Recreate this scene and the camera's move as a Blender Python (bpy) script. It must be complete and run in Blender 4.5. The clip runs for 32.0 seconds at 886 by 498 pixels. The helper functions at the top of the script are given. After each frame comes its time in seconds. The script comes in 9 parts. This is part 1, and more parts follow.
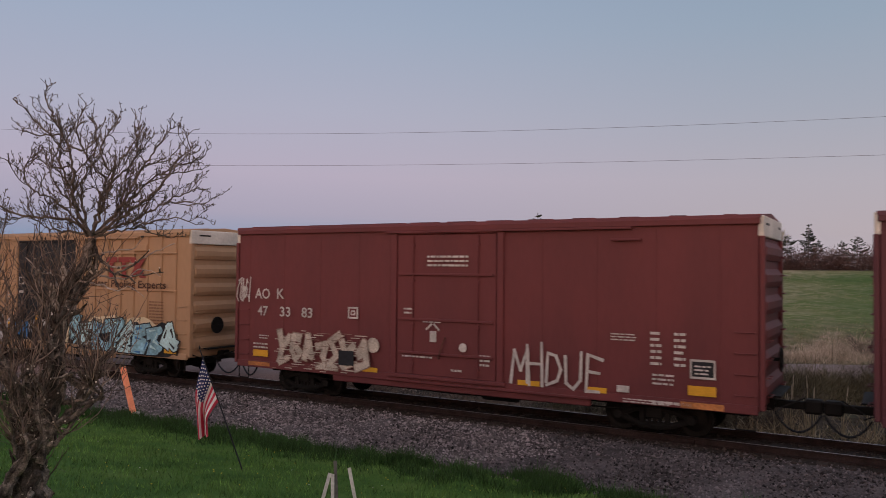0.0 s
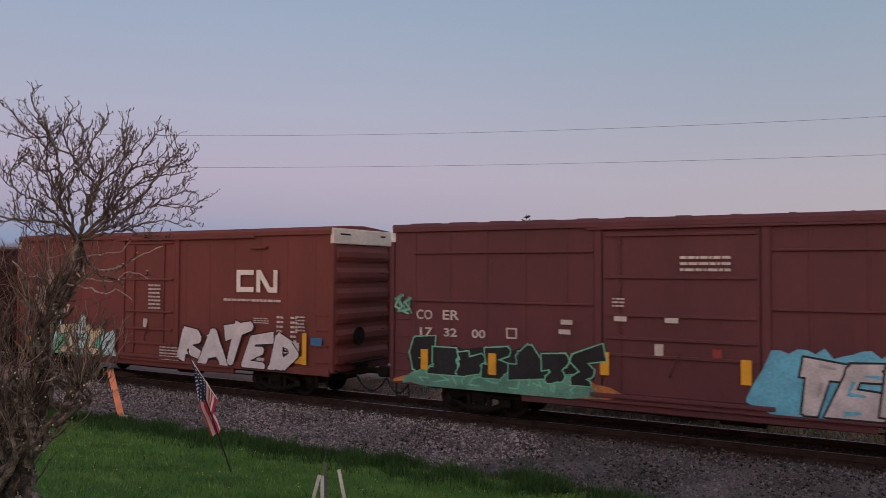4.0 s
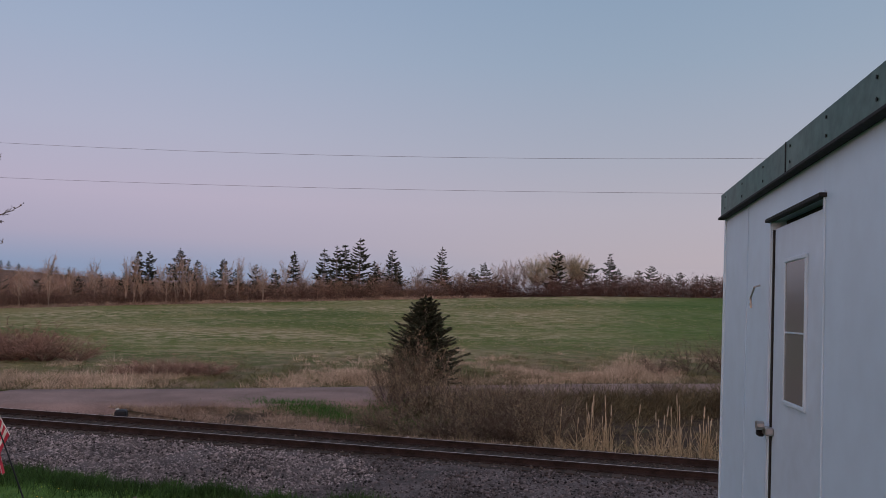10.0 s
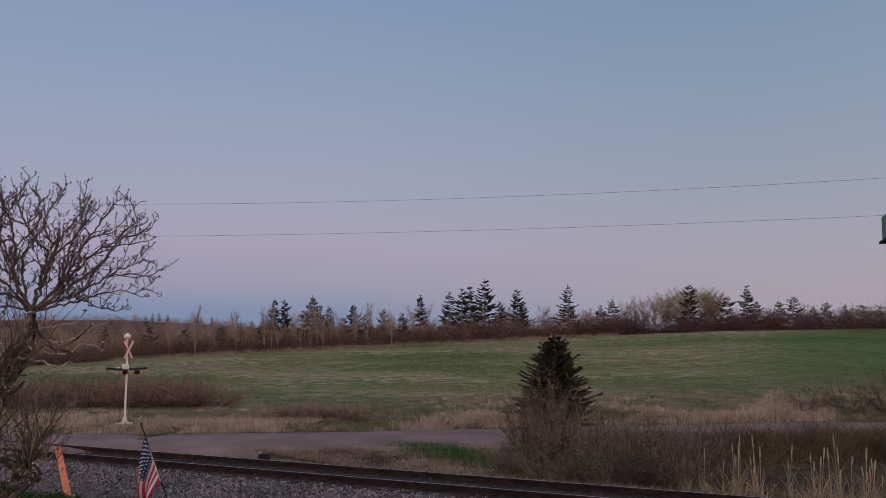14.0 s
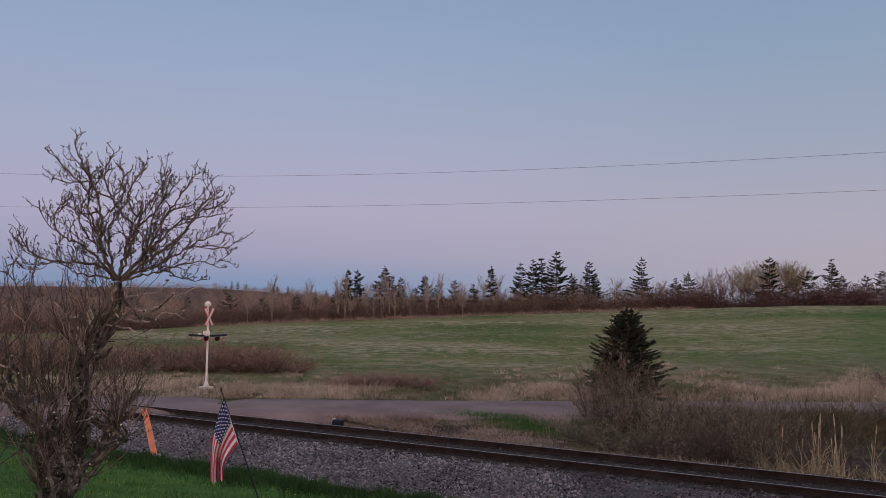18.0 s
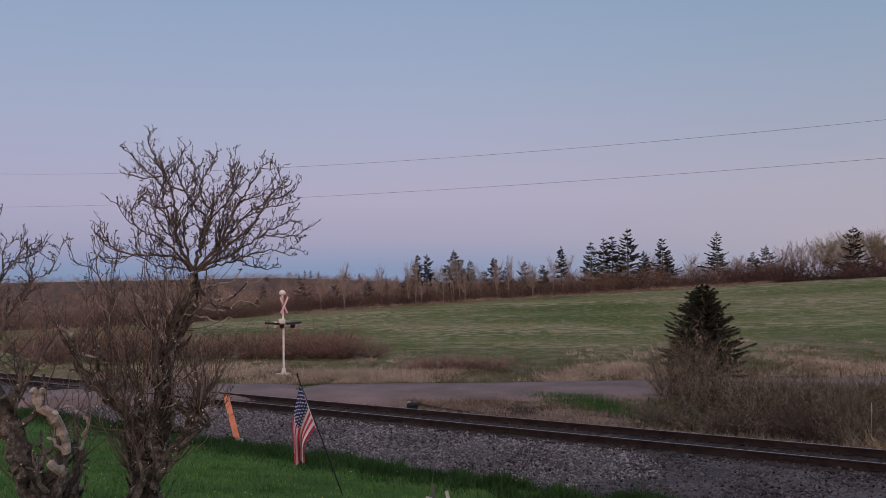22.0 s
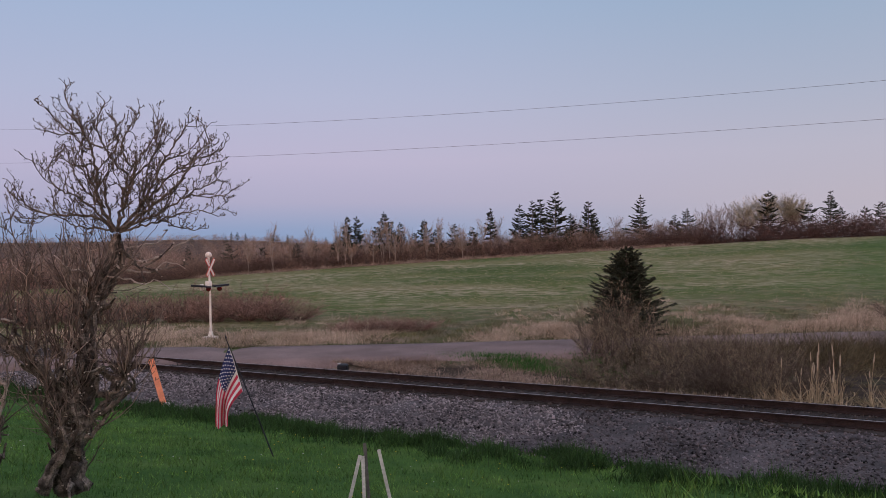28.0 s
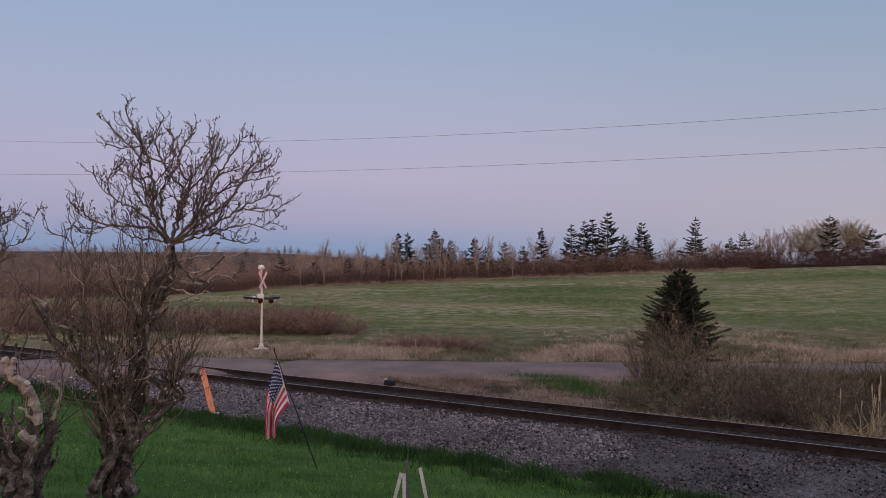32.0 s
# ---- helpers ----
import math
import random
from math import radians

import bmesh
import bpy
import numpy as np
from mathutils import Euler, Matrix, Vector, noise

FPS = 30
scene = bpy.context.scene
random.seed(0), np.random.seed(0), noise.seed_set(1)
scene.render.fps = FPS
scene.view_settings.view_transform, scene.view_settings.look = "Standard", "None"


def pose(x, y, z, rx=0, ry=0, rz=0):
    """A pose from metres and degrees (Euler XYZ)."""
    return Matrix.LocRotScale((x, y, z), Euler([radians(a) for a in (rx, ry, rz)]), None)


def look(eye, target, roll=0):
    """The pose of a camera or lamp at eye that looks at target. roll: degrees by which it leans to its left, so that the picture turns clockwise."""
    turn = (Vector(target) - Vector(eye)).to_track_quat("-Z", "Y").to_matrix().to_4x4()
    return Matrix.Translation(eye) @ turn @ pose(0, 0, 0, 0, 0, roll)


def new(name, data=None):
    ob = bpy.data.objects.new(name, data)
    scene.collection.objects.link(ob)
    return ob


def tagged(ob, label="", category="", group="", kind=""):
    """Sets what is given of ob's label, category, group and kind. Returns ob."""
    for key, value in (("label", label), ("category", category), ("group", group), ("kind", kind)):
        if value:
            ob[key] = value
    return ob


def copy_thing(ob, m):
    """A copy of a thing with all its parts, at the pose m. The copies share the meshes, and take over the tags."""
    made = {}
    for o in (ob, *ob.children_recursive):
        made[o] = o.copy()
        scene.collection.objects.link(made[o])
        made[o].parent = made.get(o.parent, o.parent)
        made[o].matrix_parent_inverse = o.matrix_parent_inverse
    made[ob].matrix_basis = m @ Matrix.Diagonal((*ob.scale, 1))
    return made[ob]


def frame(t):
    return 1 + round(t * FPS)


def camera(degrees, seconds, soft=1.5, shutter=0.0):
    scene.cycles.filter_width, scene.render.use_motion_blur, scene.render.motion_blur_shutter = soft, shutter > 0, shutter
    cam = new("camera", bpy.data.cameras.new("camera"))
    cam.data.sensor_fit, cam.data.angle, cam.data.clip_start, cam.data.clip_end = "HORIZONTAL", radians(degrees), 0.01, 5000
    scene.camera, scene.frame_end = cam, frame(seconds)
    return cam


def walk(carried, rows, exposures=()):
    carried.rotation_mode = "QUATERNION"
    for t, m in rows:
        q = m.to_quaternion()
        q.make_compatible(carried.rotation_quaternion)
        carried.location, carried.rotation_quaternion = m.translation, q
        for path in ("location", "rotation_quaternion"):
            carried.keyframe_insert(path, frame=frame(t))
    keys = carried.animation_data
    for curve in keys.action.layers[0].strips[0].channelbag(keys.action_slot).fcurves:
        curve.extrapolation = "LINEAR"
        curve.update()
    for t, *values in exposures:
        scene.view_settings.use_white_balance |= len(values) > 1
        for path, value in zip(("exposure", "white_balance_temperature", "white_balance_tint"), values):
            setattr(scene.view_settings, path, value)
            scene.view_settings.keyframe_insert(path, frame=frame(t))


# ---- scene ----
cam = camera(59.81, 32.0, soft=0.75, shutter=0.15)
EXPOSURE = [(0.0, 0.16, 6900, 10), (4.5, 0.16, 6800, 10), (7.3, 0.16, 6800, 10), (9.0, 0.14, 6750, 10), (10.0, 0.18, 6675, 10), (11.0, 0.08, 6600, 10), (12.0, -0.06, 6540, 10), (13.5, -0.07, 6450, 10), (16.0, -0.05, 6350, 10), (17.0, 0.07, 6350, 10), (21.0, 0.11, 6350, 10), (24.0, 0.1, 6350, 10), (26.0, 0.06, 6350, 10), (26.5, 0.1, 6350, 10), (28.5, 0.36, 6350, 10), (29.0, 0.36, 6350, 10), (29.5, 0.2, 6350, 10), (30.0, 0.15, 6350, 10), (32.0, 0.18, 6350, 10)]
PATH = [
    (0, (-0.022, 0.023, 3.904), (-1.0357, 1.7461, 3.9447), 1.30),
    (0.5, (-0.003, -0.003, 3.903), (-1.0144, 1.7219, 3.9449), 1.67),
    (1, (0.012, -0.006, 3.919), (-0.9934, 1.7230, 3.9545), 1.96),
    (1.5, (-0.002, 0.009, 3.910), (-0.9971, 1.7438, 3.9457), 2.02),
    (2, (0.004, 0.011, 3.903), (-0.9865, 1.7485, 3.9423), 2.03),
    (2.5, (-0.001, 0.011, 3.903), (-0.9866, 1.7514, 3.9405), 1.72),
    (3, (0.002, -0.006, 3.906), (-0.9811, 1.7353, 3.9446), 1.24),
    (3.5, (0.005, 0.001, 3.906), (-0.9795, 1.7412, 3.9458), 1.01),
    (4, (-0.006, -0.000, 3.906), (-0.9947, 1.7378, 3.9504), 1.04),
    (4.5, (0.007, -0.007, 3.911), (-0.9917, 1.7249, 3.9524), 1.06),
    (6.5, (-0.011, 0.008, 3.910), (-1.0489, 1.7165, 3.9748), 2.70),
    (7, (0.009, -0.015, 3.919), (-1.0305, 1.6922, 3.9969), 3.18),
    (7.5, (0.050, -0.013, 3.922), (-0.9417, 1.7216, 4.0063), 3.38),
    (7.7, (-0.035, 0.086, 3.925), (-0.9872, 1.8429, 4.0116), 4.01),
    (8, (0.088, -0.057, 3.907), (-0.6775, 1.7875, 4.0116), 3.73),
    (8.2, (0.052, -0.044, 3.916), (-0.4675, 1.8836, 4.0320), 3.75),
    (8.5, (0.002, -0.056, 3.912), (-0.2408, 1.9247, 4.0483), 3.72),
    (9, (-0.040, -0.031, 3.905), (-0.3070, 1.9463, 4.0389), 3.86),
    (9.5, (0.000, -0.000, 3.910), (-0.5276, 1.9253, 4.0244), 2.74),
    (10, (0.075, -0.029, 3.914), (-0.5218, 1.8762, 4.0304), 1.73),
    (10.5, (0.079, -0.021, 3.906), (-0.5867, 1.8614, 4.0162), -0.99),
    (11, (0.034, -0.056, 3.912), (-0.6660, 1.8124, 4.0516), -1.12),
    (11.5, (0.043, -0.089, 3.917), (-0.6870, 1.7622, 4.1147), -1.25),
    (12, (0.020, -0.091, 3.906), (-0.7493, 1.7432, 4.1122), -1.02),
    (12.5, (0.029, -0.011, 3.917), (-0.7839, 1.8043, 4.1236), -1.08),
    (13, (0.013, -0.011, 3.919), (-0.8231, 1.7931, 4.1304), -0.87),
    (13.5, (-0.007, -0.068, 3.907), (-0.9098, 1.7030, 4.1233), -0.23),
    (15.5, (0.028, -0.062, 3.913), (-0.7913, 1.7507, 4.1215), 1.98),
    (16, (0.063, 0.004, 3.916), (-0.9235, 1.7366, 4.0702), 2.33),
    (16.5, (0.039, 0.006, 3.909), (-1.0703, 1.6655, 4.0338), 1.49),
    (17, (-0.029, 0.046, 3.919), (-1.0966, 1.7331, 4.0350), 0.40),
    (17.5, (-0.034, 0.007, 3.925), (-1.0921, 1.7000, 4.0420), 0.84),
    (18, (0.009, -0.056, 3.930), (-1.0454, 1.6383, 4.0691), 0.80),
    (18.5, (0.017, -0.029, 3.928), (-1.0403, 1.6620, 4.0798), 0.75),
    (19, (0.028, -0.028, 3.920), (-1.0357, 1.6586, 4.0741), 0.80),
    (19.5, (0.005, -0.005, 3.917), (-1.1278, 1.6361, 4.0640), 1.04),
    (20, (-0.029, 0.018, 3.920), (-1.2005, 1.6342, 4.0514), 0.98),
    (20.5, (-0.021, 0.007, 3.909), (-1.2083, 1.6116, 4.0278), 0.92),
    (21, (-0.011, 0.001, 3.917), (-1.2090, 1.5988, 4.0282), 0.98),
    (21.5, (-0.008, 0.007, 3.892), (-1.2058, 1.6058, 3.9914), 0.09),
    (22, (0.012, -0.019, 3.909), (-1.1899, 1.5766, 4.0050), -0.94),
    (22.5, (-0.001, -0.039, 3.913), (-1.2037, 1.5558, 4.0221), 0.00),
    (23, (-0.001, -0.032, 3.912), (-1.2046, 1.5614, 4.0243), 0.17),
    (23.5, (-0.006, -0.010, 3.913), (-1.2153, 1.5788, 4.0203), 0.61),
    (24, (-0.009, 0.031, 3.894), (-1.2133, 1.6246, 3.9906), 1.20),
    (24.5, (0.006, 0.004, 3.915), (-1.1947, 1.6015, 4.0006), 0.72),
    (25, (-0.012, 0.023, 3.903), (-1.2009, 1.6299, 3.9785), 1.35),
    (25.5, (-0.038, 0.049, 3.903), (-1.2196, 1.6612, 3.9699), 1.61),
    (26, (-0.031, 0.014, 3.896), (-1.1949, 1.6397, 3.9544), 1.71),
    (26.5, (-0.029, 0.026, 3.894), (-1.1375, 1.6896, 3.9475), 1.73),
    (28.5, (-0.000, -0.051, 3.902), (-1.0517, 1.6499, 3.8865), -1.20),
    (29, (-0.019, -0.037, 3.903), (-1.0779, 1.6601, 3.8925), -0.51),
    (29.5, (-0.030, 0.006, 3.919), (-1.1068, 1.6913, 3.9260), -0.47),
    (30, (0.042, 0.014, 3.900), (-1.0416, 1.6950, 3.9195), -0.33),
    (30.5, (0.008, 0.010, 3.906), (-1.1126, 1.6662, 3.9174), -1.79),
    (31, (0.004, -0.030, 3.928), (-1.1594, 1.5965, 3.9560), -0.53),
    (31.5, (0.010, -0.010, 3.907), (-1.1681, 1.6058, 3.9434), 0.24),
    (32, (0.022, -0.001, 3.906), (-1.1412, 1.6252, 3.9469), 0.41),
]
walk(cam, [(t, look(eye, target, roll)) for t, eye, target, roll in PATH], exposures=EXPOSURE)

# ---- light: dusk after sunset, the glow behind the camera, pink belt ahead ----
world = bpy.data.worlds.new("dusk_sky")
scene.world = world
world.use_nodes = True
wn, wl = world.node_tree.nodes, world.node_tree.links
wn.clear()


def wnode(kind, **values):
    n = wn.new(kind)
    for key, value in values.items():
        n.inputs[key].default_value = value
    return n


coords = wnode("ShaderNodeTexCoord")
split = wnode("ShaderNodeSeparateXYZ")
wl.new(coords.outputs["Generated"], split.inputs[0])
ramp_east = wnode("ShaderNodeValToRGB")
SKY = [(0.0, (0.225, 0.29, 0.415)), (0.025, (0.265, 0.305, 0.425)), (0.06, (0.40, 0.352, 0.445)),
       (0.11, (0.465, 0.395, 0.488)), (0.19, (0.42, 0.41, 0.508)), (0.29, (0.345, 0.392, 0.505)),
       (0.42, (0.265, 0.345, 0.48)), (0.6, (0.33, 0.38, 0.50)), (1.0, (0.42, 0.44, 0.52))]
els = ramp_east.color_ramp.elements
els[0].position, els[0].color = SKY[0][0], (*SKY[0][1], 1)
els[1].position, els[1].color = SKY[-1][0], (*SKY[-1][1], 1)
for at, colour in SKY[1:-1]:
    e = els.new(at)
    e.color = (*colour, 1)
wl.new(split.outputs["Z"], ramp_east.inputs[0])
# sideways: bluer to the north-east end (-x), warmer and brighter to the south
turn = wnode("ShaderNodeMapRange")
turn.inputs["From Min"].default_value, turn.inputs["From Max"].default_value = -0.95, 0.35
wl.new(split.outputs["X"], turn.inputs["Value"])
side = wnode("ShaderNodeMix")
side.data_type, side.blend_type = "RGBA", "MULTIPLY"
side.inputs[0].default_value = 1.0
tint = wnode("ShaderNodeValToRGB")
tint.color_ramp.elements[0].color = (0.84, 0.92, 1.0, 1)
tint.color_ramp.elements[1].color = (1.0, 1.0, 1.0, 1)
wl.new(turn.outputs[0], tint.inputs[0])
ramp_south = wnode("ShaderNodeValToRGB")
SOUTH = [(0.0, (0.40, 0.36, 0.405)), (0.05, (0.425, 0.372, 0.415)), (0.11, (0.41, 0.382, 0.442)), (0.19, (0.342, 0.366, 0.448)),
         (0.29, (0.275, 0.345, 0.448)), (0.42, (0.215, 0.306, 0.43)), (0.6, (0.33, 0.38, 0.50)), (1.0, (0.42, 0.44, 0.52))]
els = ramp_south.color_ramp.elements
els[0].position, els[0].color = SOUTH[0][0], (*SOUTH[0][1], 1)
els[1].position, els[1].color = SOUTH[-1][0], (*SOUTH[-1][1], 1)
for at, colour in SOUTH[1:-1]:
    e = els.new(at)
    e.color = (*colour, 1)
wl.new(split.outputs["Z"], ramp_south.inputs[0])
swing = wnode("ShaderNodeMapRange")
swing.interpolation_type = "SMOOTHSTEP"
swing.inputs["From Min"].default_value, swing.inputs["From Max"].default_value = -0.72, 0.0
wl.new(split.outputs["X"], swing.inputs["Value"])
arc = wnode("ShaderNodeMix")
arc.data_type = "RGBA"
wl.new(swing.outputs[0], arc.inputs[0])
wl.new(ramp_east.outputs[0], arc.inputs[6])
wl.new(ramp_south.outputs[0], arc.inputs[7])
wl.new(arc.outputs[2], side.inputs[6])
wl.new(tint.outputs[0], side.inputs[7])
# the western sky, low and bright
west = wnode("ShaderNodeMapRange")
west.inputs["From Min"].default_value, west.inputs["From Max"].default_value = -0.1, 0.9
glow = wnode("ShaderNodeVectorMath")
glow.operation = "DOT_PRODUCT"
glow.inputs[1].default_value = (0.34, -0.94, 0.0)
wl.new(coords.outputs["Generated"], glow.inputs[0])
wl.new(glow.outputs["Value"], west.inputs["Value"])
ramp_west = wnode("ShaderNodeValToRGB")
we = ramp_west.color_ramp.elements
we[0].position, we[0].color = 0.0, (2.75, 1.36, 0.92, 1)
we[1].position, we[1].color = 0.9, (0.44, 0.46, 0.54, 1)
e = we.new(0.35)
e.color = (1.14, 0.97, 0.96, 1)
wl.new(split.outputs["Z"], ramp_west.inputs[0])
both = wnode("ShaderNodeMix")
both.data_type = "RGBA"
wl.new(west.outputs[0], both.inputs[0])
wl.new(side.outputs[2], both.inputs[6])
wl.new(ramp_west.outputs[0], both.inputs[7])
back = wnode("ShaderNodeBackground", Strength=1.0)
out = wnode("ShaderNodeOutputWorld")
wl.new(both.outputs[2], back.inputs[0])
wl.new(back.outputs[0], out.inputs[0])
scene.view_settings.exposure = 0.0

# ---- numbers of the plan ----
SLOPE = 0.0153                     # the line climbs to the right
TRACK_Y = 19.7                     # centre of the track; rail head at z = SLOPE * x
GAUGE = 1.505
FENCE = 14.7                       # foot of the ballast, edge of the lawn


# ---- helpers: meshes ----
class Geo:
    """Collects vertices and faces of one mesh."""

    def __init__(self):
        self.v, self.f = [], []

    def add(self, verts, faces):
        n = len(self.v)
        self.v += [tuple(p) for p in verts]
        self.f += [tuple(n + i for i in face) for face in faces]
        return self

    def box(self, x0, x1, y0, y1, z0, z1):
        v = [(x, y, z) for x in (x0, x1) for y in (y0, y1) for z in (z0, z1)]
        return self.add(v, [(0, 1, 3, 2), (4, 6, 7, 5), (0, 4, 5, 1), (2, 3, 7, 6), (0, 2, 6, 4), (1, 5, 7, 3)])

    def block(self, x0, x1, y0, y1, z0, z1, c=0.01):
        """A box with chamfered edges."""
        m = Vector(((x0 + x1) / 2, (y0 + y1) / 2, (z0 + z1) / 2))
        h = Vector((abs(x1 - x0) / 2, abs(y1 - y0) / 2, abs(z1 - z0) / 2))
        c = min(c, *(0.45 * a for a in h))
        bm = bmesh.new()
        for sx in (-1, 1):
            for sy in (-1, 1):
                for sz in (-1, 1):
                    for axis in range(3):
                        p = Vector((sx * h.x, sy * h.y, sz * h.z))
                        for other in range(3):
                            if other != axis:
                                p[other] -= math.copysign(c, p[other])
                        bm.verts.new(p + m)
        bmesh.ops.convex_hull(bm, input=bm.verts)
        bm.verts.index_update()
        self.add([v.co for v in bm.verts], [[v.index for v in f.verts] for f in bm.faces])
        bm.free()
        return self

    def tube(self, points, radii, n=6, caps=True):
        pts = [Vector(p) for p in points]
        rings = []
        for i, p in enumerate(pts):
            d = (pts[min(i + 1, len(pts) - 1)] - pts[max(i - 1, 0)]).normalized()
            a = d.orthogonal().normalized() if i == 0 else (a - d * a.dot(d)).normalized()
            b = d.cross(a)
            r = radii[i] if isinstance(radii, (list, tuple)) else radii
            rings.append([p + (a * math.cos(k * math.tau / n) + b * math.sin(k * math.tau / n)) * r for k in range(n)])
        faces = [(i * n + k, i * n + (k + 1) % n, (i + 1) * n + (k + 1) % n, (i + 1) * n + k)
                 for i in range(len(pts) - 1) for k in range(n)]
        if caps:
            faces += [tuple(range(n))[::-1], tuple((len(pts) - 1) * n + k for k in range(n))]
        return self.add([p for ring in rings for p in ring], faces)

    def cyl(self, p, q, r, n=12, r2=None):
        return self.tube([p, q], [r, r if r2 is None else r2], n)

    def beam(self, p, q, w, h, up=(0, 0, 1)):
        p, q = Vector(p), Vector(q)
        d = (q - p).normalized()
        s = d.cross(Vector(up)).normalized() * w / 2
        u = s.cross(d).normalized() * h / 2
        v = [a + i * s + j * u for a in (p, q) for i, j in ((-1, -1), (1, -1), (1, 1), (-1, 1))]
        return self.add(v, [(0, 1, 2, 3), (7, 6, 5, 4), (0, 4, 5, 1), (1, 5, 6, 2), (2, 6, 7, 3), (3, 7, 4, 0)])

    def sheet(self, outline, y, thick=0.004):
        """A flat polygon in the xz plane at depth y, facing -y, with a little thickness."""
        n = len(outline)
        v = [(x, y, z) for x, z in outline] + [(x, y + thick, z) for x, z in outline]
        return self.add(v, [tuple(range(n)), tuple(range(2 * n - 1, n - 1, -1))] + [(i, n + i, n + (i + 1) % n, (i + 1) % n) for i in range(n)])

    def revolve(self, profile, centre, axis="y", n=24):
        """Rings of (radius, offset along the axis)."""
        v = []
        for r, o in profile:
            for k in range(n):
                a, b = r * math.cos(k * math.tau / n), r * math.sin(k * math.tau / n)
                off = {"y": (a, o, b), "z": (a, b, o), "x": (o, a, b)}[axis]
                v.append([c + d for c, d in zip(centre, off)])
        f = [(i * n + k, i * n + (k + 1) % n, (i + 1) * n + (k + 1) % n, (i + 1) * n + k) for i in range(len(profile) - 1) for k in range(n)]
        f += [tuple(range(n))[::-1], tuple((len(profile) - 1) * n + k for k in range(n))]
        return self.add(v, f)

    def mesh(self, name, material, smooth=False):
        me = bpy.data.meshes.new(name)
        me.from_pydata(self.v, [], self.f)
        if material:
            me.materials.append(material)
        if smooth:
            me.polygons.foreach_set("use_smooth", [True] * len(me.polygons))
        me.update()
        return me


def part(name, geo, material, parent=None, label="", smooth=False):
    ob = new(name, geo.mesh(name, material, smooth))
    if parent:
        ob.parent = parent
    if label:
        ob["label"] = label
    return ob


def thing(name, label, category, group="", kind="", at=None, data=None):
    ob = new(name, data)
    tagged(ob, label, category, group, kind)
    if at is not None:
        ob.matrix_basis = at
    return ob


def raw_mesh(name, verts, faces, material, smooth=False):
    me = bpy.data.meshes.new(name)
    me.from_pydata(np.asarray(verts).tolist() if isinstance(verts, np.ndarray) else verts, [], faces.tolist() if isinstance(faces, np.ndarray) else faces)
    me.materials.append(material)
    if smooth:
        me.polygons.foreach_set("use_smooth", [True] * len(me.polygons))
    me.update()
    return me


# ---- helpers: materials ----
def mat(name, base, rough=0.8, metal=0.0, var=0.25, scale=2.0, fine=25.0, bump=0.15, island=0.0, obj=0.0, tint=None, spec=0.3, stretch=(1, 1, 1)):
    """A painted or natural surface: two scales of variation, a little relief; tint is the colour of its larger stains."""
    m = bpy.data.materials.new(name)
    m.use_nodes = True
    nt = m.node_tree
    b = nt.nodes["Principled BSDF"]
    b.inputs["Roughness"].default_value, b.inputs["Metallic"].default_value = rough, metal
    b.inputs["Specular IOR Level"].default_value = spec
    tc = nt.nodes.new("ShaderNodeTexCoord")
    mp = nt.nodes.new("ShaderNodeMapping")
    mp.inputs["Scale"].default_value = stretch
    nt.links.new(tc.outputs["Object"], mp.inputs[0])

    def noise_at(s, detail):
        n = nt.nodes.new("ShaderNodeTexNoise")
        n.inputs["Scale"].default_value, n.inputs["Detail"].default_value = s, detail
        nt.links.new(mp.outputs[0], n.inputs["Vector"])
        return n

    big, small = noise_at(scale, 5), noise_at(fine, 3)
    lo = tuple(c * (1 - var) for c in base) if tint is None else tint
    hi = tuple(min(1, c * (1 + var)) for c in base) if tint is None else base
    ramp = nt.nodes.new("ShaderNodeValToRGB")
    ramp.color_ramp.elements[0].position, ramp.color_ramp.elements[1].position = 0.32, 0.68
    ramp.color_ramp.elements[0].color, ramp.color_ramp.elements[1].color = (*lo, 1), (*hi, 1)
    nt.links.new(big.outputs["Fac"], ramp.inputs[0])
    level = nt.nodes.new("ShaderNodeMapRange")
    level.inputs["From Min"].default_value, level.inputs["From Max"].default_value = 0.25, 0.75
    level.inputs["To Min"].default_value, level.inputs["To Max"].default_value = 1 - var, 1 + var
    nt.links.new(small.outputs["Fac"], level.inputs["Value"])
    value = level.outputs[0]
    for amount, kind, socket in ((island, "ShaderNodeNewGeometry", "Random Per Island"), (obj, "ShaderNodeObjectInfo", "Random")):
        if amount:
            g = nt.nodes.new(kind)
            r = nt.nodes.new("ShaderNodeMapRange")
            r.inputs["To Min"].default_value, r.inputs["To Max"].default_value = 1 - amount, 1 + amount
            nt.links.new(g.outputs[socket], r.inputs["Value"])
            k = nt.nodes.new("ShaderNodeMath")
            k.operation = "MULTIPLY"
            nt.links.new(value, k.inputs[0])
            nt.links.new(r.outputs[0], k.inputs[1])
            value = k.outputs[0]
    mix = nt.nodes.new("ShaderNodeVectorMath")
    mix.operation = "SCALE"
    nt.links.new(ramp.outputs[0], mix.inputs[0])
    nt.links.new(value, mix.inputs["Scale"])
    nt.links.new(mix.outputs[0], b.inputs["Base Color"])
    if bump:
        bp = nt.nodes.new("ShaderNodeBump")
        bp.inputs["Strength"].default_value, bp.inputs["Distance"].default_value = bump, 0.02
        nt.links.new(small.outputs["Fac"], bp.inputs["Height"])
        nt.links.new(bp.outputs[0], b.inputs["Normal"])
    return m


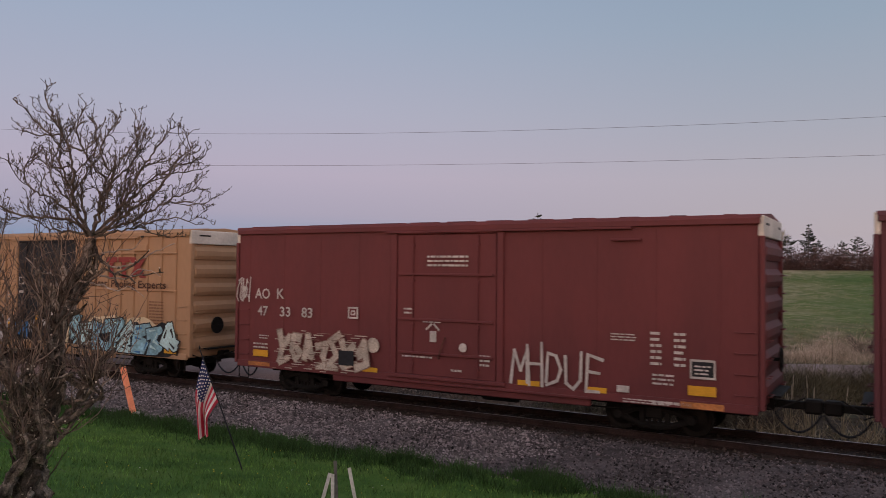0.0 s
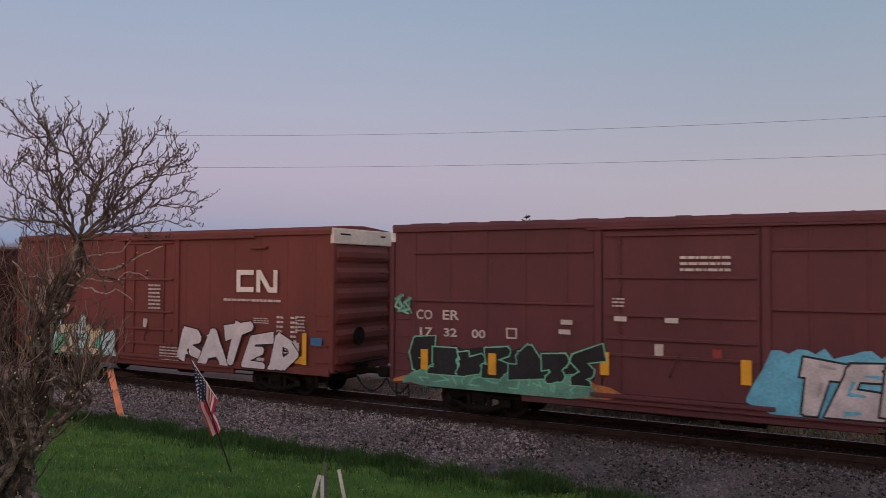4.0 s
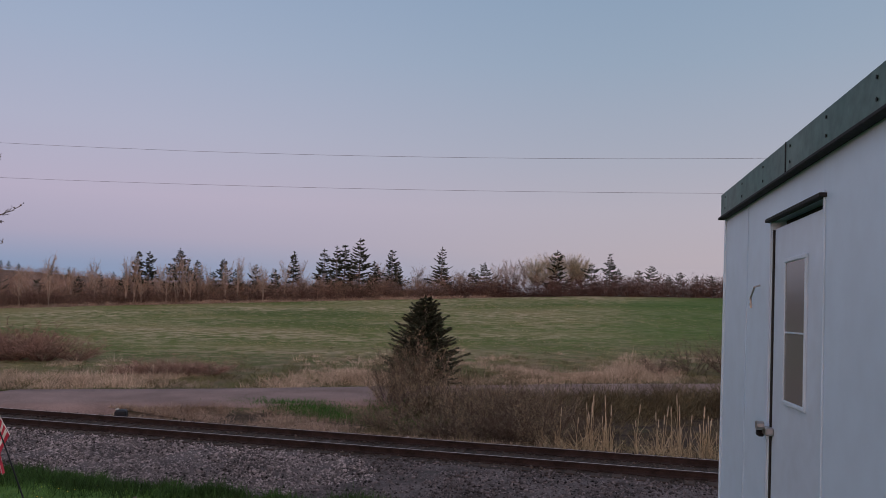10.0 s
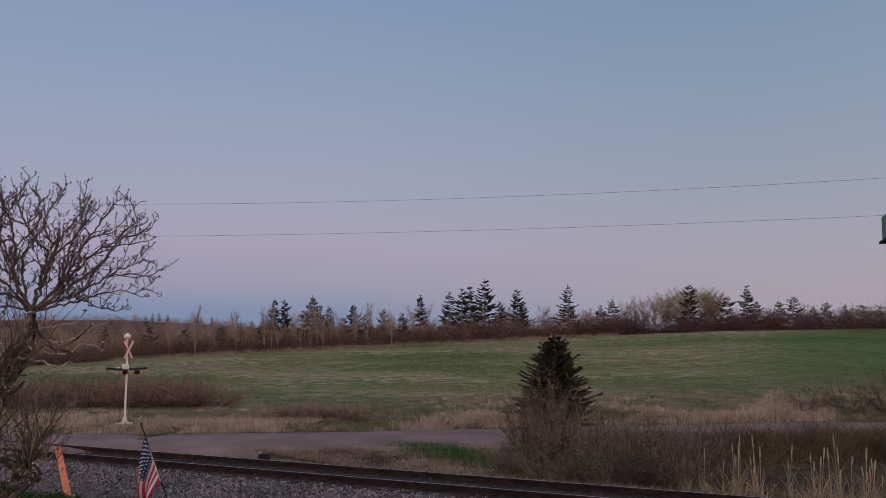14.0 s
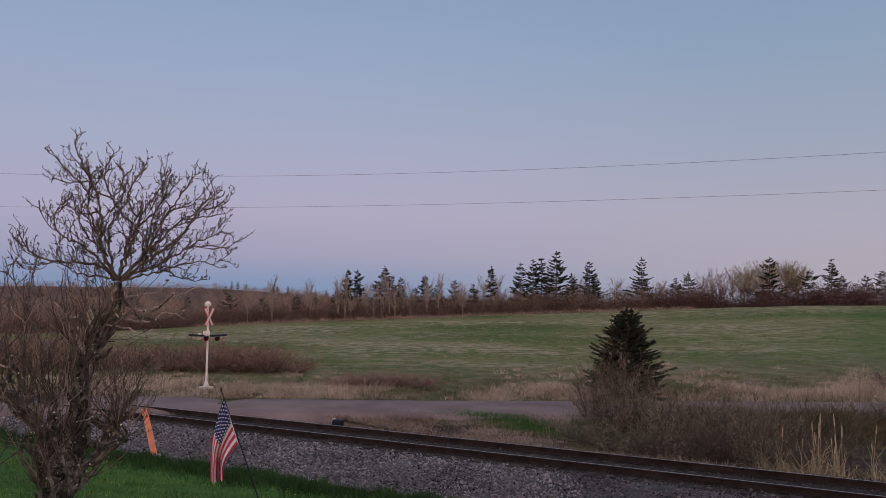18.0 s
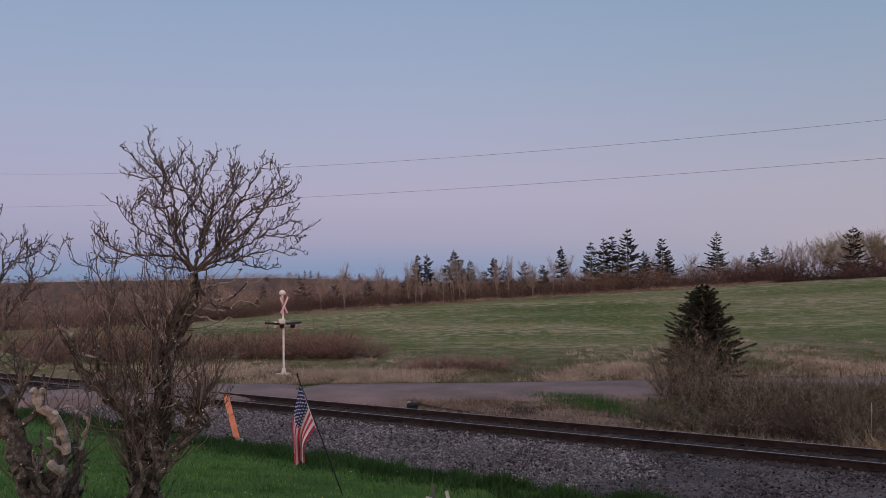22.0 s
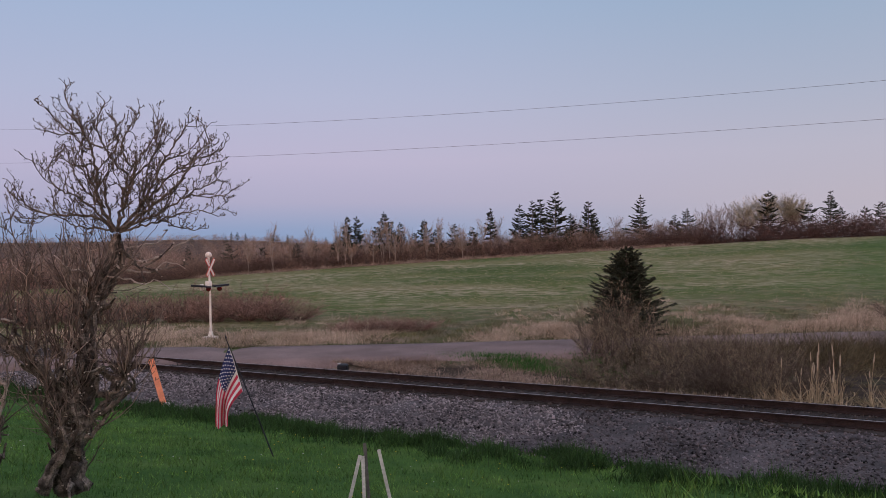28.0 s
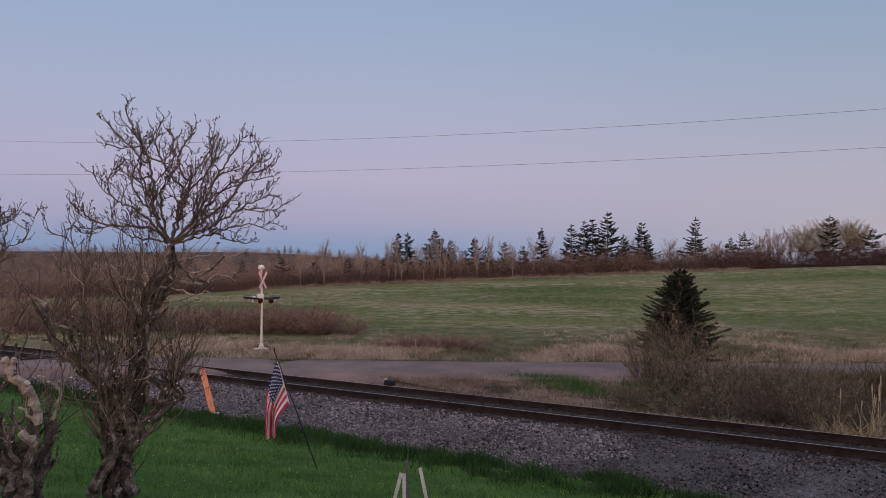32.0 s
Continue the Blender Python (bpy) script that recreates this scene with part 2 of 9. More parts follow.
M = {
    "steel_dark": mat("dark_grimy_steel", (0.008, 0.007, 0.007), 0.75, 0.2, 0.4, 3, 30, 0.2),
    "rail": mat("rusty_rail", (0.034, 0.022, 0.021), 0.75, 0.1, 0.35, 3, 40, 0.2, spec=0.15),
    "rail_top": mat("worn_rail_head", (0.40, 0.32, 0.31), 0.45, 1.0, 0.15, 4, 40, 0.05),
    "tie": mat("weathered_tie_wood", (0.040, 0.029, 0.026), 0.9, 0, 0.35, 3, 40, 0.4, obj=0.3, stretch=(1, 0.2, 1)),
    "ballast": mat("ballast_bed", (0.088, 0.074, 0.078), 0.9, 0, 0.45, 1.2, 22, 0.8),
    "stone": mat("ballast_stone", (0.26, 0.222, 0.232), 0.85, 0, 0.25, 0.35, 40, 0.2, island=0.98, tint=(0.14, 0.118, 0.124)),
    "stone_dark": mat("dark_ballast_stone", (0.118, 0.10, 0.108), 0.85, 0, 0.25, 0.5, 40, 0.2, island=0.98, tint=(0.085, 0.072, 0.077)),
    "maroon": mat("oxide_red_paint", (0.146, 0.0365, 0.0415), 0.62, 0, 0.05, 0.5, 6, 0.03, tint=(0.115, 0.031, 0.036), stretch=(1.4, 1.4, 0.5)),
    "maroon_dark": mat("dark_maroon_paint", (0.108, 0.034, 0.045), 0.62, 0, 0.05, 0.5, 6, 0.03, tint=(0.082, 0.028, 0.037), stretch=(1.4, 1.4, 0.5)),
    "cn_red": mat("faded_red_brown_paint", (0.158, 0.043, 0.042), 0.65, 0, 0.05, 0.5, 6, 0.03, tint=(0.125, 0.038, 0.034), stretch=(1.4, 1.4, 0.5)),
    "tan": mat("tan_yellow_paint", (0.40, 0.257, 0.158), 0.65, 0, 0.05, 0.5, 6, 0.03, tint=(0.36, 0.228, 0.14), stretch=(1.4, 1.4, 0.5)),
    "black": mat("black_paint", (0.012, 0.0145, 0.021), 0.6, 0, 0.3, 1, 12, 0.05),
    "white": mat("white_paint", (0.66, 0.65, 0.63), 0.6, 0, 0.12, 2, 20, 0.03),
    "grime_white": mat("dusty_white_paint", (0.47, 0.455, 0.45), 0.7, 0, 0.2, 2, 15, 0.03),
    "galv": mat("pale_galvanised_sheet", (0.62, 0.60, 0.56), 0.6, 0.1, 0.12, 1, 12, 0.05),
    "yellow": mat("reflective_yellow", (0.62, 0.33, 0.03), 0.5, 0, 0.12, 3, 30, 0.02),
}


# ---- ground ----
def smooth(a, b, t):
    t = min(1.0, max(0.0, (t - a) / (b - a)))
    return t * t * (3 - 2 * t)


ROAD = [(-75, -6), (-52, 8.5), (-40, 15.0), (-33, 18.6), (-26, 22.4), (-18, 27.0), (-10, 32.3), (-3, 36.9), (6, 42.0), (25, 50), (60, 62)]


def road_y(x):
    return float(np.interp(x, [p[0] for p in ROAD], [p[1] for p in ROAD]))


def crest(az):
    """Height of the field at its far edge, 122 m away, by azimuth in degrees."""
    return float(np.interp(az, [-60, -10, -3, 7, 16, 32, 46, 56, 75], [4.6, 4.7, 4.6, 4.25, 3.4, 1.75, 0.35, -1.0, -1.6]))


def ground_z(x, y):
    """The lie of the land."""
    slope = SLOPE * max(-70.0, min(60.0, x))
    if y < FENCE:
        lawn = -0.38 + 2.6 * ((FENCE - y) / 14.6) ** 1.35 if y > -4 else 2.9
        terrace = smooth(-3.2, -1.2, x) * (1 - smooth(5.4, 7.6, y))
        lawn += (2.25 - lawn) * terrace if lawn < 2.25 else 0
        return lawn + slope * smooth(4, 14, y) + 0.03 * noise.noise((x * 0.5, y * 0.5, 0))
    if y < 23.2:
        return slope - 0.42 - 0.12 * smooth(14.7, 16.0, y)
    r, az = math.hypot(x, y), math.degrees(math.atan2(-x, y))
    far = crest(az)
    ry = road_y(x)
    if y < ry + 2.6:
        at_road = smooth(ry - 4.2, ry - 2.7, y)
        ditch = -0.62 - 0.35 * smooth(-14, -6, x)
        open_ground = 1 - smooth(-19, -14, x)
        z = (ditch * (1 - open_ground) - 0.45 * open_ground) * (1 - at_road) - 0.34 * at_road
        return z + slope * 0.6
    edge = -0.34 + slope * 0.6
    bank = edge - 0.25 * smooth(ry + 2.6, ry + 4, y) * (1 - smooth(ry + 4, ry + 6.5, y))
    near = math.hypot(x, ry + 4)
    t = (r - near) / max(8.0, 122 - near)
    if t <= 1:
        z = bank + (far - edge) * max(0, t) ** 1.05 + 0.06 * noise.noise((x * 0.12, y * 0.12, 3))
        return z
    hill = smooth(30, 52, az)
    top = far + (r - 122) * 0.004
    return top + hill * smooth(150, 480, r) * 9.5


def grid_axis(marks):
    out = []
    for (a, step), (b, _) in zip(marks, marks[1:]):
        out += list(np.arange(a, b, step))
    return out + [marks[-1][0]]


gx = grid_axis([(-3000, 500), (-1000, 150), (-400, 30), (-130, 6), (-60, 1.2), (14, 3), (60, 12), (180, 60), (600, 300), (3000, 1)])
gy = grid_axis([(-2400, 400), (-400, 60), (-60, 10), (-10, 1.5), (2, 0.8), (24, 0.9), (50, 3), (140, 12), (300, 40), (700, 200), (3000, 1)])
verts = [(x, y, ground_z(x, y)) for y in gy for x in gx]
nx = len(gx)
faces = [(j * nx + i, j * nx + i + 1, (j + 1) * nx + i + 1, (j + 1) * nx + i) for j in range(len(gy) - 1) for i in range(nx - 1)]


def ground_material():
    m = bpy.data.materials.new("grass_and_soil")
    m.use_nodes = True
    nt = m.node_tree
    b = nt.nodes["Principled BSDF"]
    b.inputs["Roughness"].default_value, b.inputs["Specular IOR Level"].default_value = 0.95, 0.1
    geo = nt.nodes.new("ShaderNodeNewGeometry")
    sep = nt.nodes.new("ShaderNodeSeparateXYZ")
    nt.links.new(geo.outputs["Position"], sep.inputs[0])

    def noise_at(s, detail=5, stretch=(1, 1, 1)):
        mp = nt.nodes.new("ShaderNodeMapping")
        mp.inputs["Scale"].default_value = stretch
        mp.inputs["Rotation"].default_value = (0, 0, math.radians(-24))
        nt.links.new(geo.outputs["Position"], mp.inputs[0])
        n = nt.nodes.new("ShaderNodeTexNoise")
        n.inputs["Scale"].default_value, n.inputs["Detail"].default_value = s, detail
        nt.links.new(mp.outputs[0], n.inputs["Vector"])
        return n.outputs["Fac"]

    def ramp(fac, stops):
        r = nt.nodes.new("ShaderNodeValToRGB")
        r.color_ramp.elements[0].position, r.color_ramp.elements[0].color = stops[0][0], (*stops[0][1], 1)
        r.color_ramp.elements[1].position, r.color_ramp.elements[1].color = stops[-1][0], (*stops[-1][1], 1)
        for p, c in stops[1:-1]:
            r.color_ramp.elements.new(p).color = (*c, 1)
        nt.links.new(fac, r.inputs[0])
        return r.outputs[0]

    def mix(fac, a, c):
        n = nt.nodes.new("ShaderNodeMix")
        n.data_type = "RGBA"
        nt.links.new(fac, n.inputs[0])
        nt.links.new(a, n.inputs[6])
        nt.links.new(c, n.inputs[7])
        return n.outputs[2]

    def step(value, lo, hi):
        n = nt.nodes.new("ShaderNodeMapRange")
        n.inputs["From Min"].default_value, n.inputs["From Max"].default_value = lo, hi
        nt.links.new(value, n.inputs["Value"])
        return n.outputs[0]

    def calc(op, a, c):
        n = nt.nodes.new("ShaderNodeMath")
        n.operation = op
        for k, v in enumerate((a, c)):
            if isinstance(v, (int, float)):
                n.inputs[k].default_value = v
            else:
                nt.links.new(v, n.inputs[k])
        return n.outputs[0]

    lawn = mix(noise_at(7, 4), ramp(noise_at(0.7), [(0.3, (0.03, 0.08, 0.016)), (0.5, (0.07, 0.15, 0.03)), (0.7, (0.14, 0.215, 0.055))]),
               ramp(noise_at(40, 2), [(0.3, (0.03, 0.075, 0.015)), (0.7, (0.085, 0.16, 0.036))]))
    dead = ramp(noise_at(1.3), [(0.3, (0.11, 0.082, 0.06)), (0.5, (0.20, 0.15, 0.11)), (0.7, (0.33, 0.25, 0.19))])
    verge = mix(ramp(noise_at(0.35, 4), [(0.42, (0, 0, 0)), (0.6, (1, 1, 1))]), dead, ramp(noise_at(5), [(0.3, (0.07, 0.085, 0.036)), (0.7, (0.14, 0.135, 0.07))]))
    field_green = ramp(noise_at(0.07, 5, (0.5, 1.3, 1)), [(0.36, (0.068, 0.11, 0.026)), (0.5, (0.125, 0.152, 0.046)), (0.64, (0.23, 0.205, 0.098))])
    coarse = ramp(noise_at(0.08, 4, (0.5, 1.2, 1)), [(0.42, (0, 0, 0)), (0.58, (1, 1, 1))])
    streak = mix(coarse, ramp(noise_at(1.5, 8), [(0.56, (0, 0, 0)), (0.66, (0.7, 0.7, 0.7))]), ramp(noise_at(1.1, 8, (0.7, 1.0, 1)), [(0.44, (0, 0, 0)), (0.56, (1, 1, 1))]))
    pale = ramp(noise_at(2.8, 5), [(0.3, (0.24, 0.20, 0.115)), (0.7, (0.56, 0.47, 0.33))])
    field = mix(streak, field_green, pale)
    field = mix(calc("MULTIPLY", noise_at(3.3, 5), 0.5), field, ramp(noise_at(4.1, 5), [(0.4, (0.035, 0.06, 0.016)), (0.62, (0.19, 0.175, 0.085))]))
    lush = calc("ADD", sep.outputs["X"], calc("MULTIPLY", calc("SUBTRACT", noise_at(0.08, 4), 0.5), 26))
    field = mix(calc("MULTIPLY", step(lush, -17, 0), 0.75), field, ramp(noise_at(0.5, 5), [(0.3, (0.04, 0.095, 0.02)), (0.7, (0.085, 0.145, 0.035))]))
    # distance past the road edge decides between rough verge and field
    past = calc("SUBTRACT", sep.outputs["Y"], calc("ADD", calc("MULTIPLY", sep.outputs["X"], 0.6), 39.5))
    wob = calc("ADD", past, calc("MULTIPLY", calc("SUBTRACT", noise_at(0.25, 4), 0.5), 14))
    far = mix(step(wob, 4, 26), verge, field)
    soil = mix(ramp(noise_at(0.5, 4), [(0.58, (0, 0, 0)), (0.68, (0.6, 0.6, 0.6))]), ramp(noise_at(2.2), [(0.3, (0.032, 0.024, 0.019)), (0.7, (0.085, 0.062, 0.047))]), ramp(noise_at(6), [(0.3, (0.045, 0.075, 0.025)), (0.7, (0.10, 0.12, 0.05))]))
    dusty = ramp(noise_at(2.6), [(0.3, (0.14, 0.105, 0.092)), (0.7, (0.29, 0.22, 0.19))])
    soil = mix(step(calc("ADD", sep.outputs["X"], calc("MULTIPLY", noise_at(0.6, 4), 5)), -14.5, -16.5), soil, dusty)
    far = mix(step(past, -5.6, -4.4), soil, far)
    wood = ramp(noise_at(0.2), [(0.35, (0.085, 0.062, 0.05)), (0.65, (0.14, 0.098, 0.08))])
    radius = nt.nodes.new("ShaderNodeVectorMath")
    radius.operation = "LENGTH"
    nt.links.new(geo.outputs["Position"], radius.inputs[0])
    far = mix(step(radius.outputs["Value"], 119, 124), far, wood)
    edge = calc("ADD", sep.outputs["Y"], calc("MULTIPLY", calc("SUBTRACT", noise_at(2.0, 4), 0.5), 0.9))
    colour = mix(step(edge, FENCE - 0.1, FENCE + 0.1), lawn, far)
    nt.links.new(colour, b.inputs["Base Color"])
    bp = nt.nodes.new("ShaderNodeBump")
    bp.inputs["Strength"].default_value, bp.inputs["Distance"].default_value = 0.9, 0.06
    nt.links.new(noise_at(14, 5), bp.inputs["Height"])
    nt.links.new(bp.outputs[0], b.inputs["Normal"])
    return m


GROUND = ground_material()
ground = thing("ground", "green lawn, rough verge and hay field rolling to the horizon", "ground", kind="structure",
               data=raw_mesh("ground", verts, faces, GROUND, True))

# ---- road ----
ASPHALT = mat("worn_asphalt", (0.225, 0.163, 0.156), 0.95, 0, 0.22, 0.5, 18, 0.3, spec=0.08)
g = Geo()
xs = np.arange(-75, 60, 0.75)
rows = []
for x in xs:
    y = road_y(x)
    d = (road_y(x + 0.5) - road_y(x - 0.5))
    n = Vector((-d, 1, 0)).normalized()
    wide = 2.5 + 0.05 * noise.noise((x * 0.7, 0, 0))
    over = 1 - smooth(2.0, 3.5, abs(y - TRACK_Y))
    z = SLOPE * max(-70.0, x) * (1 if y < 23 else 0.6) - 0.25 * (1 - over) - 0.03 * over
    if y < 14:
        z = max(z, ground_z(x, y) + 0.05)
    rows.append([Vector((x, y, z - 0.05 * abs(k) ** 2)) + n * wide * k for k in (-1, -0.5, 0, 0.5, 1)])
    rows[-1].insert(0, rows[-1][0] - n * 0.3 - Vector((0, 0, 0.35)))
    rows[-1].append(rows[-1][-1] + n * 0.3 - Vector((0, 0, 0.35)))
g.add([p for row in rows for p in row], [(i * 7 + k, (i + 1) * 7 + k, (i + 1) * 7 + k + 1, i * 7 + k + 1) for i in range(len(rows) - 1) for k in range(6)])
road = part("road", g, ASPHALT, smooth=True)
tagged(road, "worn grey-brown asphalt side road with crumbling edges", "road", kind="structure")

# ---- track ----
g = Geo()
xs = np.arange(-120, 40, 0.8)
prof = [(-5.15, -0.62), (-4.6, -0.42), (-3.3, -0.33), (-2.1, -0.24), (-1.4, -0.21), (-0.94, -0.20), (-0.85, -0.21), (1.4, -0.2), (2.0, -0.26), (3.4, -0.62)]
rows = []
for x in xs:
    rows.append([(x, TRACK_Y + y + (0.22 * noise.noise((x * 0.8, k, 5)) if k in (0, 1) else 0), SLOPE * x + z + (0.04 * noise.noise((x * 1.3, y, 9)) if 0 < k < 7 else 0))
                 for k, (y, z) in enumerate(prof)])
n = len(prof)
g.add([p for row in rows for p in row], [(i * n + k, (i + 1) * n + k, (i + 1) * n + k + 1, i * n + k + 1) for i in range(len(rows) - 1) for k in range(n - 1)])
ballast = part("ballast_bed", g, M["ballast"], smooth=True)
tagged(ballast, "grey crushed stone ballast shoulder under the track", "ballast", kind="structure")

# oily dark strip between and beside the rails, colour lowered for the train's shade
g = Geo()
rows = [[(x, TRACK_Y + y + 0.12 * noise.noise((x * 0.9, k, 2)), SLOPE * x + z + 0.012 + 0.04 * noise.noise((x * 1.3, y, 9))) for k, (y, z) in enumerate(((-1.3, -0.215), (-1.1, -0.2), (0, -0.2), (1.4, -0.2), (2.0, -0.255), (2.7, -0.42)))] for x in xs]
g.add([p for row in rows for p in row], [(i * 6 + k, (i + 1) * 6 + k, (i + 1) * 6 + k + 1, i * 6 + k + 1) for i in range(len(rows) - 1) for k in range(5)])
tagged(part("track_bed", g, mat("oily_shaded_ballast", (0.03, 0.022, 0.02), 0.9, 0, 0.4, 1.2, 22, 0.8), smooth=True), "dark oily stone bed between the rails, colour lowered for shade under the train", "ballast", kind="structure")

RAIL = [(-0.07, -0.17), (0.07, -0.17), (0.07, -0.155), (0.012, -0.135), (0.01, -0.04), (0.036, -0.03), (0.036, -0.006), (0.028, 0.0), (-0.028, 0.0), (-0.036, -0.006), (-0.036, -0.03), (-0.01, -0.04), (-0.012, -0.135), (-0.07, -0.155)]
track = thing("railway_track", "single railway track, rusty rails on wooden ties", "track", kind="structure")
for y in (-GAUGE / 2, GAUGE / 2):
    g = Geo()
    ends = [(x, TRACK_Y + y + a, SLOPE * x + b) for x in (-400, 130) for a, b in RAIL]
    k = len(RAIL)
    g.add(ends, [(i, (i + 1) % k, k + (i + 1) % k, k + i) for i in range(k)] + [tuple(range(k))[::-1], tuple(range(k, 2 * k))])
    rail = part("rail", g, M["rail"], track)
    g = Geo()
    g.add([(x, TRACK_Y + y + a, SLOPE * x + 0.002) for x in (-400, 130) for a in (-0.026, 0.026)], [(0, 2, 3, 1)])
    part("rail_head", g, M["rail_top"], rail, "bright worn running surface")


# ---- the train ----
SPEED = 10.6
CARS, WHEELS = [], []


def wrap_material():
    """White plastic film: smooth, with patches of tight diagonal and level creases."""
    m = mat("white_lumber_wrap", (0.53, 0.645, 0.83), 0.4, 0, 0.03, 0.9, 3, 0, spec=0.45)
    nt = m.node_tree
    tc = nt.nodes.new("ShaderNodeTexCoord")

    def texture(turn_, stretch, scale, detail):
        mp = nt.nodes.new("ShaderNodeMapping")
        mp.inputs["Rotation"].default_value, mp.inputs["Scale"].default_value = (0, math.radians(turn_), 0), stretch
        n = nt.nodes.new("ShaderNodeTexNoise")
        n.inputs["Scale"].default_value, n.inputs["Detail"].default_value = scale, detail
        nt.links.new(tc.outputs["Object"], mp.inputs[0])
        nt.links.new(mp.outputs[0], n.inputs["Vector"])
        return n.outputs["Fac"]

    def calc(op, x, y):
        n = nt.nodes.new("ShaderNodeMath")
        n.operation = op
        for k, v in enumerate((x, y)):
            if isinstance(v, (int, float)):
                n.inputs[k].default_value = v
            else:
                nt.links.new(v, n.inputs[k])
        return n.outputs[0]

    total = None
    for turn_, seed in ((28, 0.9), (-34, 1.3), (4, 1.1)):
        ridge = calc("ABSOLUTE", calc("SUBTRACT", texture(turn_, (0.22, 1, 1.0), 9 * seed, 2), 0.5), 0)
        patch = nt.nodes.new("ShaderNodeMapRange")
        patch.inputs["From Min"].default_value, patch.inputs["From Max"].default_value = 0.54, 0.70
        nt.links.new(texture(turn_ * 2 + 11, (1, 1, 1.4), 0.75 * seed, 2), patch.inputs["Value"])
        crease = calc("MULTIPLY", ridge, patch.outputs[0])
        total = crease if total is None else calc("ADD", total, crease)
    bp = nt.nodes.new("ShaderNodeBump")
    bp.inputs["Strength"].default_value, bp.inputs["Distance"].default_value = 0.8, 0.09
    nt.links.new(total, bp.inputs["Height"])
    nt.links.new(bp.outputs[0], nt.nodes["Principled BSDF"].inputs["Normal"])
    return m


M["wrap"] = wrap_material()
M["strap"] = mat("grey_tie_strap", (0.10, 0.10, 0.115), 0.6, 0, 0.2, 3, 20, 0.1)
M["protector"] = mat("dark_corner_protector", (0.10, 0.10, 0.11), 0.6, 0, 0.2, 3, 20, 0.1)
M["beam"] = mat("dark_beam_paint", (0.085, 0.03, 0.032), 0.7, 0, 0.25, 0.8, 10, 0.08, tint=(0.05, 0.022, 0.024))
M["sill"] = mat("grimy_maroon_sill", (0.042, 0.02, 0.02), 0.75, 0, 0.4, 1.5, 14, 0.1, tint=(0.018, 0.014, 0.014))
M["tyre"] = mat("wheel_steel", (0.013, 0.011, 0.0105), 0.55, 0.6, 0.3, 5, 40, 0.1)
M["red_mark"] = mat("red_lettering", (0.235, 0.042, 0.04), 0.6, 0, 0.12, 2, 20, 0.02)
M["blue_mark"] = mat("blue_lettering", (0.045, 0.09, 0.32), 0.6, 0, 0.12, 2, 20, 0.02)
M["dark_mark"] = mat("dark_brown_lettering", (0.06, 0.028, 0.02), 0.65, 0, 0.15, 2, 20, 0.02)
M["faint_mark"] = mat("faded_brown_stencil", (0.21, 0.115, 0.07), 0.65, 0, 0.15, 2, 20, 0.02)
M["silver"] = mat("silver_spray", (0.35, 0.35, 0.38), 0.5, 0.25, 0.2, 2.5, 18, 0.03)
M["pale_spray"] = mat("chalky_spray", (0.42, 0.38, 0.34), 0.8, 0, 0.3, 3, 22, 0.03)
M["lavender_spray"] = mat("pale_lavender_spray", (0.55, 0.54, 0.60), 0.55, 0, 0.1, 2.5, 12, 0.02)
M["silver_light"] = mat("bright_silver_spray", (0.46, 0.46, 0.51), 0.5, 0.15, 0.18, 2.5, 18, 0.03)
M["grey_line"] = mat("dark_grey_spray", (0.085, 0.085, 0.09), 0.6, 0, 0.3, 2.5, 18, 0.03)
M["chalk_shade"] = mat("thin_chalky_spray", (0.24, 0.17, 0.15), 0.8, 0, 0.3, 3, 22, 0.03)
M["sky_pale"] = mat("dusty_blue_spray", (0.21, 0.40, 0.50), 0.6, 0, 0.35, 1.8, 9, 0.03)
M["sky_spray"] = mat("light_blue_spray", (0.11, 0.40, 0.58), 0.6, 0, 0.2, 1.5, 15, 0.03)
M["mint_spray"] = mat("mint_green_spray", (0.14, 0.46, 0.33), 0.6, 0, 0.2, 1.5, 15, 0.03)
M["sea_spray"] = mat("dull_sea_green_spray", (0.10, 0.26, 0.22), 0.6, 0, 0.25, 1.5, 15, 0.03)
M["ice_spray"] = mat("pale_ice_blue_spray", (0.40, 0.60, 0.64), 0.6, 0, 0.2, 1.5, 15, 0.03)
M["cream_spray"] = mat("cream_spray", (0.58, 0.49, 0.34), 0.6, 0, 0.15, 1.5, 15, 0.03)
M["orange_spray"] = mat("rust_orange_spray", (0.42, 0.17, 0.06), 0.7, 0, 0.3, 2, 15, 0.03)
M["blue_spray"] = mat("strong_blue_spray", (0.04, 0.16, 0.36), 0.6, 0, 0.25, 2, 15, 0.03)
M["door_rust"] = mat("rusty_lock_steel", (0.10, 0.042, 0.034), 0.75, 0.2, 0.3, 3, 25, 0.1)
SIDE = -1.6        # face of the side posts, where lettering lies


def lettering(parent, words, x, z, height, material, width=None, y=SIDE, name="lettering", shear=0.0):
    """Painted words, standing on (x, z) of the near side."""
    curve = bpy.data.curves.new("words", "FONT")
    curve.body, curve.size, curve.extrude, curve.offset, curve.shear = words, height / 0.72, 0.0, 0.006, shear
    curve.resolution_u = 3
    ob = bpy.data.objects.new("words", curve)
    me = bpy.data.meshes.new_from_object(ob)
    co = np.array([v.co for v in me.vertices])
    span = co[:, 0].max() - co[:, 0].min()
    k = width / span if width else 1.0
    for v, (a, b, _) in zip(me.vertices, co):
        v.co = (x + (a - co[:, 0].min()) * k, y, z + b)
    me.materials.clear()
    me.materials.append(material)
    bpy.data.objects.remove(ob)
    bpy.data.curves.remove(curve)
    made = new(name, me)
    made.parent = parent
    return made


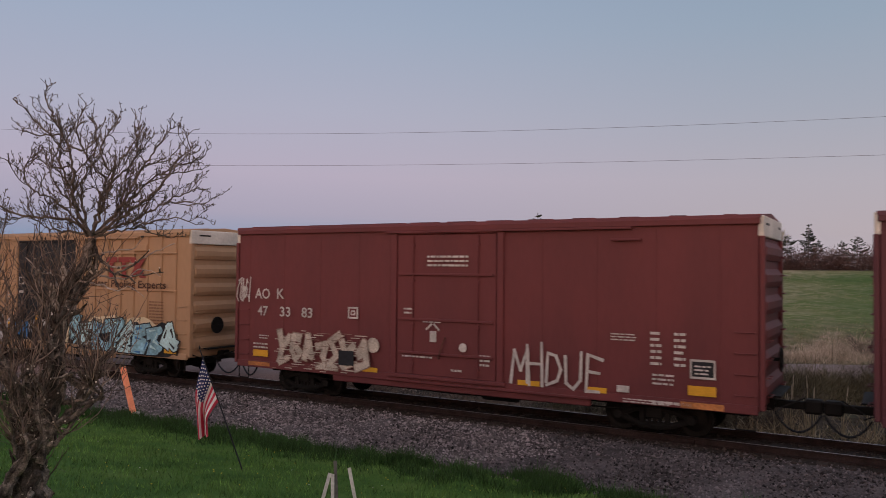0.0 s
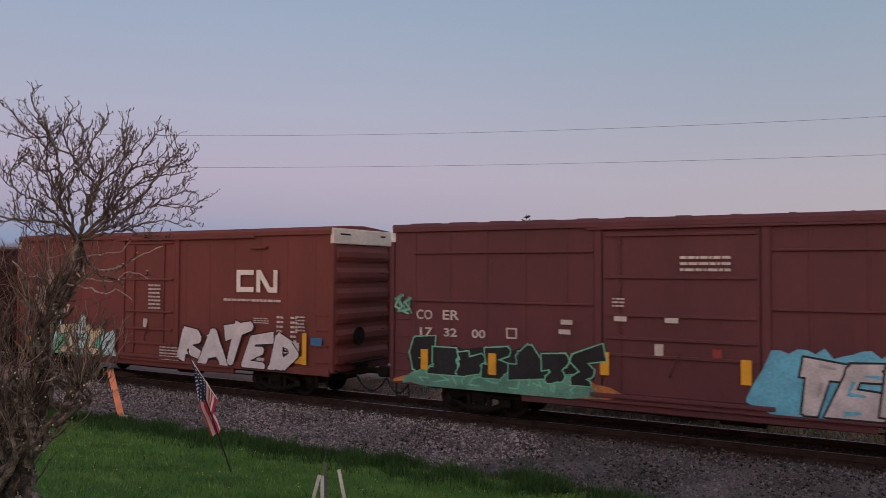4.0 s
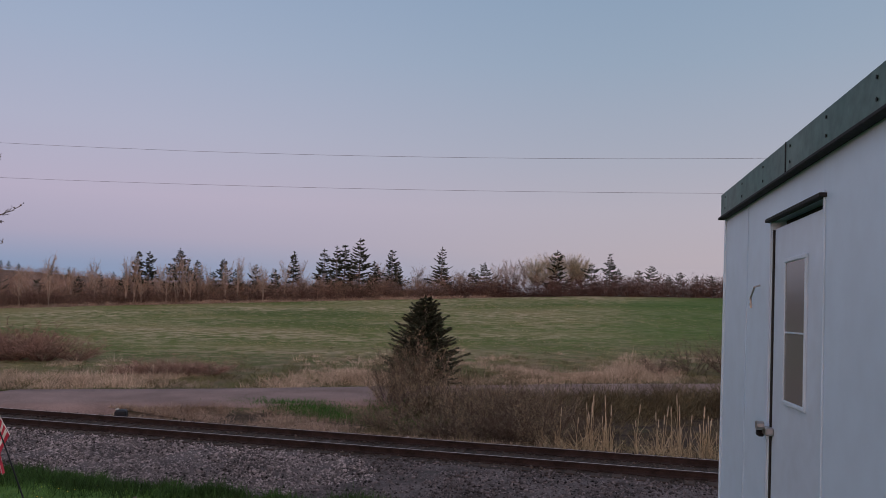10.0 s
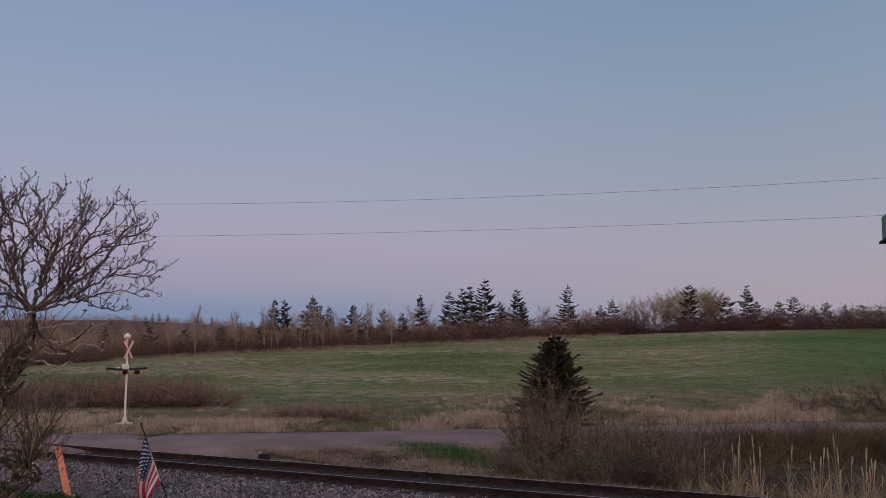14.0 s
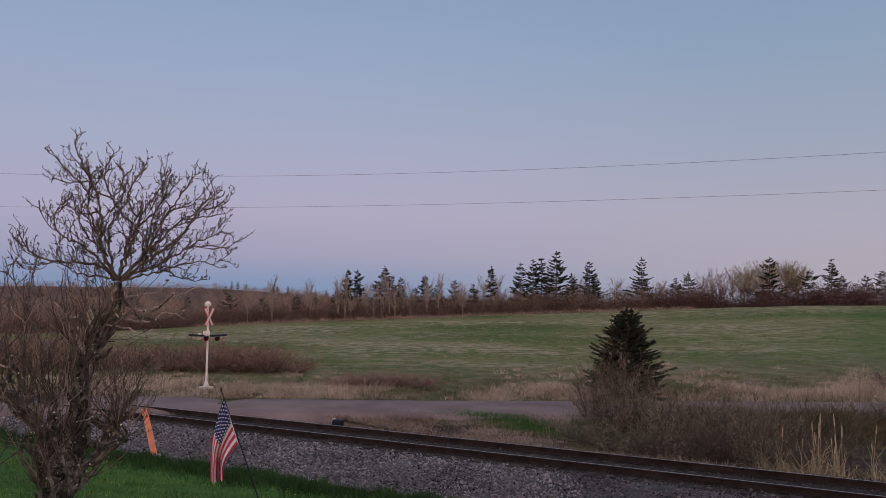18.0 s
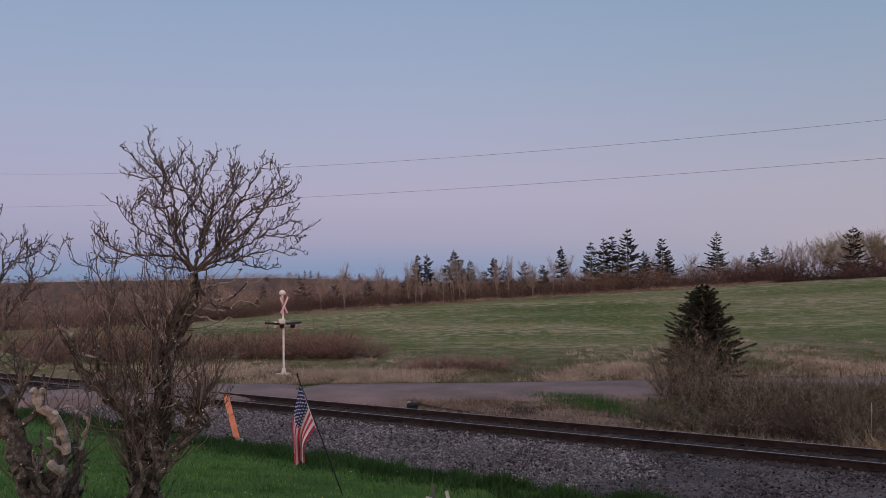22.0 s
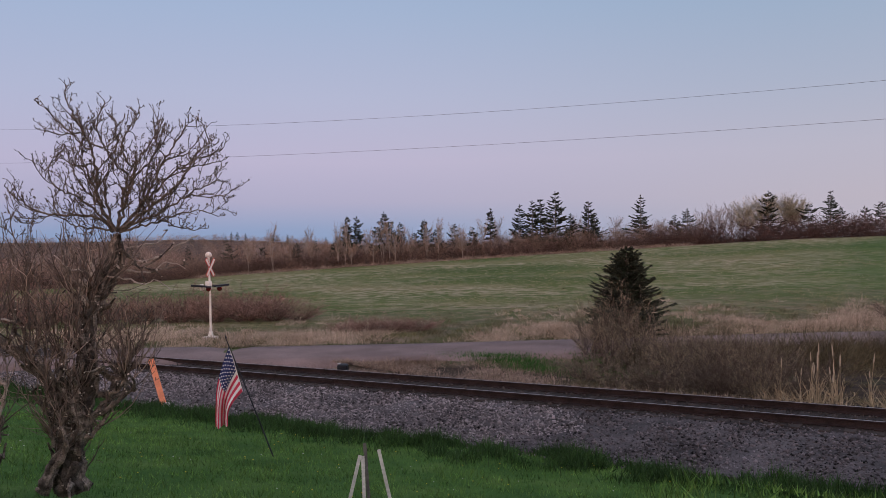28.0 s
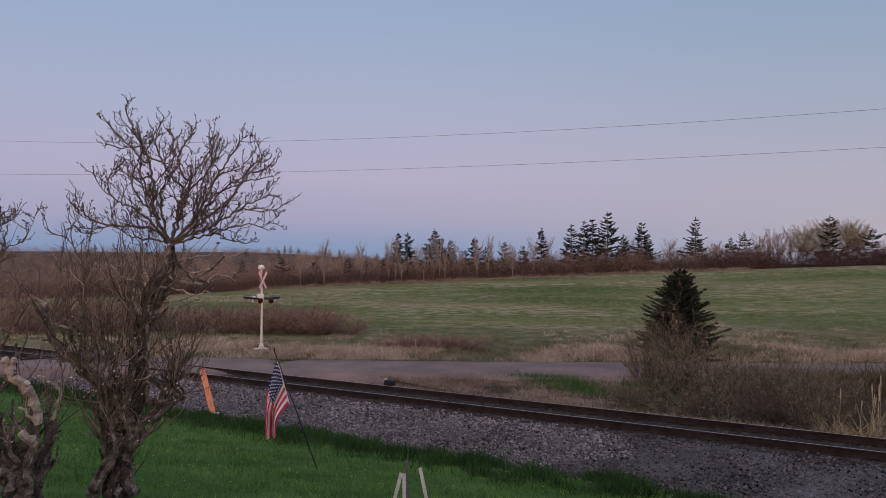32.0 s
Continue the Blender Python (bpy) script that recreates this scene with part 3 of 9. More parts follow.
def bars(parent, x, z, w, h, rows, material=None, y=SIDE, name="stencil_block", seed=0):
    """Small stencilling that cannot be read: bars of its size."""
    rnd = random.Random(seed + int(x * 100))
    g = Geo()
    pitch = h / rows
    for r in range(rows):
        left = x
        while left < x + w - 0.03:
            run = min(rnd.uniform(0.05, 0.22), x + w - left)
            g.sheet([(left, z + r * pitch), (left + run, z + r * pitch), (left + run, z + (r + 0.45) * pitch), (left, z + (r + 0.45) * pitch)], y, 0.003)
            left += run + 0.03
    return tagged(part(name, g, material or M["grime_white"], parent), kind="stuff")


def plate(parent, x, z, w, h, material, y=SIDE, name="placard", label=""):
    return part(name, Geo().sheet([(x, z), (x + w, z), (x + w, z + h), (x, z + h)], y, 0.006), material, parent, label)


GLYPHS = {
    "T": ("0,1 1,1", ".5,1 .5,0"), "E": (".9,1 .1,1 .1,0 .9,0", ".1,.5 .7,.5"), "N": (".1,0 .1,1 .9,0 .9,1",),
    "C": (".9,.85 .5,1 .1,.7 .1,.3 .5,0 .9,.15",), "M": ("0,0 .1,1 .5,.4 .9,1 1,0",), "H": (".1,0 .1,1", ".9,0 .9,1", ".1,.5 .9,.5"),
    "D": (".1,0 .1,1 .7,.9 .95,.5 .7,.05 .1,0",), "U": (".1,1 .1,.2 .5,0 .9,.2 .9,1",), "R": (".1,0 .1,1 .8,.9 .8,.6 .1,.5 .9,0",),
    "A": ("0,0 .5,1 1,0", ".2,.35 .8,.35"), "S": (".9,.9 .3,1 .1,.7 .9,.35 .7,0 .1,.1",), "O": (".5,1 .1,.7 .1,.3 .5,0 .9,.3 .9,.7 .5,1",),
    "K": (".1,0 .1,1", ".9,1 .15,.5 .9,0"), "L": (".1,1 .1,0 .9,.05",),
}


def strokes(geo, lines, x, z, w, h, thick, y, lean=0.15, grow=0.0, wild=0.0, rnd=random):
    """Lays the strokes of one sprayed shape as flat ribbons."""
    for line in lines:
        pts = [tuple(float(v) for v in p.split(",")) for p in line.split()]
        pts = [(a + rnd.uniform(-1, 1) * min(wild, 2.2) * 0.2, b + rnd.uniform(-1, 1) * min(wild, 2.2) * 0.17) for a, b in pts]
        pts = [Vector((x + (a + lean * b) * w, 0, z + max(0.02, b) * h)) for a, b in pts]
        for a, b in zip(pts, pts[1:]):
            d = (b - a).normalized()
            s = Vector((-d.z, 0, d.x)) * (thick / 2 + grow)
            a2, b2 = a - d * (thick * 0.35 + grow), b + d * (thick * 0.35 + grow)
            k = 1 - 0.35 * min(1, wild)
            geo.add([(p.x, y, p.z) for p in (a2 - s, b2 - s * k, b2 + s * k, a2 + s)], [(0, 1, 2, 3)])


def cloud(geo, x0, x1, z0, z1, seed, y, n=30, rough=0.2):
    """An uneven sprayed patch with a spiky upper edge, straight along the sill."""
    rnd = random.Random(seed)
    v = []
    for k in range(n + 1):
        x = x0 + (x1 - x0) * k / n
        rim = min(1.0, min(k, n - k) / 3)
        top = z0 + (z1 - z0) * (0.25 + 0.75 * rim) * (1 - rough * rnd.random())
        v += [(x, y, z0 + (z1 - z0) * 0.3 * (1 - rim) * rnd.random()), (x, y, top)]
    return geo.add(v, [(2 * k, 2 * k + 2, 2 * k + 3, 2 * k + 1) for k in range(n)])


def letter_block(cx, cz, w, h, rnd, rounded):
    """The outline of one angular or bulging painted shape, wider at head and foot."""
    n = 18
    out = []
    tilt = rnd.uniform(-0.18, 0.28)
    for k in range(n):
        a = (k + rnd.uniform(-0.25, 0.25)) * math.tau / n
        c, s_ = math.cos(a), math.sin(a)
        r = (abs(c) ** 5 + abs(s_) ** 5) ** -0.2
        r *= rnd.uniform(0.93, 1.05) if rounded else (rnd.uniform(0.62, 0.85) if rnd.random() < 0.3 else rnd.uniform(0.92, 1.18))
        out.append((cx + (c * r + tilt * s_ * r) * w / 2, cz + s_ * r * h / 2))
    return out


def graffiti(parent, count, x0, x1, z0, z1, fills, line, back=None, accent=None, seed=1, label="", edge=0.045, rounded=False, cuts=4, patch=(0.25, 0.14)):
    """A painted piece: a patch of background, overlapping outlined shapes, cuts and highlights, each its own film of paint."""
    rnd = random.Random(seed)
    y = SIDE - 0.002
    piece = part("graffiti", cloud(Geo(), x0 - patch[0], x1 + patch[0], z0 - 0.04, z1 + patch[1], seed, y), back, parent, label) if back else None
    step = (x1 - x0) / count
    zc, h0 = (z0 + z1) / 2, z1 - z0
    for k in range(count):
        cx, w = x0 + (k + 0.5) * step + rnd.uniform(-0.06, 0.06), step * rnd.uniform(0.95, 1.25)
        h, cz = h0 * rnd.uniform(0.78, 0.98), zc + h0 * rnd.uniform(-0.06, 0.04)
        yk = y - 0.003 - k * 0.0018
        shape = letter_block(cx, cz, w, h, rnd, rounded)
        film = part("sprayed_shape", Geo().sheet(shape, yk - 0.0008, 0.0006), fills[k % len(fills)], piece or parent, "" if piece else label)
        piece = piece or film
        if not line:
            continue
        grown = [(px + edge * (px - cx) / math.hypot(px - cx, pz - cz), pz + edge * (pz - cz) / math.hypot(px - cx, pz - cz)) for px, pz in shape]
        part("shape_outline", Geo().sheet(grown, yk, 0.0006), line, piece)
        for q in range(cuts):
            # wedges cut in from the rim, and one hole
            a = (0.25 + 0.5 * q) * math.pi + rnd.uniform(-0.5, 0.5) if q < cuts - 1 else rnd.uniform(0, 6)
            bx, bz = cx + math.cos(a) * w * 0.56, cz + math.sin(a) * h * 0.56
            ex, ez = cx + rnd.uniform(-0.12, 0.2) * w, cz + rnd.uniform(-0.2, 0.2) * h
            t = rnd.uniform(0.035, 0.085)
            dx, dz = -math.sin(a) * t, math.cos(a) * t
            mx, mz = (bx * 0.4 + ex * 0.6) + rnd.uniform(-0.1, 0.1) * w, (bz * 0.4 + ez * 0.6) + rnd.uniform(-0.1, 0.1) * h
            cut = [(bx - dx, bz - dz), (mx - dx * 0.6, mz - dz * 0.6), (ex, ez), (mx + dx * 0.6, mz + dz * 0.6), (bx + dx, bz + dz)]
            part("shape_cut", Geo().add([(px, yk - 0.0014, pz) for px, pz in cut], [(0, 1, 4), (1, 3, 4), (1, 2, 3)]), line, piece)
        if accent:
            for q in range(3):
                ex, ez = cx + rnd.uniform(-0.3, 0.3) * w, cz + rnd.uniform(-0.35, 0.35) * h
                lx, lz = rnd.uniform(0.08, 0.22), rnd.uniform(-0.08, 0.2)
                part("shape_highlight", Geo().sheet([(ex, ez), (ex + lx, ez + lz * 0.3), (ex + lx * 0.9, ez + lz * 0.3 + 0.06), (ex - 0.03, ez + 0.09)], yk - 0.0016, 0.0003), accent[q % len(accent)], piece)
    return piece


# loose painted shapes that spell nothing
GLYPHS.update({"1": (".1,1 .3,.5 .1,0 .8,.1", ".3,.5 .9,.8"), "2": (".9,1 .2,.8 .7,.4 .1,.1 .6,0",), "3": (".1,.2 .5,1 .9,.3 .4,.4",), "4": (".1,.9 .9,1 .6,.5 .9,.1 .2,0",),
               "5": (".2,0 .1,.7 .6,1 .8,.5 .5,.3 .9,0",), "6": (".1,1 .5,.2 .9,1", ".5,.2 .5,0"), "7": (".9,.9 .3,1 .1,.5 .5,.2 .9,.4 .6,.6",), "8": (".1,.1 .9,.2 .7,1 .3,.6 .8,.6",),
               "9": ("0,.95 .95,1", ".2,.52 .95,.5 .9,.05 .05,.05"), "0": (".05,.9 .95,.95", ".45,.9 .4,.4 .95,.1", ".05,.1 .5,.05")})


def fat_letters(parent, word, x0, x1, z0, z1, fill, line, thick, edge, seed, label, lean=0.12, wild=0.35, shine=None):
    """Heavy sprayed letters: for each one a dark film with wide strokes under a paler film with narrower ones, corners rounded."""
    rnd = random.Random(seed)
    step = (x1 - x0) / len(word)
    first = None
    for k, glyph in enumerate(word):
        w, h = step * rnd.uniform(0.82, 1.06), (z1 - z0) * rnd.uniform(0.78, 1.02) - thick
        ox, oz = x0 + k * step + thick * 0.35, z0 + thick / 2 + (z1 - z0) * rnd.uniform(-0.04, 0.10)
        films = (Geo(), Geo(), Geo())
        y = SIDE - 0.006 - k * 0.0042
        tick = 0
        for stroke in GLYPHS[glyph]:
            pts = [tuple(float(v) for v in p.split(",")) for p in stroke.split()]
            pts = [(a + rnd.uniform(-0.2, 0.2) * wild, b + rnd.uniform(-0.16, 0.16) * wild) for a, b in pts]
            pts = [Vector((ox + (a + lean * b) * w, 0, oz + b * h)) for a, b in pts]
            for q, (a, b) in enumerate(zip(pts, pts[1:])):
                if (b - a).length < 0.02:
                    continue
                d = (b - a).normalized()
                s_ = Vector((-d.z, 0, d.x))
                ra, rb = thick / 2 * rnd.uniform(0.75, 1.25), thick / 2 * rnd.uniform(0.75, 1.25)
                flare = 1.9 if q == 0 or q == len(pts) - 2 else 1.0
                for film, grow, lift in ((films[0], edge, 0.0), (films[1], 0.0, 0.002)):
                    yy = y - lift - tick * 0.00006
                    ends = [a - s_ * (ra * flare + grow) - d * (ra * 0.5 + grow), b - s_ * (rb + grow) + d * (rb * 0.5 + grow), b + s_ * (rb + grow) + d * (rb * 0.5 + grow), a + s_ * (ra + grow) - d * (ra * 0.5 + grow)]
                    sill = max(z0, 0.83) + edge - grow
                    film.add([(p.x, yy, max(sill, p.z)) for p in ends], [(0, 1, 2, 3)])
                    ring = [(b.x + (rb + grow) * math.cos(t * math.tau / 10), yy - 0.00003, max(sill, b.z + (rb + grow) * math.sin(t * math.tau / 10))) for t in range(10)]
                    film.add(ring, [tuple(range(10))])
                if shine:
                    m = a.lerp(b, rnd.uniform(0.3, 0.6)) + s_ * ra * 0.3
                    films[2].add([((m + d * u * 0.16 + s_ * v * ra * 0.3).x, y - 0.0034 - tick * 0.00006, (m + d * u * 0.16 + s_ * v * ra * 0.3).z) for u, v in ((-1, -1), (1, -0.4), (1, 0.4), (-1, 1))], [(0, 1, 2, 3)])
                tick += 1
        if line:
            under = part("graffiti" if first is None else "letter_outline", films[0], line, first or parent, label if first is None else "")
            tagged(under, kind="stuff")
            first = first or under
        film = part("letter_fill" if first else "graffiti", films[1], fill[k % len(fill)], first or parent, "" if first else label)
        tagged(film, kind="stuff")
        first = first or film
        if shine:
            tagged(part("letter_shine", films[2], shine[k % len(shine)], first), kind="stuff")
    return first


def tag(parent, word, x0, x1, z0, z1, material, thick, seed, label, lean=0.05, wild=0.5):
    """A quick hand-style tag in thin strokes."""
    rnd = random.Random(seed)
    step = (x1 - x0) / len(word)
    piece = None
    for k, glyph in enumerate(word):
        g = Geo()
        strokes(g, GLYPHS[glyph], x0 + k * step, z0 + (z1 - z0) * rnd.uniform(0.0, 0.1), step * rnd.uniform(0.85, 1.1), (z1 - z0) * rnd.uniform(0.8, 1.0), thick, SIDE - 0.005 - k * 0.001, lean + rnd.uniform(-0.1, 0.1), 0, wild, random.Random(seed * 31 + k))
        piece = part("tag_stroke" if piece else "graffiti", g, material, piece or parent, "" if piece else label)
    return piece


WHEEL = Geo().revolve([(0.08, -0.115), (0.10, -0.10), (0.30, -0.045), (0.355, -0.075), (0.415, -0.075), (0.42, 0.03), (0.45, 0.045), (0.45, 0.07), (0.36, 0.075), (0.30, 0.0), (0.1, 0.05), (0.08, 0.05)], (0, 0, 0), "y", 28)


def truck(car, xc, last):
    """Two axles, side frames with springs, bolster."""
    bogie = part("truck", Geo().block(xc - 0.2, xc + 0.2, -1.15, 1.15, 0.42, 0.72, 0.03), M["steel_dark"], car)
    for y in (-1.05, 1.05):
        g = Geo()
        g.tube([(xc - 0.88, y, 0.46), (xc - 0.45, y, 0.62), (xc, y, 0.66), (xc + 0.45, y, 0.62), (xc + 0.88, y, 0.46)], [0.09, 0.085, 0.08, 0.085, 0.09], 6)
        g.tube([(xc - 0.88, y, 0.44), (xc - 0.4, y, 0.26), (xc, y, 0.22), (xc + 0.4, y, 0.26), (xc + 0.88, y, 0.44)], [0.08, 0.075, 0.09, 0.075, 0.08], 6)
        for s in (-0.3, 0.3):
            g.beam((xc + s, y, 0.24), (xc + s, y, 0.64), 0.1, 0.12, (1, 0, 0))
        frame_part = part("side_frame", g, M["steel_dark"], bogie)
        for s in (-0.13, 0.0, 0.13):
            part("spring", Geo().cyl((xc + s, y, 0.3), (xc + s, y, 0.48), 0.055, 8), M["steel_dark"], bogie)
        for s in (-0.88, 0.88):
            part("axle_box", Geo().cyl((xc + s, y - 0.12 * (1 if y < 0 else -1), 0.45), (xc + s, y, 0.45), 0.105, 12), M["steel_dark"], bogie)
    for s in (-0.88, 0.88):
        g = Geo().cyl((0, -1.0, 0), (0, 1.0, 0), 0.075, 10)
        for y, flip in ((-0.7525, 1), (0.7525, -1)):
            v = [(a, y + b * flip, c) for a, b, c in WHEEL.v]
            g.add(v, WHEEL.f)
        axle = part("wheelset", g, M["tyre"], bogie, smooth=False)
        axle.location = (xc + s, 0, 0.45)
        WHEELS.append((axle, (xc + s, 0, 0.45), last))


def coupler(car, x, way):
    g = Geo()
    g.block(*sorted((x, x + way * 0.75)), -0.08, 0.08, 0.78, 0.96, 0.02)
    g.block(*sorted((x + way * 0.72, x + way * 1.12)), -0.17, 0.15, 0.70, 1.03, 0.05)
    g.block(*sorted((x - way * 0.3, x + way * 0.12)), -0.24, 0.24, 0.72, 1.02, 0.03)
    c = part("coupler", g, M["steel_dark"], car)
    pts = [(x + way * (0.15 + 0.95 * k / 8), -0.42 + 0.2 * k / 8, 0.72 - 0.42 * math.sin(math.pi * k / 8) ** 0.8) for k in range(9)]
    part("air_hose", Geo().tube(pts, 0.028, 6), M["black"], c)
    part("cut_lever", Geo().tube([(x + way * 0.1, -1.45, 0.98), (x + way * 0.28, -1.2, 0.86), (x + way * 0.3, -0.5, 0.86), (x + way * 0.75, -0.12, 1.06)], 0.017, 6), M["steel_dark"], c)


def ladder(car, x, z0, z1, n, y, w=0.4, material=None, along="x", lead="ladder"):
    """Rungs stand off the side or the end."""
    first = None
    for k in range(n):
        z = z0 + (z1 - z0) * k / max(1, n - 1)
        o = -0.07 if y < 0 else 0.07
        if along == "x":
            pts = [(x - w / 2, y, z), (x - w / 2, y + o, z), (x + w / 2, y + o, z), (x + w / 2, y, z)]
        else:
            o = 0.09 if x > 3 else -0.09
            pts = [(x, y - w / 2, z), (x + o, y - w / 2, z), (x + o, y + w / 2, z), (x, y + w / 2, z)]
        part("grab_rung", Geo().tube(pts, 0.014, 5), material, car)


def end_wall(car, x, way, paint, length):
    """A corrugated end with ribs, pale roof gable and ladder."""
    g = Geo().block(*sorted((x, x - way * 0.06)), -1.5, 1.5, 0.9, 4.72, 0.02)
    part("end_wall", g, paint, car)
    for z in (1.3, 1.92, 2.54, 3.16, 3.78, 4.4):
        v = [(x + way * o, y, z + h) for y, f in ((-1.42, 0.2), (-1.34, 1), (1.34, 1), (1.42, 0.2)) for o, h in ((0, -0.2), (0.05 * f, -0.19), (0.10 * f, -0.06), (0.10 * f, 0.10), (0, 0.24))]
        g = Geo().add(v, [(j * 5 + i, j * 5 + i + 1, j * 5 + i + 6, j * 5 + i + 5) for j in range(3) for i in range(4)])
        part("end_rib", g, paint, car)
    for y in (-1.5, 1.5):
        part("corner_post", Geo().block(*sorted((x - way * 0.02, x + way * 0.09)), y - 0.08, y + 0.08, 0.9, 4.74, 0.02), paint, car)
    part("end_gable", Geo().block(*sorted((x - way * 0.05, x + way * 0.07)), -1.55, 1.55, 4.73, 5.2, 0.02), M["galv"], car, "pale galvanised end panel")
    for y, w in ((-1.2, 0.5), (0.9, 0.3)):
        part("stencil_block", Geo().box(*sorted((x + way * 0.07, x + way * 0.074)), y, y + w, 5.0, 5.05), M["steel_dark"], car)
    ladder(car, x + way * 0.1, 1.2, 4.3, 8, 1.15, 0.42, paint, along="y")
    ladder(car, x + way * 0.1, 1.2, 2.4, 4, -1.2, 0.42, paint, along="y")
    part("end_platform", Geo().block(*sorted((x + way * 0.03, x + way * 0.34)), -0.95, 0.95, 1.13, 1.17, 0.01), M["steel_dark"], car)


def boxcar(label, paint, length, x0, door, ribs=0.0, rails=(), bars_z=(), door_paint=None, door_rods=(), seams=0.0, last=4.0, post_paint=None, post=1.59):
    car = thing("boxcar", label, "boxcar", "freight train", at=pose(x0, TRACK_Y, SLOPE * x0))
    d0, d1 = door
    top = 5.2
    g = Geo()
    g.block(0.03, length - 0.03, -1.53, 1.53, 0.86, top - 0.12, 0.02)
    part("body", g, paint, car)
    # roof: low gable with seams, eave plates
    g = Geo()
    for a, b in ((0.0, length),):
        v = [(x, y, z) for x in (a - 0.02, b + 0.02) for y, z in ((-1.6, top - 0.06), (-1.56, top + 0.02), (0, top + 0.13), (1.56, top + 0.02), (1.6, top - 0.06), (0, top - 0.07))]
        g.add(v, [(0, 6, 7, 1), (1, 7, 8, 2), (2, 8, 9, 3), (3, 9, 10, 4), (4, 10, 11, 5), (5, 11, 6, 0), (0, 1, 2, 3, 4, 5), (11, 10, 9, 8, 7, 6)])
    roof = part("roof", g, M["galv"] if post_paint is None else post_paint, car)
    k = 0
    while 0.6 + k * 1.2 < length - 0.4:
        x = 0.6 + k * 1.2
        part("roof_seam", Geo().tube([(x, -1.56, top + 0.03), (x, 0, top + 0.14), (x, 1.56, top + 0.03)], 0.014, 4), M["galv"] if post_paint is None else post_paint, roof)
        k += 1
    for y in (-1, 1):
        part("eave_plate", Geo().block(0, length, *sorted((y * 1.52, y * 1.605)), top - 0.2, top - 0.055, 0.012), paint, car)
    # side sills, deeper between the trucks
    for y in (-1, 1):
        part("side_sill", Geo().block(0.05, length - 0.05, *sorted((y * 1.5, y * 1.59)), 0.8, 1.0, 0.012), paint, car)
        part("sill_channel", Geo().block(3.9, length - 3.9, *sorted((y * 1.42, y * 1.54)), 0.62, 0.82, 0.02), paint, car)
    # panels between posts
    for y in (-1, 1):
        if ribs:
            k = 0
            while 0.7 + k * ribs < length - 0.5:
                x = 0.7 + k * ribs
                k += 1
                if d0 - 0.1 < x < d1 + 0.1:
                    continue
                part("side_post", Geo().block(x - 0.035, x + 0.035, *sorted((y * 1.52, y * post)), 1.0, top - 0.2, 0.014), paint, car)
            for z in rails:
                for a, b in ((0.66, d0 - 0.25), (d1 + 0.25, length - 0.6)):
                    part("side_rail", Geo().block(a, b, *sorted((y * 1.52, y * 1.597)), z - 0.028, z + 0.028, 0.012), paint, car)
        if seams:
            k = 0
            while 0.5 + k * seams < length - 0.3:
                x = 0.5 + k * seams
                k += 1
                if not d0 - 0.05 < x < d1 + 0.05:
                    part("panel_seam", Geo().block(x - 0.02, x + 0.02, *sorted((y * 1.525, y * 1.538)), 1.0, top - 0.2, 0.004), paint, car)
    # door on each side, with frame, bars, rods and tracks
    for y in (-1, 1):
        for x in (d0 - 0.12, d1 + 0.12):
            part("door_post", Geo().block(x - 0.09, x + 0.09, *sorted((y * 1.52, y * 1.6)), 0.82, top - 0.2, 0.015), paint, car)
        for a, b in ((d0, d1),):
            leaf = part("sliding_door", Geo().block(a, b, *sorted((y * 1.5, y * 1.565)), 1.02, top - 0.3, 0.015), door_paint or paint, car)
            for z in bars_z:
                part("door_bar", Geo().block(a + 0.08, b - 0.08, *sorted((y * 1.56, y * 1.625)), z - 0.035, z + 0.035, 0.012), door_paint or paint, leaf)
            for f in door_rods:
                x = a + (b - a) * f
                part("lock_rod", Geo().cyl((x, y * 1.6, 1.05), (x, y * 1.6, top - 0.32), 0.022, 8), door_paint or paint, leaf)
                for z in (1.3, 2.4, 3.6, 4.6):
                    part("rod_guide", Geo().block(x - 0.05, x + 0.05, *sorted((y * 1.56, y * 1.625)), z - 0.04, z + 0.04, 0.008), door_paint or paint, leaf)
            part("door_handle", Geo().tube([(a + (b - a) * 0.45, y * 1.6, 1.5), (a + (b - a) * 0.45, y * 1.66, 1.55), (a + (b - a) * 0.52, y * 1.66, 2.1)], 0.022, 6), M["door_rust"], leaf)
        part("door_track", Geo().block(d0 - 0.4, length * 0.98 if d1 + 3.6 > length else d1 + 3.6, *sorted((y * 1.55, y * 1.65)), top - 0.26, top - 0.2, 0.01), paint, car)
        part("door_sill", Geo().block(d0 - 0.3, d1 + 0.3, *sorted((y * 1.52, y * 1.66)), 0.92, 1.02, 0.012), paint, car)
        part("lower_door_track", Geo().block(d0 - 0.3, d1 + 2.6, *sorted((y * 1.5, y * 1.64)), 0.8, 0.86, 0.01), paint, car)
    # underframe and brake gear
    part("centre_sill", Geo().block(0.4, length - 0.4, -0.35, 0.35, 0.55, 0.86, 0.02), M["steel_dark"], car)
    for x in (length * 0.36, length * 0.5, length * 0.64):
        part("cross_bearer", Geo().block(x - 0.1, x + 0.1, -1.45, 1.45, 0.6, 0.84, 0.02), M["steel_dark"], car)
    part("air_reservoir", Geo().cyl((length * 0.55, -0.95, 0.62), (length * 0.55 + 1.0, -0.95, 0.62), 0.2, 14), M["steel_dark"], car)
    part("brake_rod", Geo().tube([(3.0, -1.2, 0.6), (length * 0.5, -1.25, 0.55), (length - 3.0, -1.2, 0.6)], 0.02, 5), M["steel_dark"], car)
    for xc in (2.45, length - 2.45):
        truck(car, xc, last)
    end_wall(car, 0.0, -1, paint, length)
    end_wall(car, length, 1, paint, length)
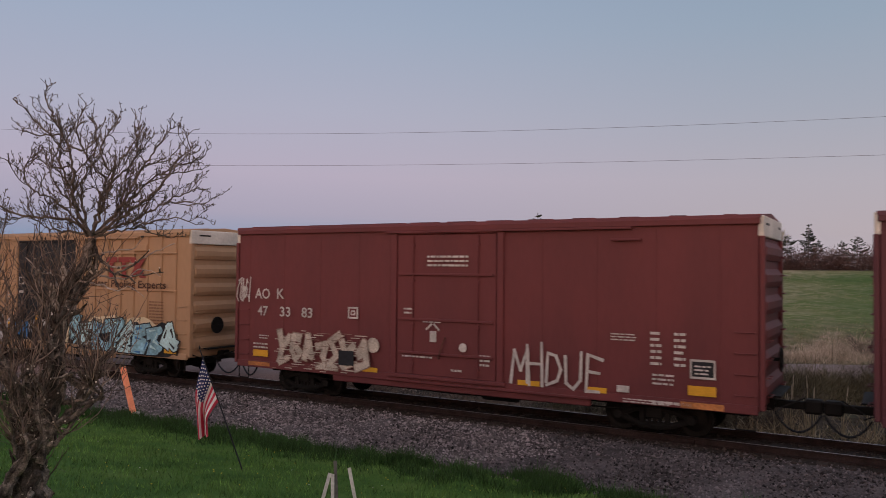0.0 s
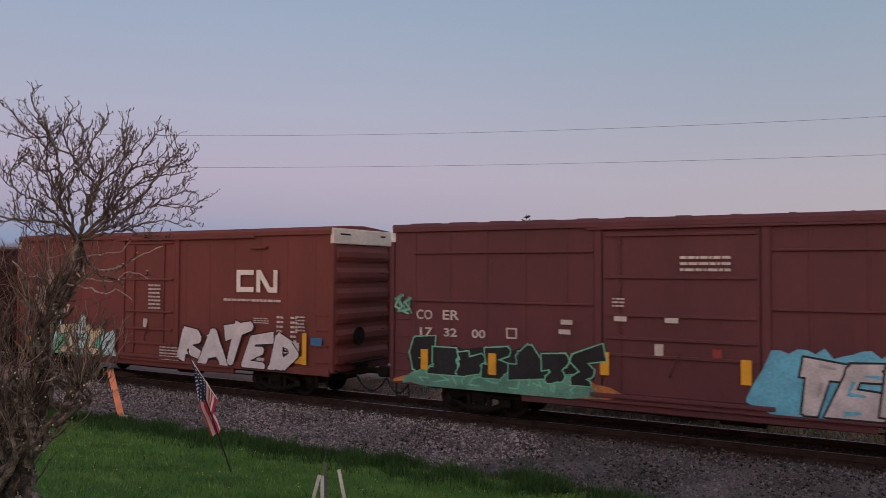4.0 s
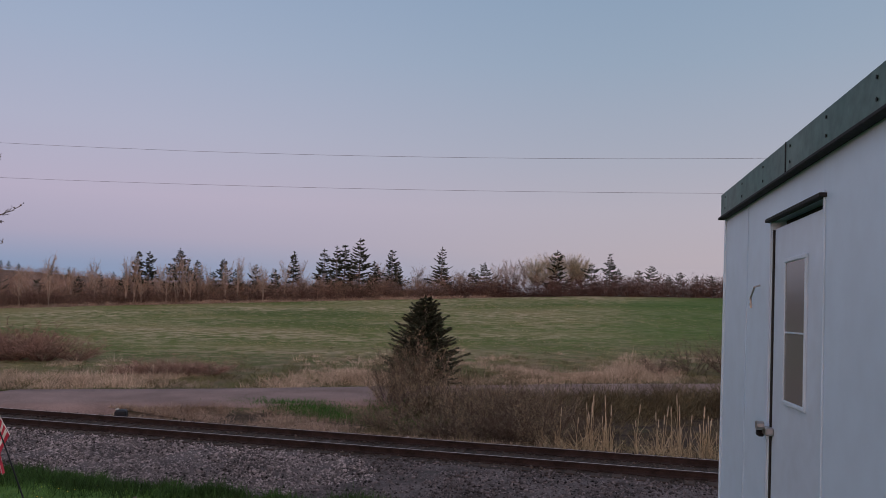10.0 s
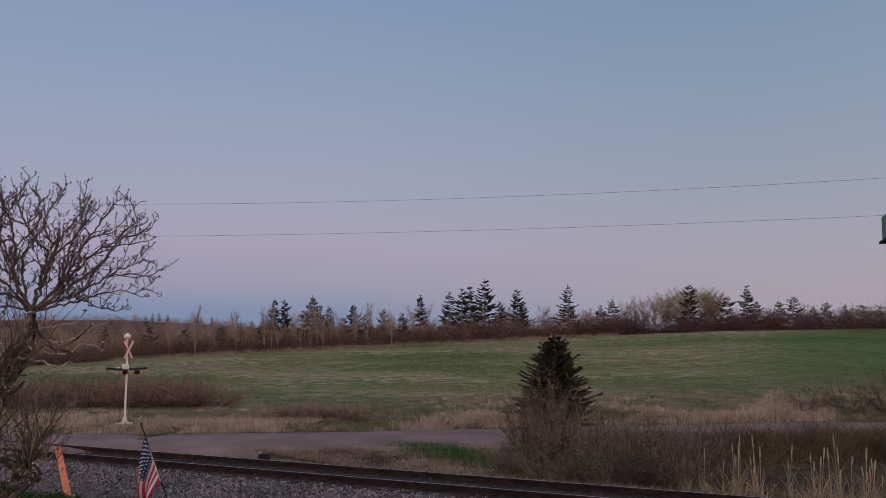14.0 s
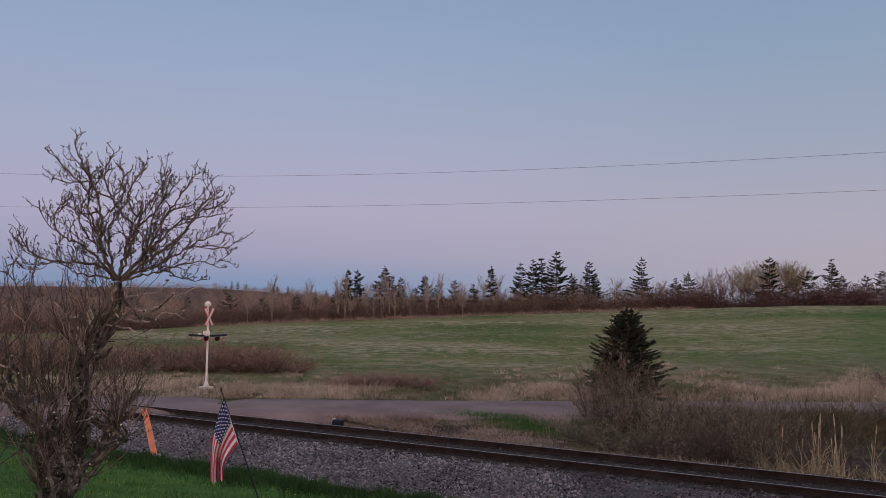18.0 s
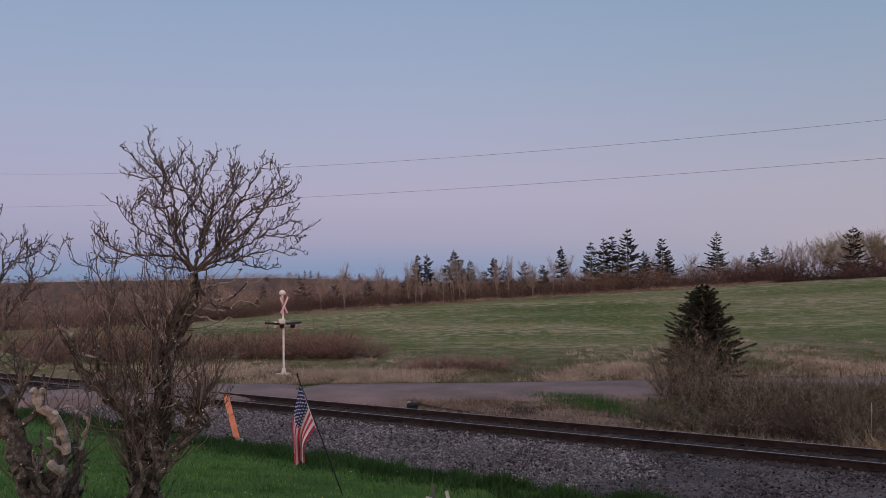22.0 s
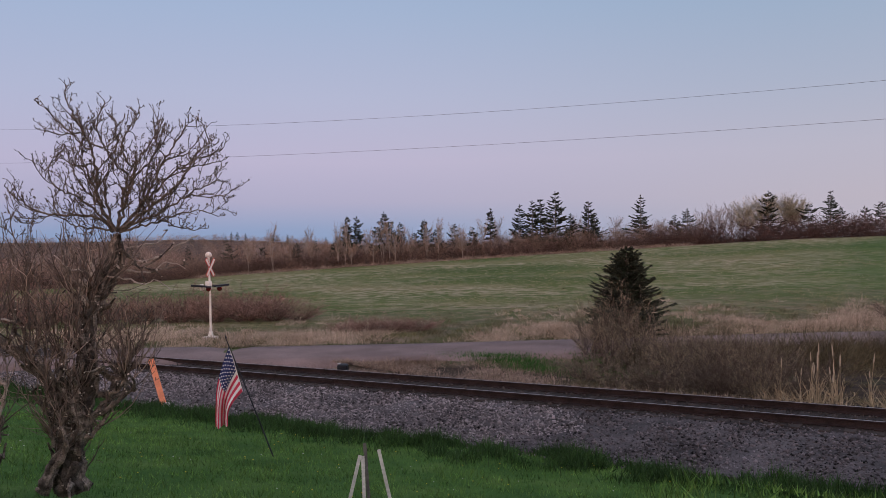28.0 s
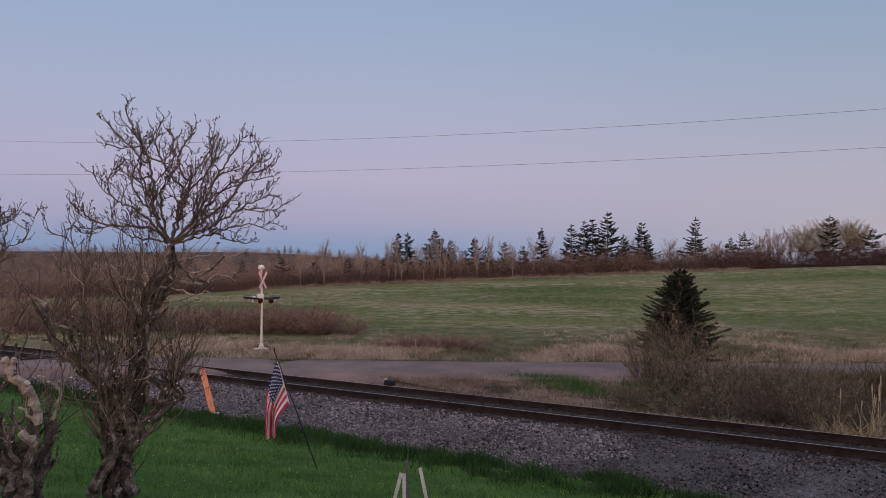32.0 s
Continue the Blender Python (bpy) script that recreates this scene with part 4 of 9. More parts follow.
    g = Geo().revolve([(0.27, -0.02), (0.29, 0.0), (0.27, 0.02), (0.25, 0.0)], (length + 0.3, -0.55, 1.95), "x", 20)
    wheel = part("brake_wheel", g, M["steel_dark"], car)
    part("brake_shaft", Geo().cyl((length + 0.02, -0.55, 1.95), (length + 0.32, -0.55, 1.95), 0.04, 8), M["steel_dark"], wheel)
    for a in range(3):
        c, s = math.cos(a * math.pi / 3) * 0.27, math.sin(a * math.pi / 3) * 0.27
        part("spoke", Geo().cyl((length + 0.3, -0.55 - c, 1.95 - s), (length + 0.3, -0.55 + c, 1.95 + s), 0.014, 5), M["steel_dark"], wheel)
    coupler(car, 0.0, -1)
    coupler(car, length, 1)
    for x in (0.32, length - 0.32):
        ladder(car, x, 1.2, 2.6 if x < 3 else 2.6, 4, -1.53, 0.42, paint)
        part("sill_step", Geo().tube([(x - 0.2, -1.55, 0.82), (x - 0.2, -1.55, 0.45), (x + 0.2, -1.55, 0.45), (x + 0.2, -1.55, 0.82)], 0.022, 5), M["steel_dark"], car)
    CARS.append((car, x0))
    return car


def common_marks(car, length, seed):
    """Stencils and reflective strips that every box of the train carries."""
    plate(car, 0.75, 1.16, 0.62, 0.2, M["yellow"], name="reflector", label="yellow reflective strip")
    plate(car, length - 1.55, 1.12, 0.62, 0.22, M["yellow"], name="reflector", label="yellow reflective strip")
    bars(car, 0.75, 1.42, 0.6, 0.22, 2, seed=seed)
    for k, x in enumerate((13.35, 13.9)):
        bars(car, x, 1.75, 0.26, 0.85, 6, seed=seed + k)
    bars(car, 12.4, 2.28, 0.62, 0.2, 3, seed=seed + 4)
    bars(car, 13.4, 1.3, 0.5, 0.3, 3, seed=seed + 5)
    plate(car, 7.3, 1.95, 0.2, 0.3, M["grime_white"], name="placard", label="white paper placard")
    plate(car, 12.55, 1.05, 0.3, 0.16, M["grime_white"], name="placard", label="white paper placard")


# leading boxcar, seen only by its couplers as the shot begins
boxcar("dark maroon boxcar at the head of the group", M["maroon_dark"], 15.7, -0.27, (6.1, 9.5), seams=0.72, bars_z=(3.7,), last=1.0, post_paint=M["maroon_dark"])

# maroon smooth-sided boxcar
a = boxcar("smooth-sided oxide red boxcar with chalky graffiti", M["maroon"], 15.76, -18.28, (6.2, 9.3), seams=1.44,
           bars_z=(4.95, 3.8, 2.55, 1.62), door_rods=(0.17, 0.83), last=3.2, post_paint=M["maroon"])
lettering(a, "AO", 0.8, 2.98, 0.32, M["grime_white"], 0.62)
lettering(a, "K", 1.72, 2.99, 0.32, M["grime_white"], 0.3)
for words, x in (("47", 0.92), ("33", 1.85), ("83", 2.72)):
    lettering(a, words, x, 2.45, 0.3, M["grime_white"], 0.42)
common_marks(a, 15.76, 3)
bars(a, 7.2, 4.02, 1.28, 0.36, 3, seed=9, y=-1.61)
bars(a, 6.45, 2.7, 0.35, 0.22, 2, seed=10, y=-1.61)
bars(a, 6.4, 1.5, 1.0, 0.2, 2, seed=11, y=-1.61)
bars(a, 8.85, 1.4, 0.3, 0.35, 3, seed=12, y=-1.61)
bars(a, 13.4, 0.86, 0.9, 0.14, 1, seed=13)
bars(a, 12.7, 0.83, 1.1, 0.12, 2, seed=14)
for o, m in ((0.0, "grime_white"), (0.05, "maroon"), (0.1, "grime_white"), (0.14, "maroon")):
    plate(a, 4.49 + o, 2.48 + o, 0.36 - 2 * o, 0.34 - 2 * o, M[m], y=SIDE - 0.002 - o * 0.02, name="route_mark")
plate(a, 14.26, 1.5, 0.56, 0.44, M["grime_white"], name="data_panel", label="white framed data panel")
plate(a, 14.3, 1.55, 0.48, 0.34, M["black"], y=SIDE - 0.003, name="data_panel")
bars(a, 14.36, 1.6, 0.36, 0.25, 3, y=SIDE - 0.006, seed=4)
plate(a, 14.05, 0.82, 0.95, 0.14, M["orange_spray"], name="reflector", label="dull orange sill strip")
plate(a, 0.55, 0.86, 0.9, 0.12, M["orange_spray"], name="reflector", label="dull orange sill strip")
part("defect_panel", Geo().block(12.4, 13.12, -1.63, -1.53, 4.66, 4.72, 0.01), M["maroon"], a)
fat_letters(a, "1734218", 1.75, 5.2, 0.9, 2.05, (M["pale_spray"],), M["chalk_shade"], 0.17, 0.03, 5, "faded chalky grey spray-painted lettering", lean=0.02, wild=0.15)
for k in range(70):
    zz = 0.84 + (k * 0.618 % 1) * 1.2
    plate(a, 1.6 + (k * 0.37 % 1) * 3.3, zz, 0.16 + (k * 0.71 % 1) * 0.4, 0.016 + 0.008 * (k % 3), M["chalk_shade"] if k % 3 == 0 else M["pale_spray"], y=SIDE - 0.036 - 0.0003 * k, name="spray_streak")
plate(a, 4.2, 1.12, 0.55, 0.42, M["black"], y=SIDE - 0.06, name="vent_patch")
part("graffiti", Geo().revolve([(0.22, -1.612), (0.22, -1.609)], (5.4, 0, 1.75), "y", 16), M["pale_spray"], a, "round chalky spray mark")
tag(a, "MHDUE", 9.7, 12.2, 0.98, 2.0, M["grime_white"], 0.085, 8, "white spray-painted tag in thin strokes", wild=0.7)
for x, z, w in ((5.0, 0.98, 0.55), (9.95, 1.0, 0.6), (11.75, 0.98, 0.55)):
    plate(a, x, z, w, 0.13, M["yellow"], y=SIDE - 0.003, name="reflector", label="yellow reflective strip")
part("placard", Geo().revolve([(0.12, -1.632), (0.12, -1.628)], (8.35, 0, 1.85), "y", 16), M["grime_white"], a, "round white placard")
for x0, x1 in ((7.2, 7.38), (7.62, 7.44)):
    part("stencil_stroke", Geo().beam((x0, -1.64, 2.28), (x1, -1.64, 2.45), 0.05, 0.006, (0, 1, 0)), M["grime_white"], a)
bars(a, 7.1, 2.48, 0.6, 0.07, 1, seed=15, y=-1.64)
bars(a, 8.0, 1.2, 0.35, 0.12, 1, seed=16, y=-1.64)
bars(a, 1.0, 1.72, 0.4, 0.16, 2, seed=17)
tag(a, "245178", 0.02, 0.58, 2.85, 3.45, M["grime_white"], 0.045, 18, "small white tag near the corner", wild=2.2)

# tan ribbed boxcar with a black double door
f = boxcar("tan ribbed boxcar with black double doors and blue graffiti", M["tan"], 15.85, -36.4, (5.95, 9.65), ribs=0.724, rails=(4.42, 3.12, 1.75),
           bars_z=(4.9, 3.55, 2.35, 1.95), door_paint=M["black"], door_rods=(0.16, 0.78), last=4.6, post_paint=M["tan"])
lettering(f, "FB", 1.56, 2.6, 0.3, M["dark_mark"], 0.46, shear=0.2)
lettering(f, "OX", 2.22, 2.61, 0.3, M["dark_mark"], 0.52, shear=0.2)
for words, x, w in (("5", 1.04, 0.18), ("06", 1.55, 0.42), ("00", 2.25, 0.44), ("6", 3.02, 0.2)):
    lettering(f, words, x, 2.16, 0.28, M["dark_mark"], w, shear=0.2)
lettering(f, "next", 0.84, 3.7, 0.13, M["dark_mark"], 0.44, shear=0.25)
lettering(f, "load", 0.84, 3.52, 0.13, M["dark_mark"], 0.44, shear=0.25)
lettering(f, "any", 3.05, 3.7, 0.13, M["dark_mark"], 0.4, shear=0.25)
lettering(f, "road", 3.0, 3.52, 0.13, M["dark_mark"], 0.46, shear=0.25)
# emblem: two angled bands that meet like a pair of crossing tracks, red inside blue, with a pale border
for material, half, lift, run in (("blue_mark", 0.077, 0.004, ((-0.47, 0.45), (-0.02, 0.19), (0.05, 0.10), (0.075, 0.0), (0.05, -0.10), (-0.02, -0.19), (-0.47, -0.45))),
                                  ("red_mark", 0.077, 0.006, ((-0.57, 0.27), (-0.17, 0.06), (-0.13, 0.0), (-0.17, -0.06), (-0.57, -0.27))),
                                  ("blue_mark", 0.077, 0.004, ((0.12, 0.23), (0.50, 0.46))), ("blue_mark", 0.077, 0.004, ((0.12, -0.23), (0.50, -0.46))),
                                  ("red_mark", 0.077, 0.006, ((0.59, 0.27), (0.24, 0.05), (0.22, 0.0), (0.24, -0.05), (0.59, -0.27)))):
    run = [Vector((2.16 + a, 0, 3.8 + b)) for a, b in run]
    for paint, wide, y in (("grime_white", half + 0.035, SIDE - 0.002), (material, half, SIDE - lift)):
        left, right_ = [], []
        for k, p in enumerate(run):
            d = (run[min(k + 1, len(run) - 1)] - run[max(k - 1, 0)]).normalized()
            q = Vector((-d.z, 0, d.x)) * wide
            left.append((p.x + q.x, y, p.z + q.z))
            right_.append((p.x - q.x, y, p.z - q.z))
        m = len(run)
        part("emblem_stripe", Geo().add(left + right_, [(k, k + 1, m + k + 1, m + k) for k in range(m - 1)]), M[paint], f)
for x, w in ((11.5, 0.62), (12.2, 0.62)):
    plate(f, x, 4.1, w, 0.18, M["red_mark"], y=SIDE - 0.002, name="emblem_bar")
    plate(f, x + w * 0.32, 3.55, w * 0.36, 0.54, M["red_mark"], y=SIDE - 0.002, name="emblem_bar")
for lift, run in ((0.002, [(12.78, 3.55), (13.08, 3.55), (13.72, 4.28), (13.42, 4.28)]), (0.004, [(13.38, 3.55), (13.72, 3.55), (13.12, 4.28), (12.78, 4.28)])):
    part("emblem_bar", Geo().sheet(run, SIDE - lift, 0.001), M["red_mark"], f)
lettering(f, "Railcar", 10.4, 3.21, 0.27, M["dark_mark"], 1.2)
lettering(f, "Pooling", 11.82, 3.2, 0.27, M["dark_mark"], 1.3)
lettering(f, "Experts", 13.3, 3.19, 0.27, M["dark_mark"], 1.45)
for x in (1.06, 3.12, 5.42):
    plate(f, x, 1.18, 0.16, 0.5, M["yellow"], y=SIDE - 0.03, name="reflector", label="upright yellow reflective strip")
bars(f, 3.75, 2.45, 0.3, 0.28, 5, M["dark_mark"], seed=22)
bars(f, 13.9, 1.95, 0.75, 0.85, 8, M["faint_mark"], seed=23)
bars(f, 5.3, 2.6, 0.22, 0.4, 3, M["grime_white"], seed=29)
bars(f, 8.6, 3.05, 1.0, 0.05, 1, M["grime_white"], y=-1.64, seed=24)
bars(f, 7.5, 2.65, 1.5, 0.05, 1, M["grime_white"], y=-1.64, seed=25)
bars(f, 8.75, 2.0, 0.7, 0.35, 4, M["grime_white"], y=-1.64, seed=26)
plate(f, 6.15, 3.2, 0.34, 0.3, M["grime_white"], y=-1.64, name="placard")
plate(f, 6.19, 3.24, 0.26, 0.22, M["black"], y=-1.643, name="placard")
plate(f, 6.15, 2.86, 0.3, 0.1, M["grime_white"], y=-1.64, name="placard")
plate(f, 7.3, 1.5, 0.16, 0.5, M["yellow"], y=-1.64, name="reflector", label="upright yellow reflective strip")
part("graffiti", cloud(Geo(), 0.9, 5.45, 0.84, 2.2, 31, SIDE - 0.001, 30, 0.42), M["silver"], f, "silver sprayed ground of the graffiti")
fat_letters(f, "190258", 0.95, 5.5, 0.80, 2.0, (M["silver"], M["silver_light"]), M["grey_line"], 0.2, 0.03, 32, "silver graffiti with dark grey lines", lean=0.35, wild=1.3)
part("graffiti", cloud(Geo(), 9.9, 14.9, 1.3, 2.24, 91, SIDE - 0.001, 16, 0.2), M["cream_spray"], f, "cream sprayed halo")
part("graffiti", cloud(Geo(), 9.2, 15.4, 0.83, 2.08, 34, SIDE - 0.003, 30, 0.28), M["black"], f, "black sprayed ground of the graffiti")
fat_letters(f, "79042903", 9.2, 15.3, 0.80, 2.06, (M["sky_pale"], M["ice_spray"], M["sky_pale"]), M["black"], 0.30, 0.042, 33, "blue graffiti with heavy black outlines", lean=0.1, wild=0.9, shine=(M["ice_spray"], M["black"], M["blue_spray"]))
plate(f, 7.75, 1.62, 0.24, 0.24, M["grime_white"], y=-1.64, name="placard")
plate(f, 8.3, 1.95, 0.22, 0.22, M["grime_white"], y=-1.64, name="placard")
tag(f, "27181", 8.75, 9.3, 1.25, 1.75, M["grime_white"], 0.06, 38, "small white tag on the black door", wild=1.6)
tag(f, "752", 6.7, 7.2, 1.3, 1.85, M["silver"], 0.05, 39, "small grey tag on the black door", wild=1.6)
graffiti(f, 2, 5.95, 6.8, 1.05, 1.8, (M["blue_spray"],), M["black"], seed=36, label="small blue graffiti on the black door", edge=0.02)
part("graffiti", Geo().sheet([(8.55, 1.12), (9.45, 1.05), (9.5, 1.7), (9.2, 1.55)], -1.66, 0.003), M["cream_spray"], f, "cream sprayed patch")
part("defect_panel", Geo().block(13.0, 13.75, -1.64, -1.53, 4.5, 4.72, 0.01), M["tan"], f)
plate(f, 14.75, 0.98, 0.6, 0.2, M["yellow"], y=SIDE - 0.02, name="reflector", label="yellow reflective strip")

# dark maroon ribbed boxcar with green and blue graffiti
c = boxcar("dark maroon ribbed boxcar with green and silver graffiti", M["maroon_dark"], 15.72, -54.25, (6.05, 9.6), ribs=1.1, rails=(4.42, 3.12),
           bars_z=(4.8, 3.8, 2.9, 2.35, 1.95), door_rods=(0.12,), last=6.4, post_paint=M["maroon_dark"], post=1.548)
lettering(c, "CO", 0.79, 2.62, 0.26, M["grime_white"], 0.5)
lettering(c, "ER", 1.62, 2.63, 0.26, M["grime_white"], 0.5)
for words, x in (("17", 0.9), ("32", 1.65), ("00", 2.5)):
    lettering(c, words, x, 2.18, 0.22, M["grime_white"], 0.4)
common_marks(c, 15.72, 40)
bars(c, 7.9, 3.95, 1.1, 0.42, 3, seed=41, y=-1.65)
for x, z in ((5.0, 2.62), (4.95, 2.38), (6.35, 2.75), (7.55, 2.75)):
    plate(c, x, z, 0.3, 0.12, M["grime_white"], y=-1.64, name="placard")
bars(c, 6.3, 3.1, 0.3, 0.25, 3, seed=42, y=-1.64)
for x, z in ((0.95, 1.25), (3.0, 1.25), (6.0, 1.45), (9.2, 1.45), (14.55, 1.12)):
    plate(c, x, z, 0.22, 0.55, M["yellow"], y=SIDE - 0.03, name="reflector", label="upright yellow reflective strip")
bars(c, 14.0, 2.35, 0.75, 0.4, 4, seed=43)
plate(c, 3.5, 2.2, 0.3, 0.28, M["grime_white"], name="route_mark")
plate(c, 3.54, 2.24, 0.22, 0.2, M["maroon_dark"], y=SIDE - 0.003, name="route_mark")
plate(c, 8.6, 2.0, 0.2, 0.2, M["red_mark"], y=-1.64, name="placard", label="red placard")
part("graffiti", cloud(Geo(), 0.05, 6.6, 0.84, 1.5, 52, SIDE - 0.001, 18, 0.5), M["orange_spray"], c, "orange sprayed patch behind the letters")
part("graffiti", cloud(Geo(), 0.35, 6.0, 0.8, 1.5, 54, SIDE - 0.0015, 22, 0.12), M["sea_spray"], c, "dull sea-green sprayed band")
part("graffiti", cloud(Geo(), 0.5, 5.6, 1.35, 2.0, 59, SIDE - 0.003, 24, 0.2), M["black"], c, "black sprayed upper half of the letters")
fat_letters(c, "7910842", 0.45, 5.9, 1.12, 2.06, (M["black"],), M["mint_spray"], 0.27, 0.035, 53, "mint green graffiti with black letters", lean=0.05, wild=0.9)
for k in range(9):
    tag(c, "245178362"[k], 0.8 + k * 0.54, 1.25 + k * 0.54, 0.9, 1.42, M["mint_spray"], 0.05, 80 + k, "loose mint green spray strokes", wild=1.0)
part("graffiti", cloud(Geo(), 9.3, 15.2, 0.83, 2.34, 56, SIDE - 0.002, 34, 0.16), M["sky_spray"], c, "light blue sprayed ground of the graffiti")
fat_letters(c, "TENCH", 10.15, 14.35, 0.86, 2.06, (M["silver_light"],), M["black"], 0.31, 0.045, 55, "silver graffiti on a light blue ground", lean=0.25, wild=0.8, shine=(M["silver"], M["sky_spray"]))
tag(c, "2471835", 14.9, 15.5, 2.9, 3.75, M["grime_white"], 0.05, 57, "thin white tag near the corner", wild=2.2)
tag(c, "72", 0.08, 0.66, 2.7, 3.3, M["mint_spray"], 0.07, 58, "round green spray mark", wild=0.8)
tag(c, "45", 0.1, 0.62, 2.75, 3.2, M["sea_spray"], 0.07, 62, "round green spray mark", wild=0.8)

# red-brown boxcar with silver letters
n = boxcar("faded red-brown boxcar with silver graffiti", M["cn_red"], 15.4, -71.85, (6.3, 8.8), seams=1.1, bars_z=(4.85, 3.6, 2.5, 1.9, 1.4),
           door_rods=(0.2, 0.8), last=7.8, post_paint=M["cn_red"])
common_marks(n, 15.4, 60)
for x, runs in ((11.66, ((0, 0.16, 0, 0.7), (0.163, 0.72, 0, 0.16), (0.163, 0.72, 0.54, 0.7))), (12.5, ((0, 0.16, 0, 0.7), (0.70, 0.86, 0, 0.7)))):
    for x0, x1, z0, z1 in runs:
        plate(n, x + x0, 3.24 + z0, x1 - x0, z1 - z0, M["white"], y=SIDE - 0.002, name="emblem_bar")
part("emblem_bar", Geo().sheet([(12.58, 3.94), (12.58, 3.78), (13.0, 3.24), (13.28, 3.24), (13.28, 3.40), (13.08, 3.40), (12.68, 3.94)][::-1], SIDE - 0.0035, 0.001), M["white"], n)
bars(n, 11.1, 2.95, 2.4, 0.16, 1, M["grime_white"], seed=61)
lettering(n, "40", 1.35, 2.35, 0.34, M["grime_white"], 0.46)
lettering(n, "57", 2.8, 2.3, 0.34, M["grime_white"], 0.46)
plate(n, 1.3, 2.85, 0.5, 0.3, M["grime_white"], name="emblem_bar")
fat_letters(n, "RATED", 8.95, 13.95, 0.84, 2.2, (M["lavender_spray"],), M["black"], 0.3, 0.035, 63, "pale silver graffiti with thin black outlines", lean=0.2, wild=0.7)
part("graffiti", cloud(Geo(), 0.8, 5.9, 0.8, 1.9, 66, SIDE - 0.002, 24, 0.3), M["mint_spray"], n, "pale green sprayed ground of the graffiti")
fat_letters(n, "724815", 0.95, 5.9, 0.78, 2.05, (M["cream_spray"], M["ice_spray"]), M["grey_line"], 0.22, 0.035, 65, "pale green and cream graffiti", lean=0.15, wild=1.0)
for x, z in ((14.38, 1.1), (1.2, 1.2)):
    plate(n, x, z, 0.16, 0.95, M["yellow"], y=SIDE - 0.02, name="reflector", label="upright yellow reflective strip")
plate(n, 14.7, 1.7, 0.42, 0.22, M["blue_spray"], y=SIDE - 0.01, name="placard", label="blue placard")
plate(n, 13.95, 1.4, 0.3, 0.35, M["grime_white"], y=SIDE - 0.01, name="placard")
bars(n, 7.6, 2.6, 0.6, 0.9, 7, seed=67, y=-1.65)
bars(n, 14.1, 2.1, 0.35, 0.5, 5, seed=68)
bars(n, 8.2, 0.9, 0.9, 0.5, 5, seed=69, y=-1.65)
part("defect_panel", Geo().block(12.2, 12.9, -1.63, -1.53, 4.6, 4.68, 0.01), M["cn_red"], n)


def wrapped(car, x0, x1, y0, y1, z0, z1, seed):
    """A wrapped stack of lumber: a slightly uneven skin, pulled in at the edges."""
    nx, nz = max(4, int((x1 - x0) / 0.09)), max(4, int((z1 - z0) / 0.075))
    near = min(y0, y1) if abs(y0) > abs(y1) and y0 < 0 else max(y0, y1)
    out = -1 if near < 0 else 1
    g = Geo()
    g.block(x0 + 0.02, x1 - 0.02, y0 + 0.11, y1 - 0.11, z0 + 0.02, z1 - 0.02, 0.03)
    v = []
    for k in range(nz + 1):
        for i in range(nx + 1):
            x, z = x0 + (x1 - x0) * i / nx, z0 + (z1 - z0) * k / nz
            rim = min(1.0, min(i, nx - i, k, nz - k) / 1.0)
            crease = max(0.03, noise.noise((x * 0.9 + seed * 3, z * 1.1, seed)) - 0.02)
            w = noise.noise((x * 0.8 + seed, z * 1.2, seed)) * 0.018 + crease * noise.noise(((x + z * 1.2) * 0.9, (z - x * 0.7) * 6.0, seed * 2.0)) * 0.07
            w += 0.02 * (1 - min(1.0, abs(z - z0) / 0.35)) * noise.noise((x * 4.5, z, seed))
            v.append((x, near - out * (0.03 * (1 - rim) + 0.035) + out * w * rim, z))
    turned = [(i, 0) for i in range(nx + 1)] + [(nx, k) for k in range(1, nz + 1)] + [(i, nz) for i in range(nx - 1, -1, -1)] + [(0, k) for k in range(nz - 1, 0, -1)]
    lip = [v[k * (nx + 1) + i] for i, k in turned]
    m = len(lip)
    g.add(lip + [(x, near - out * 0.16, z) for x, y, z in lip], [(q, (q + 1) % m, m + (q + 1) % m, m + q) for q in range(m)])
    g.add(v, [(k * (nx + 1) + i, k * (nx + 1) + i + 1, (k + 1) * (nx + 1) + i + 1, (k + 1) * (nx + 1) + i) for k in range(nz) for i in range(nx)])
    return part("lumber_pack", g, M["wrap"], car, "lumber stack in white plastic wrap", smooth=True)


# centre-beam flat car with wrapped lumber
L = 22.3
b = thing("centrebeam_flatcar", "maroon centre-beam flat car loaded with white-wrapped lumber", "flat car", "freight train", at=pose(-96.05, TRACK_Y, 0))
CARS.append((b, -96.05))
part("deck", Geo().block(0.0, L, -1.42, 1.42, 1.03, 1.16, 0.02), M["sill"], b)
for y in (-1, 1):
    part("side_sill", Geo().block(0.0, L, *sorted((y * 1.38, y * 1.5)), 0.78, 1.08, 0.015), M["sill"], b)
part("centre_sill", Geo().block(0.3, L - 0.3, -0.4, 0.4, 0.5, 1.03, 0.02), M["steel_dark"], b)
part("top_chord", Geo().block(0.2, L - 0.2, -0.2, 0.2, 4.6, 4.76, 0.02), M["beam"], b)
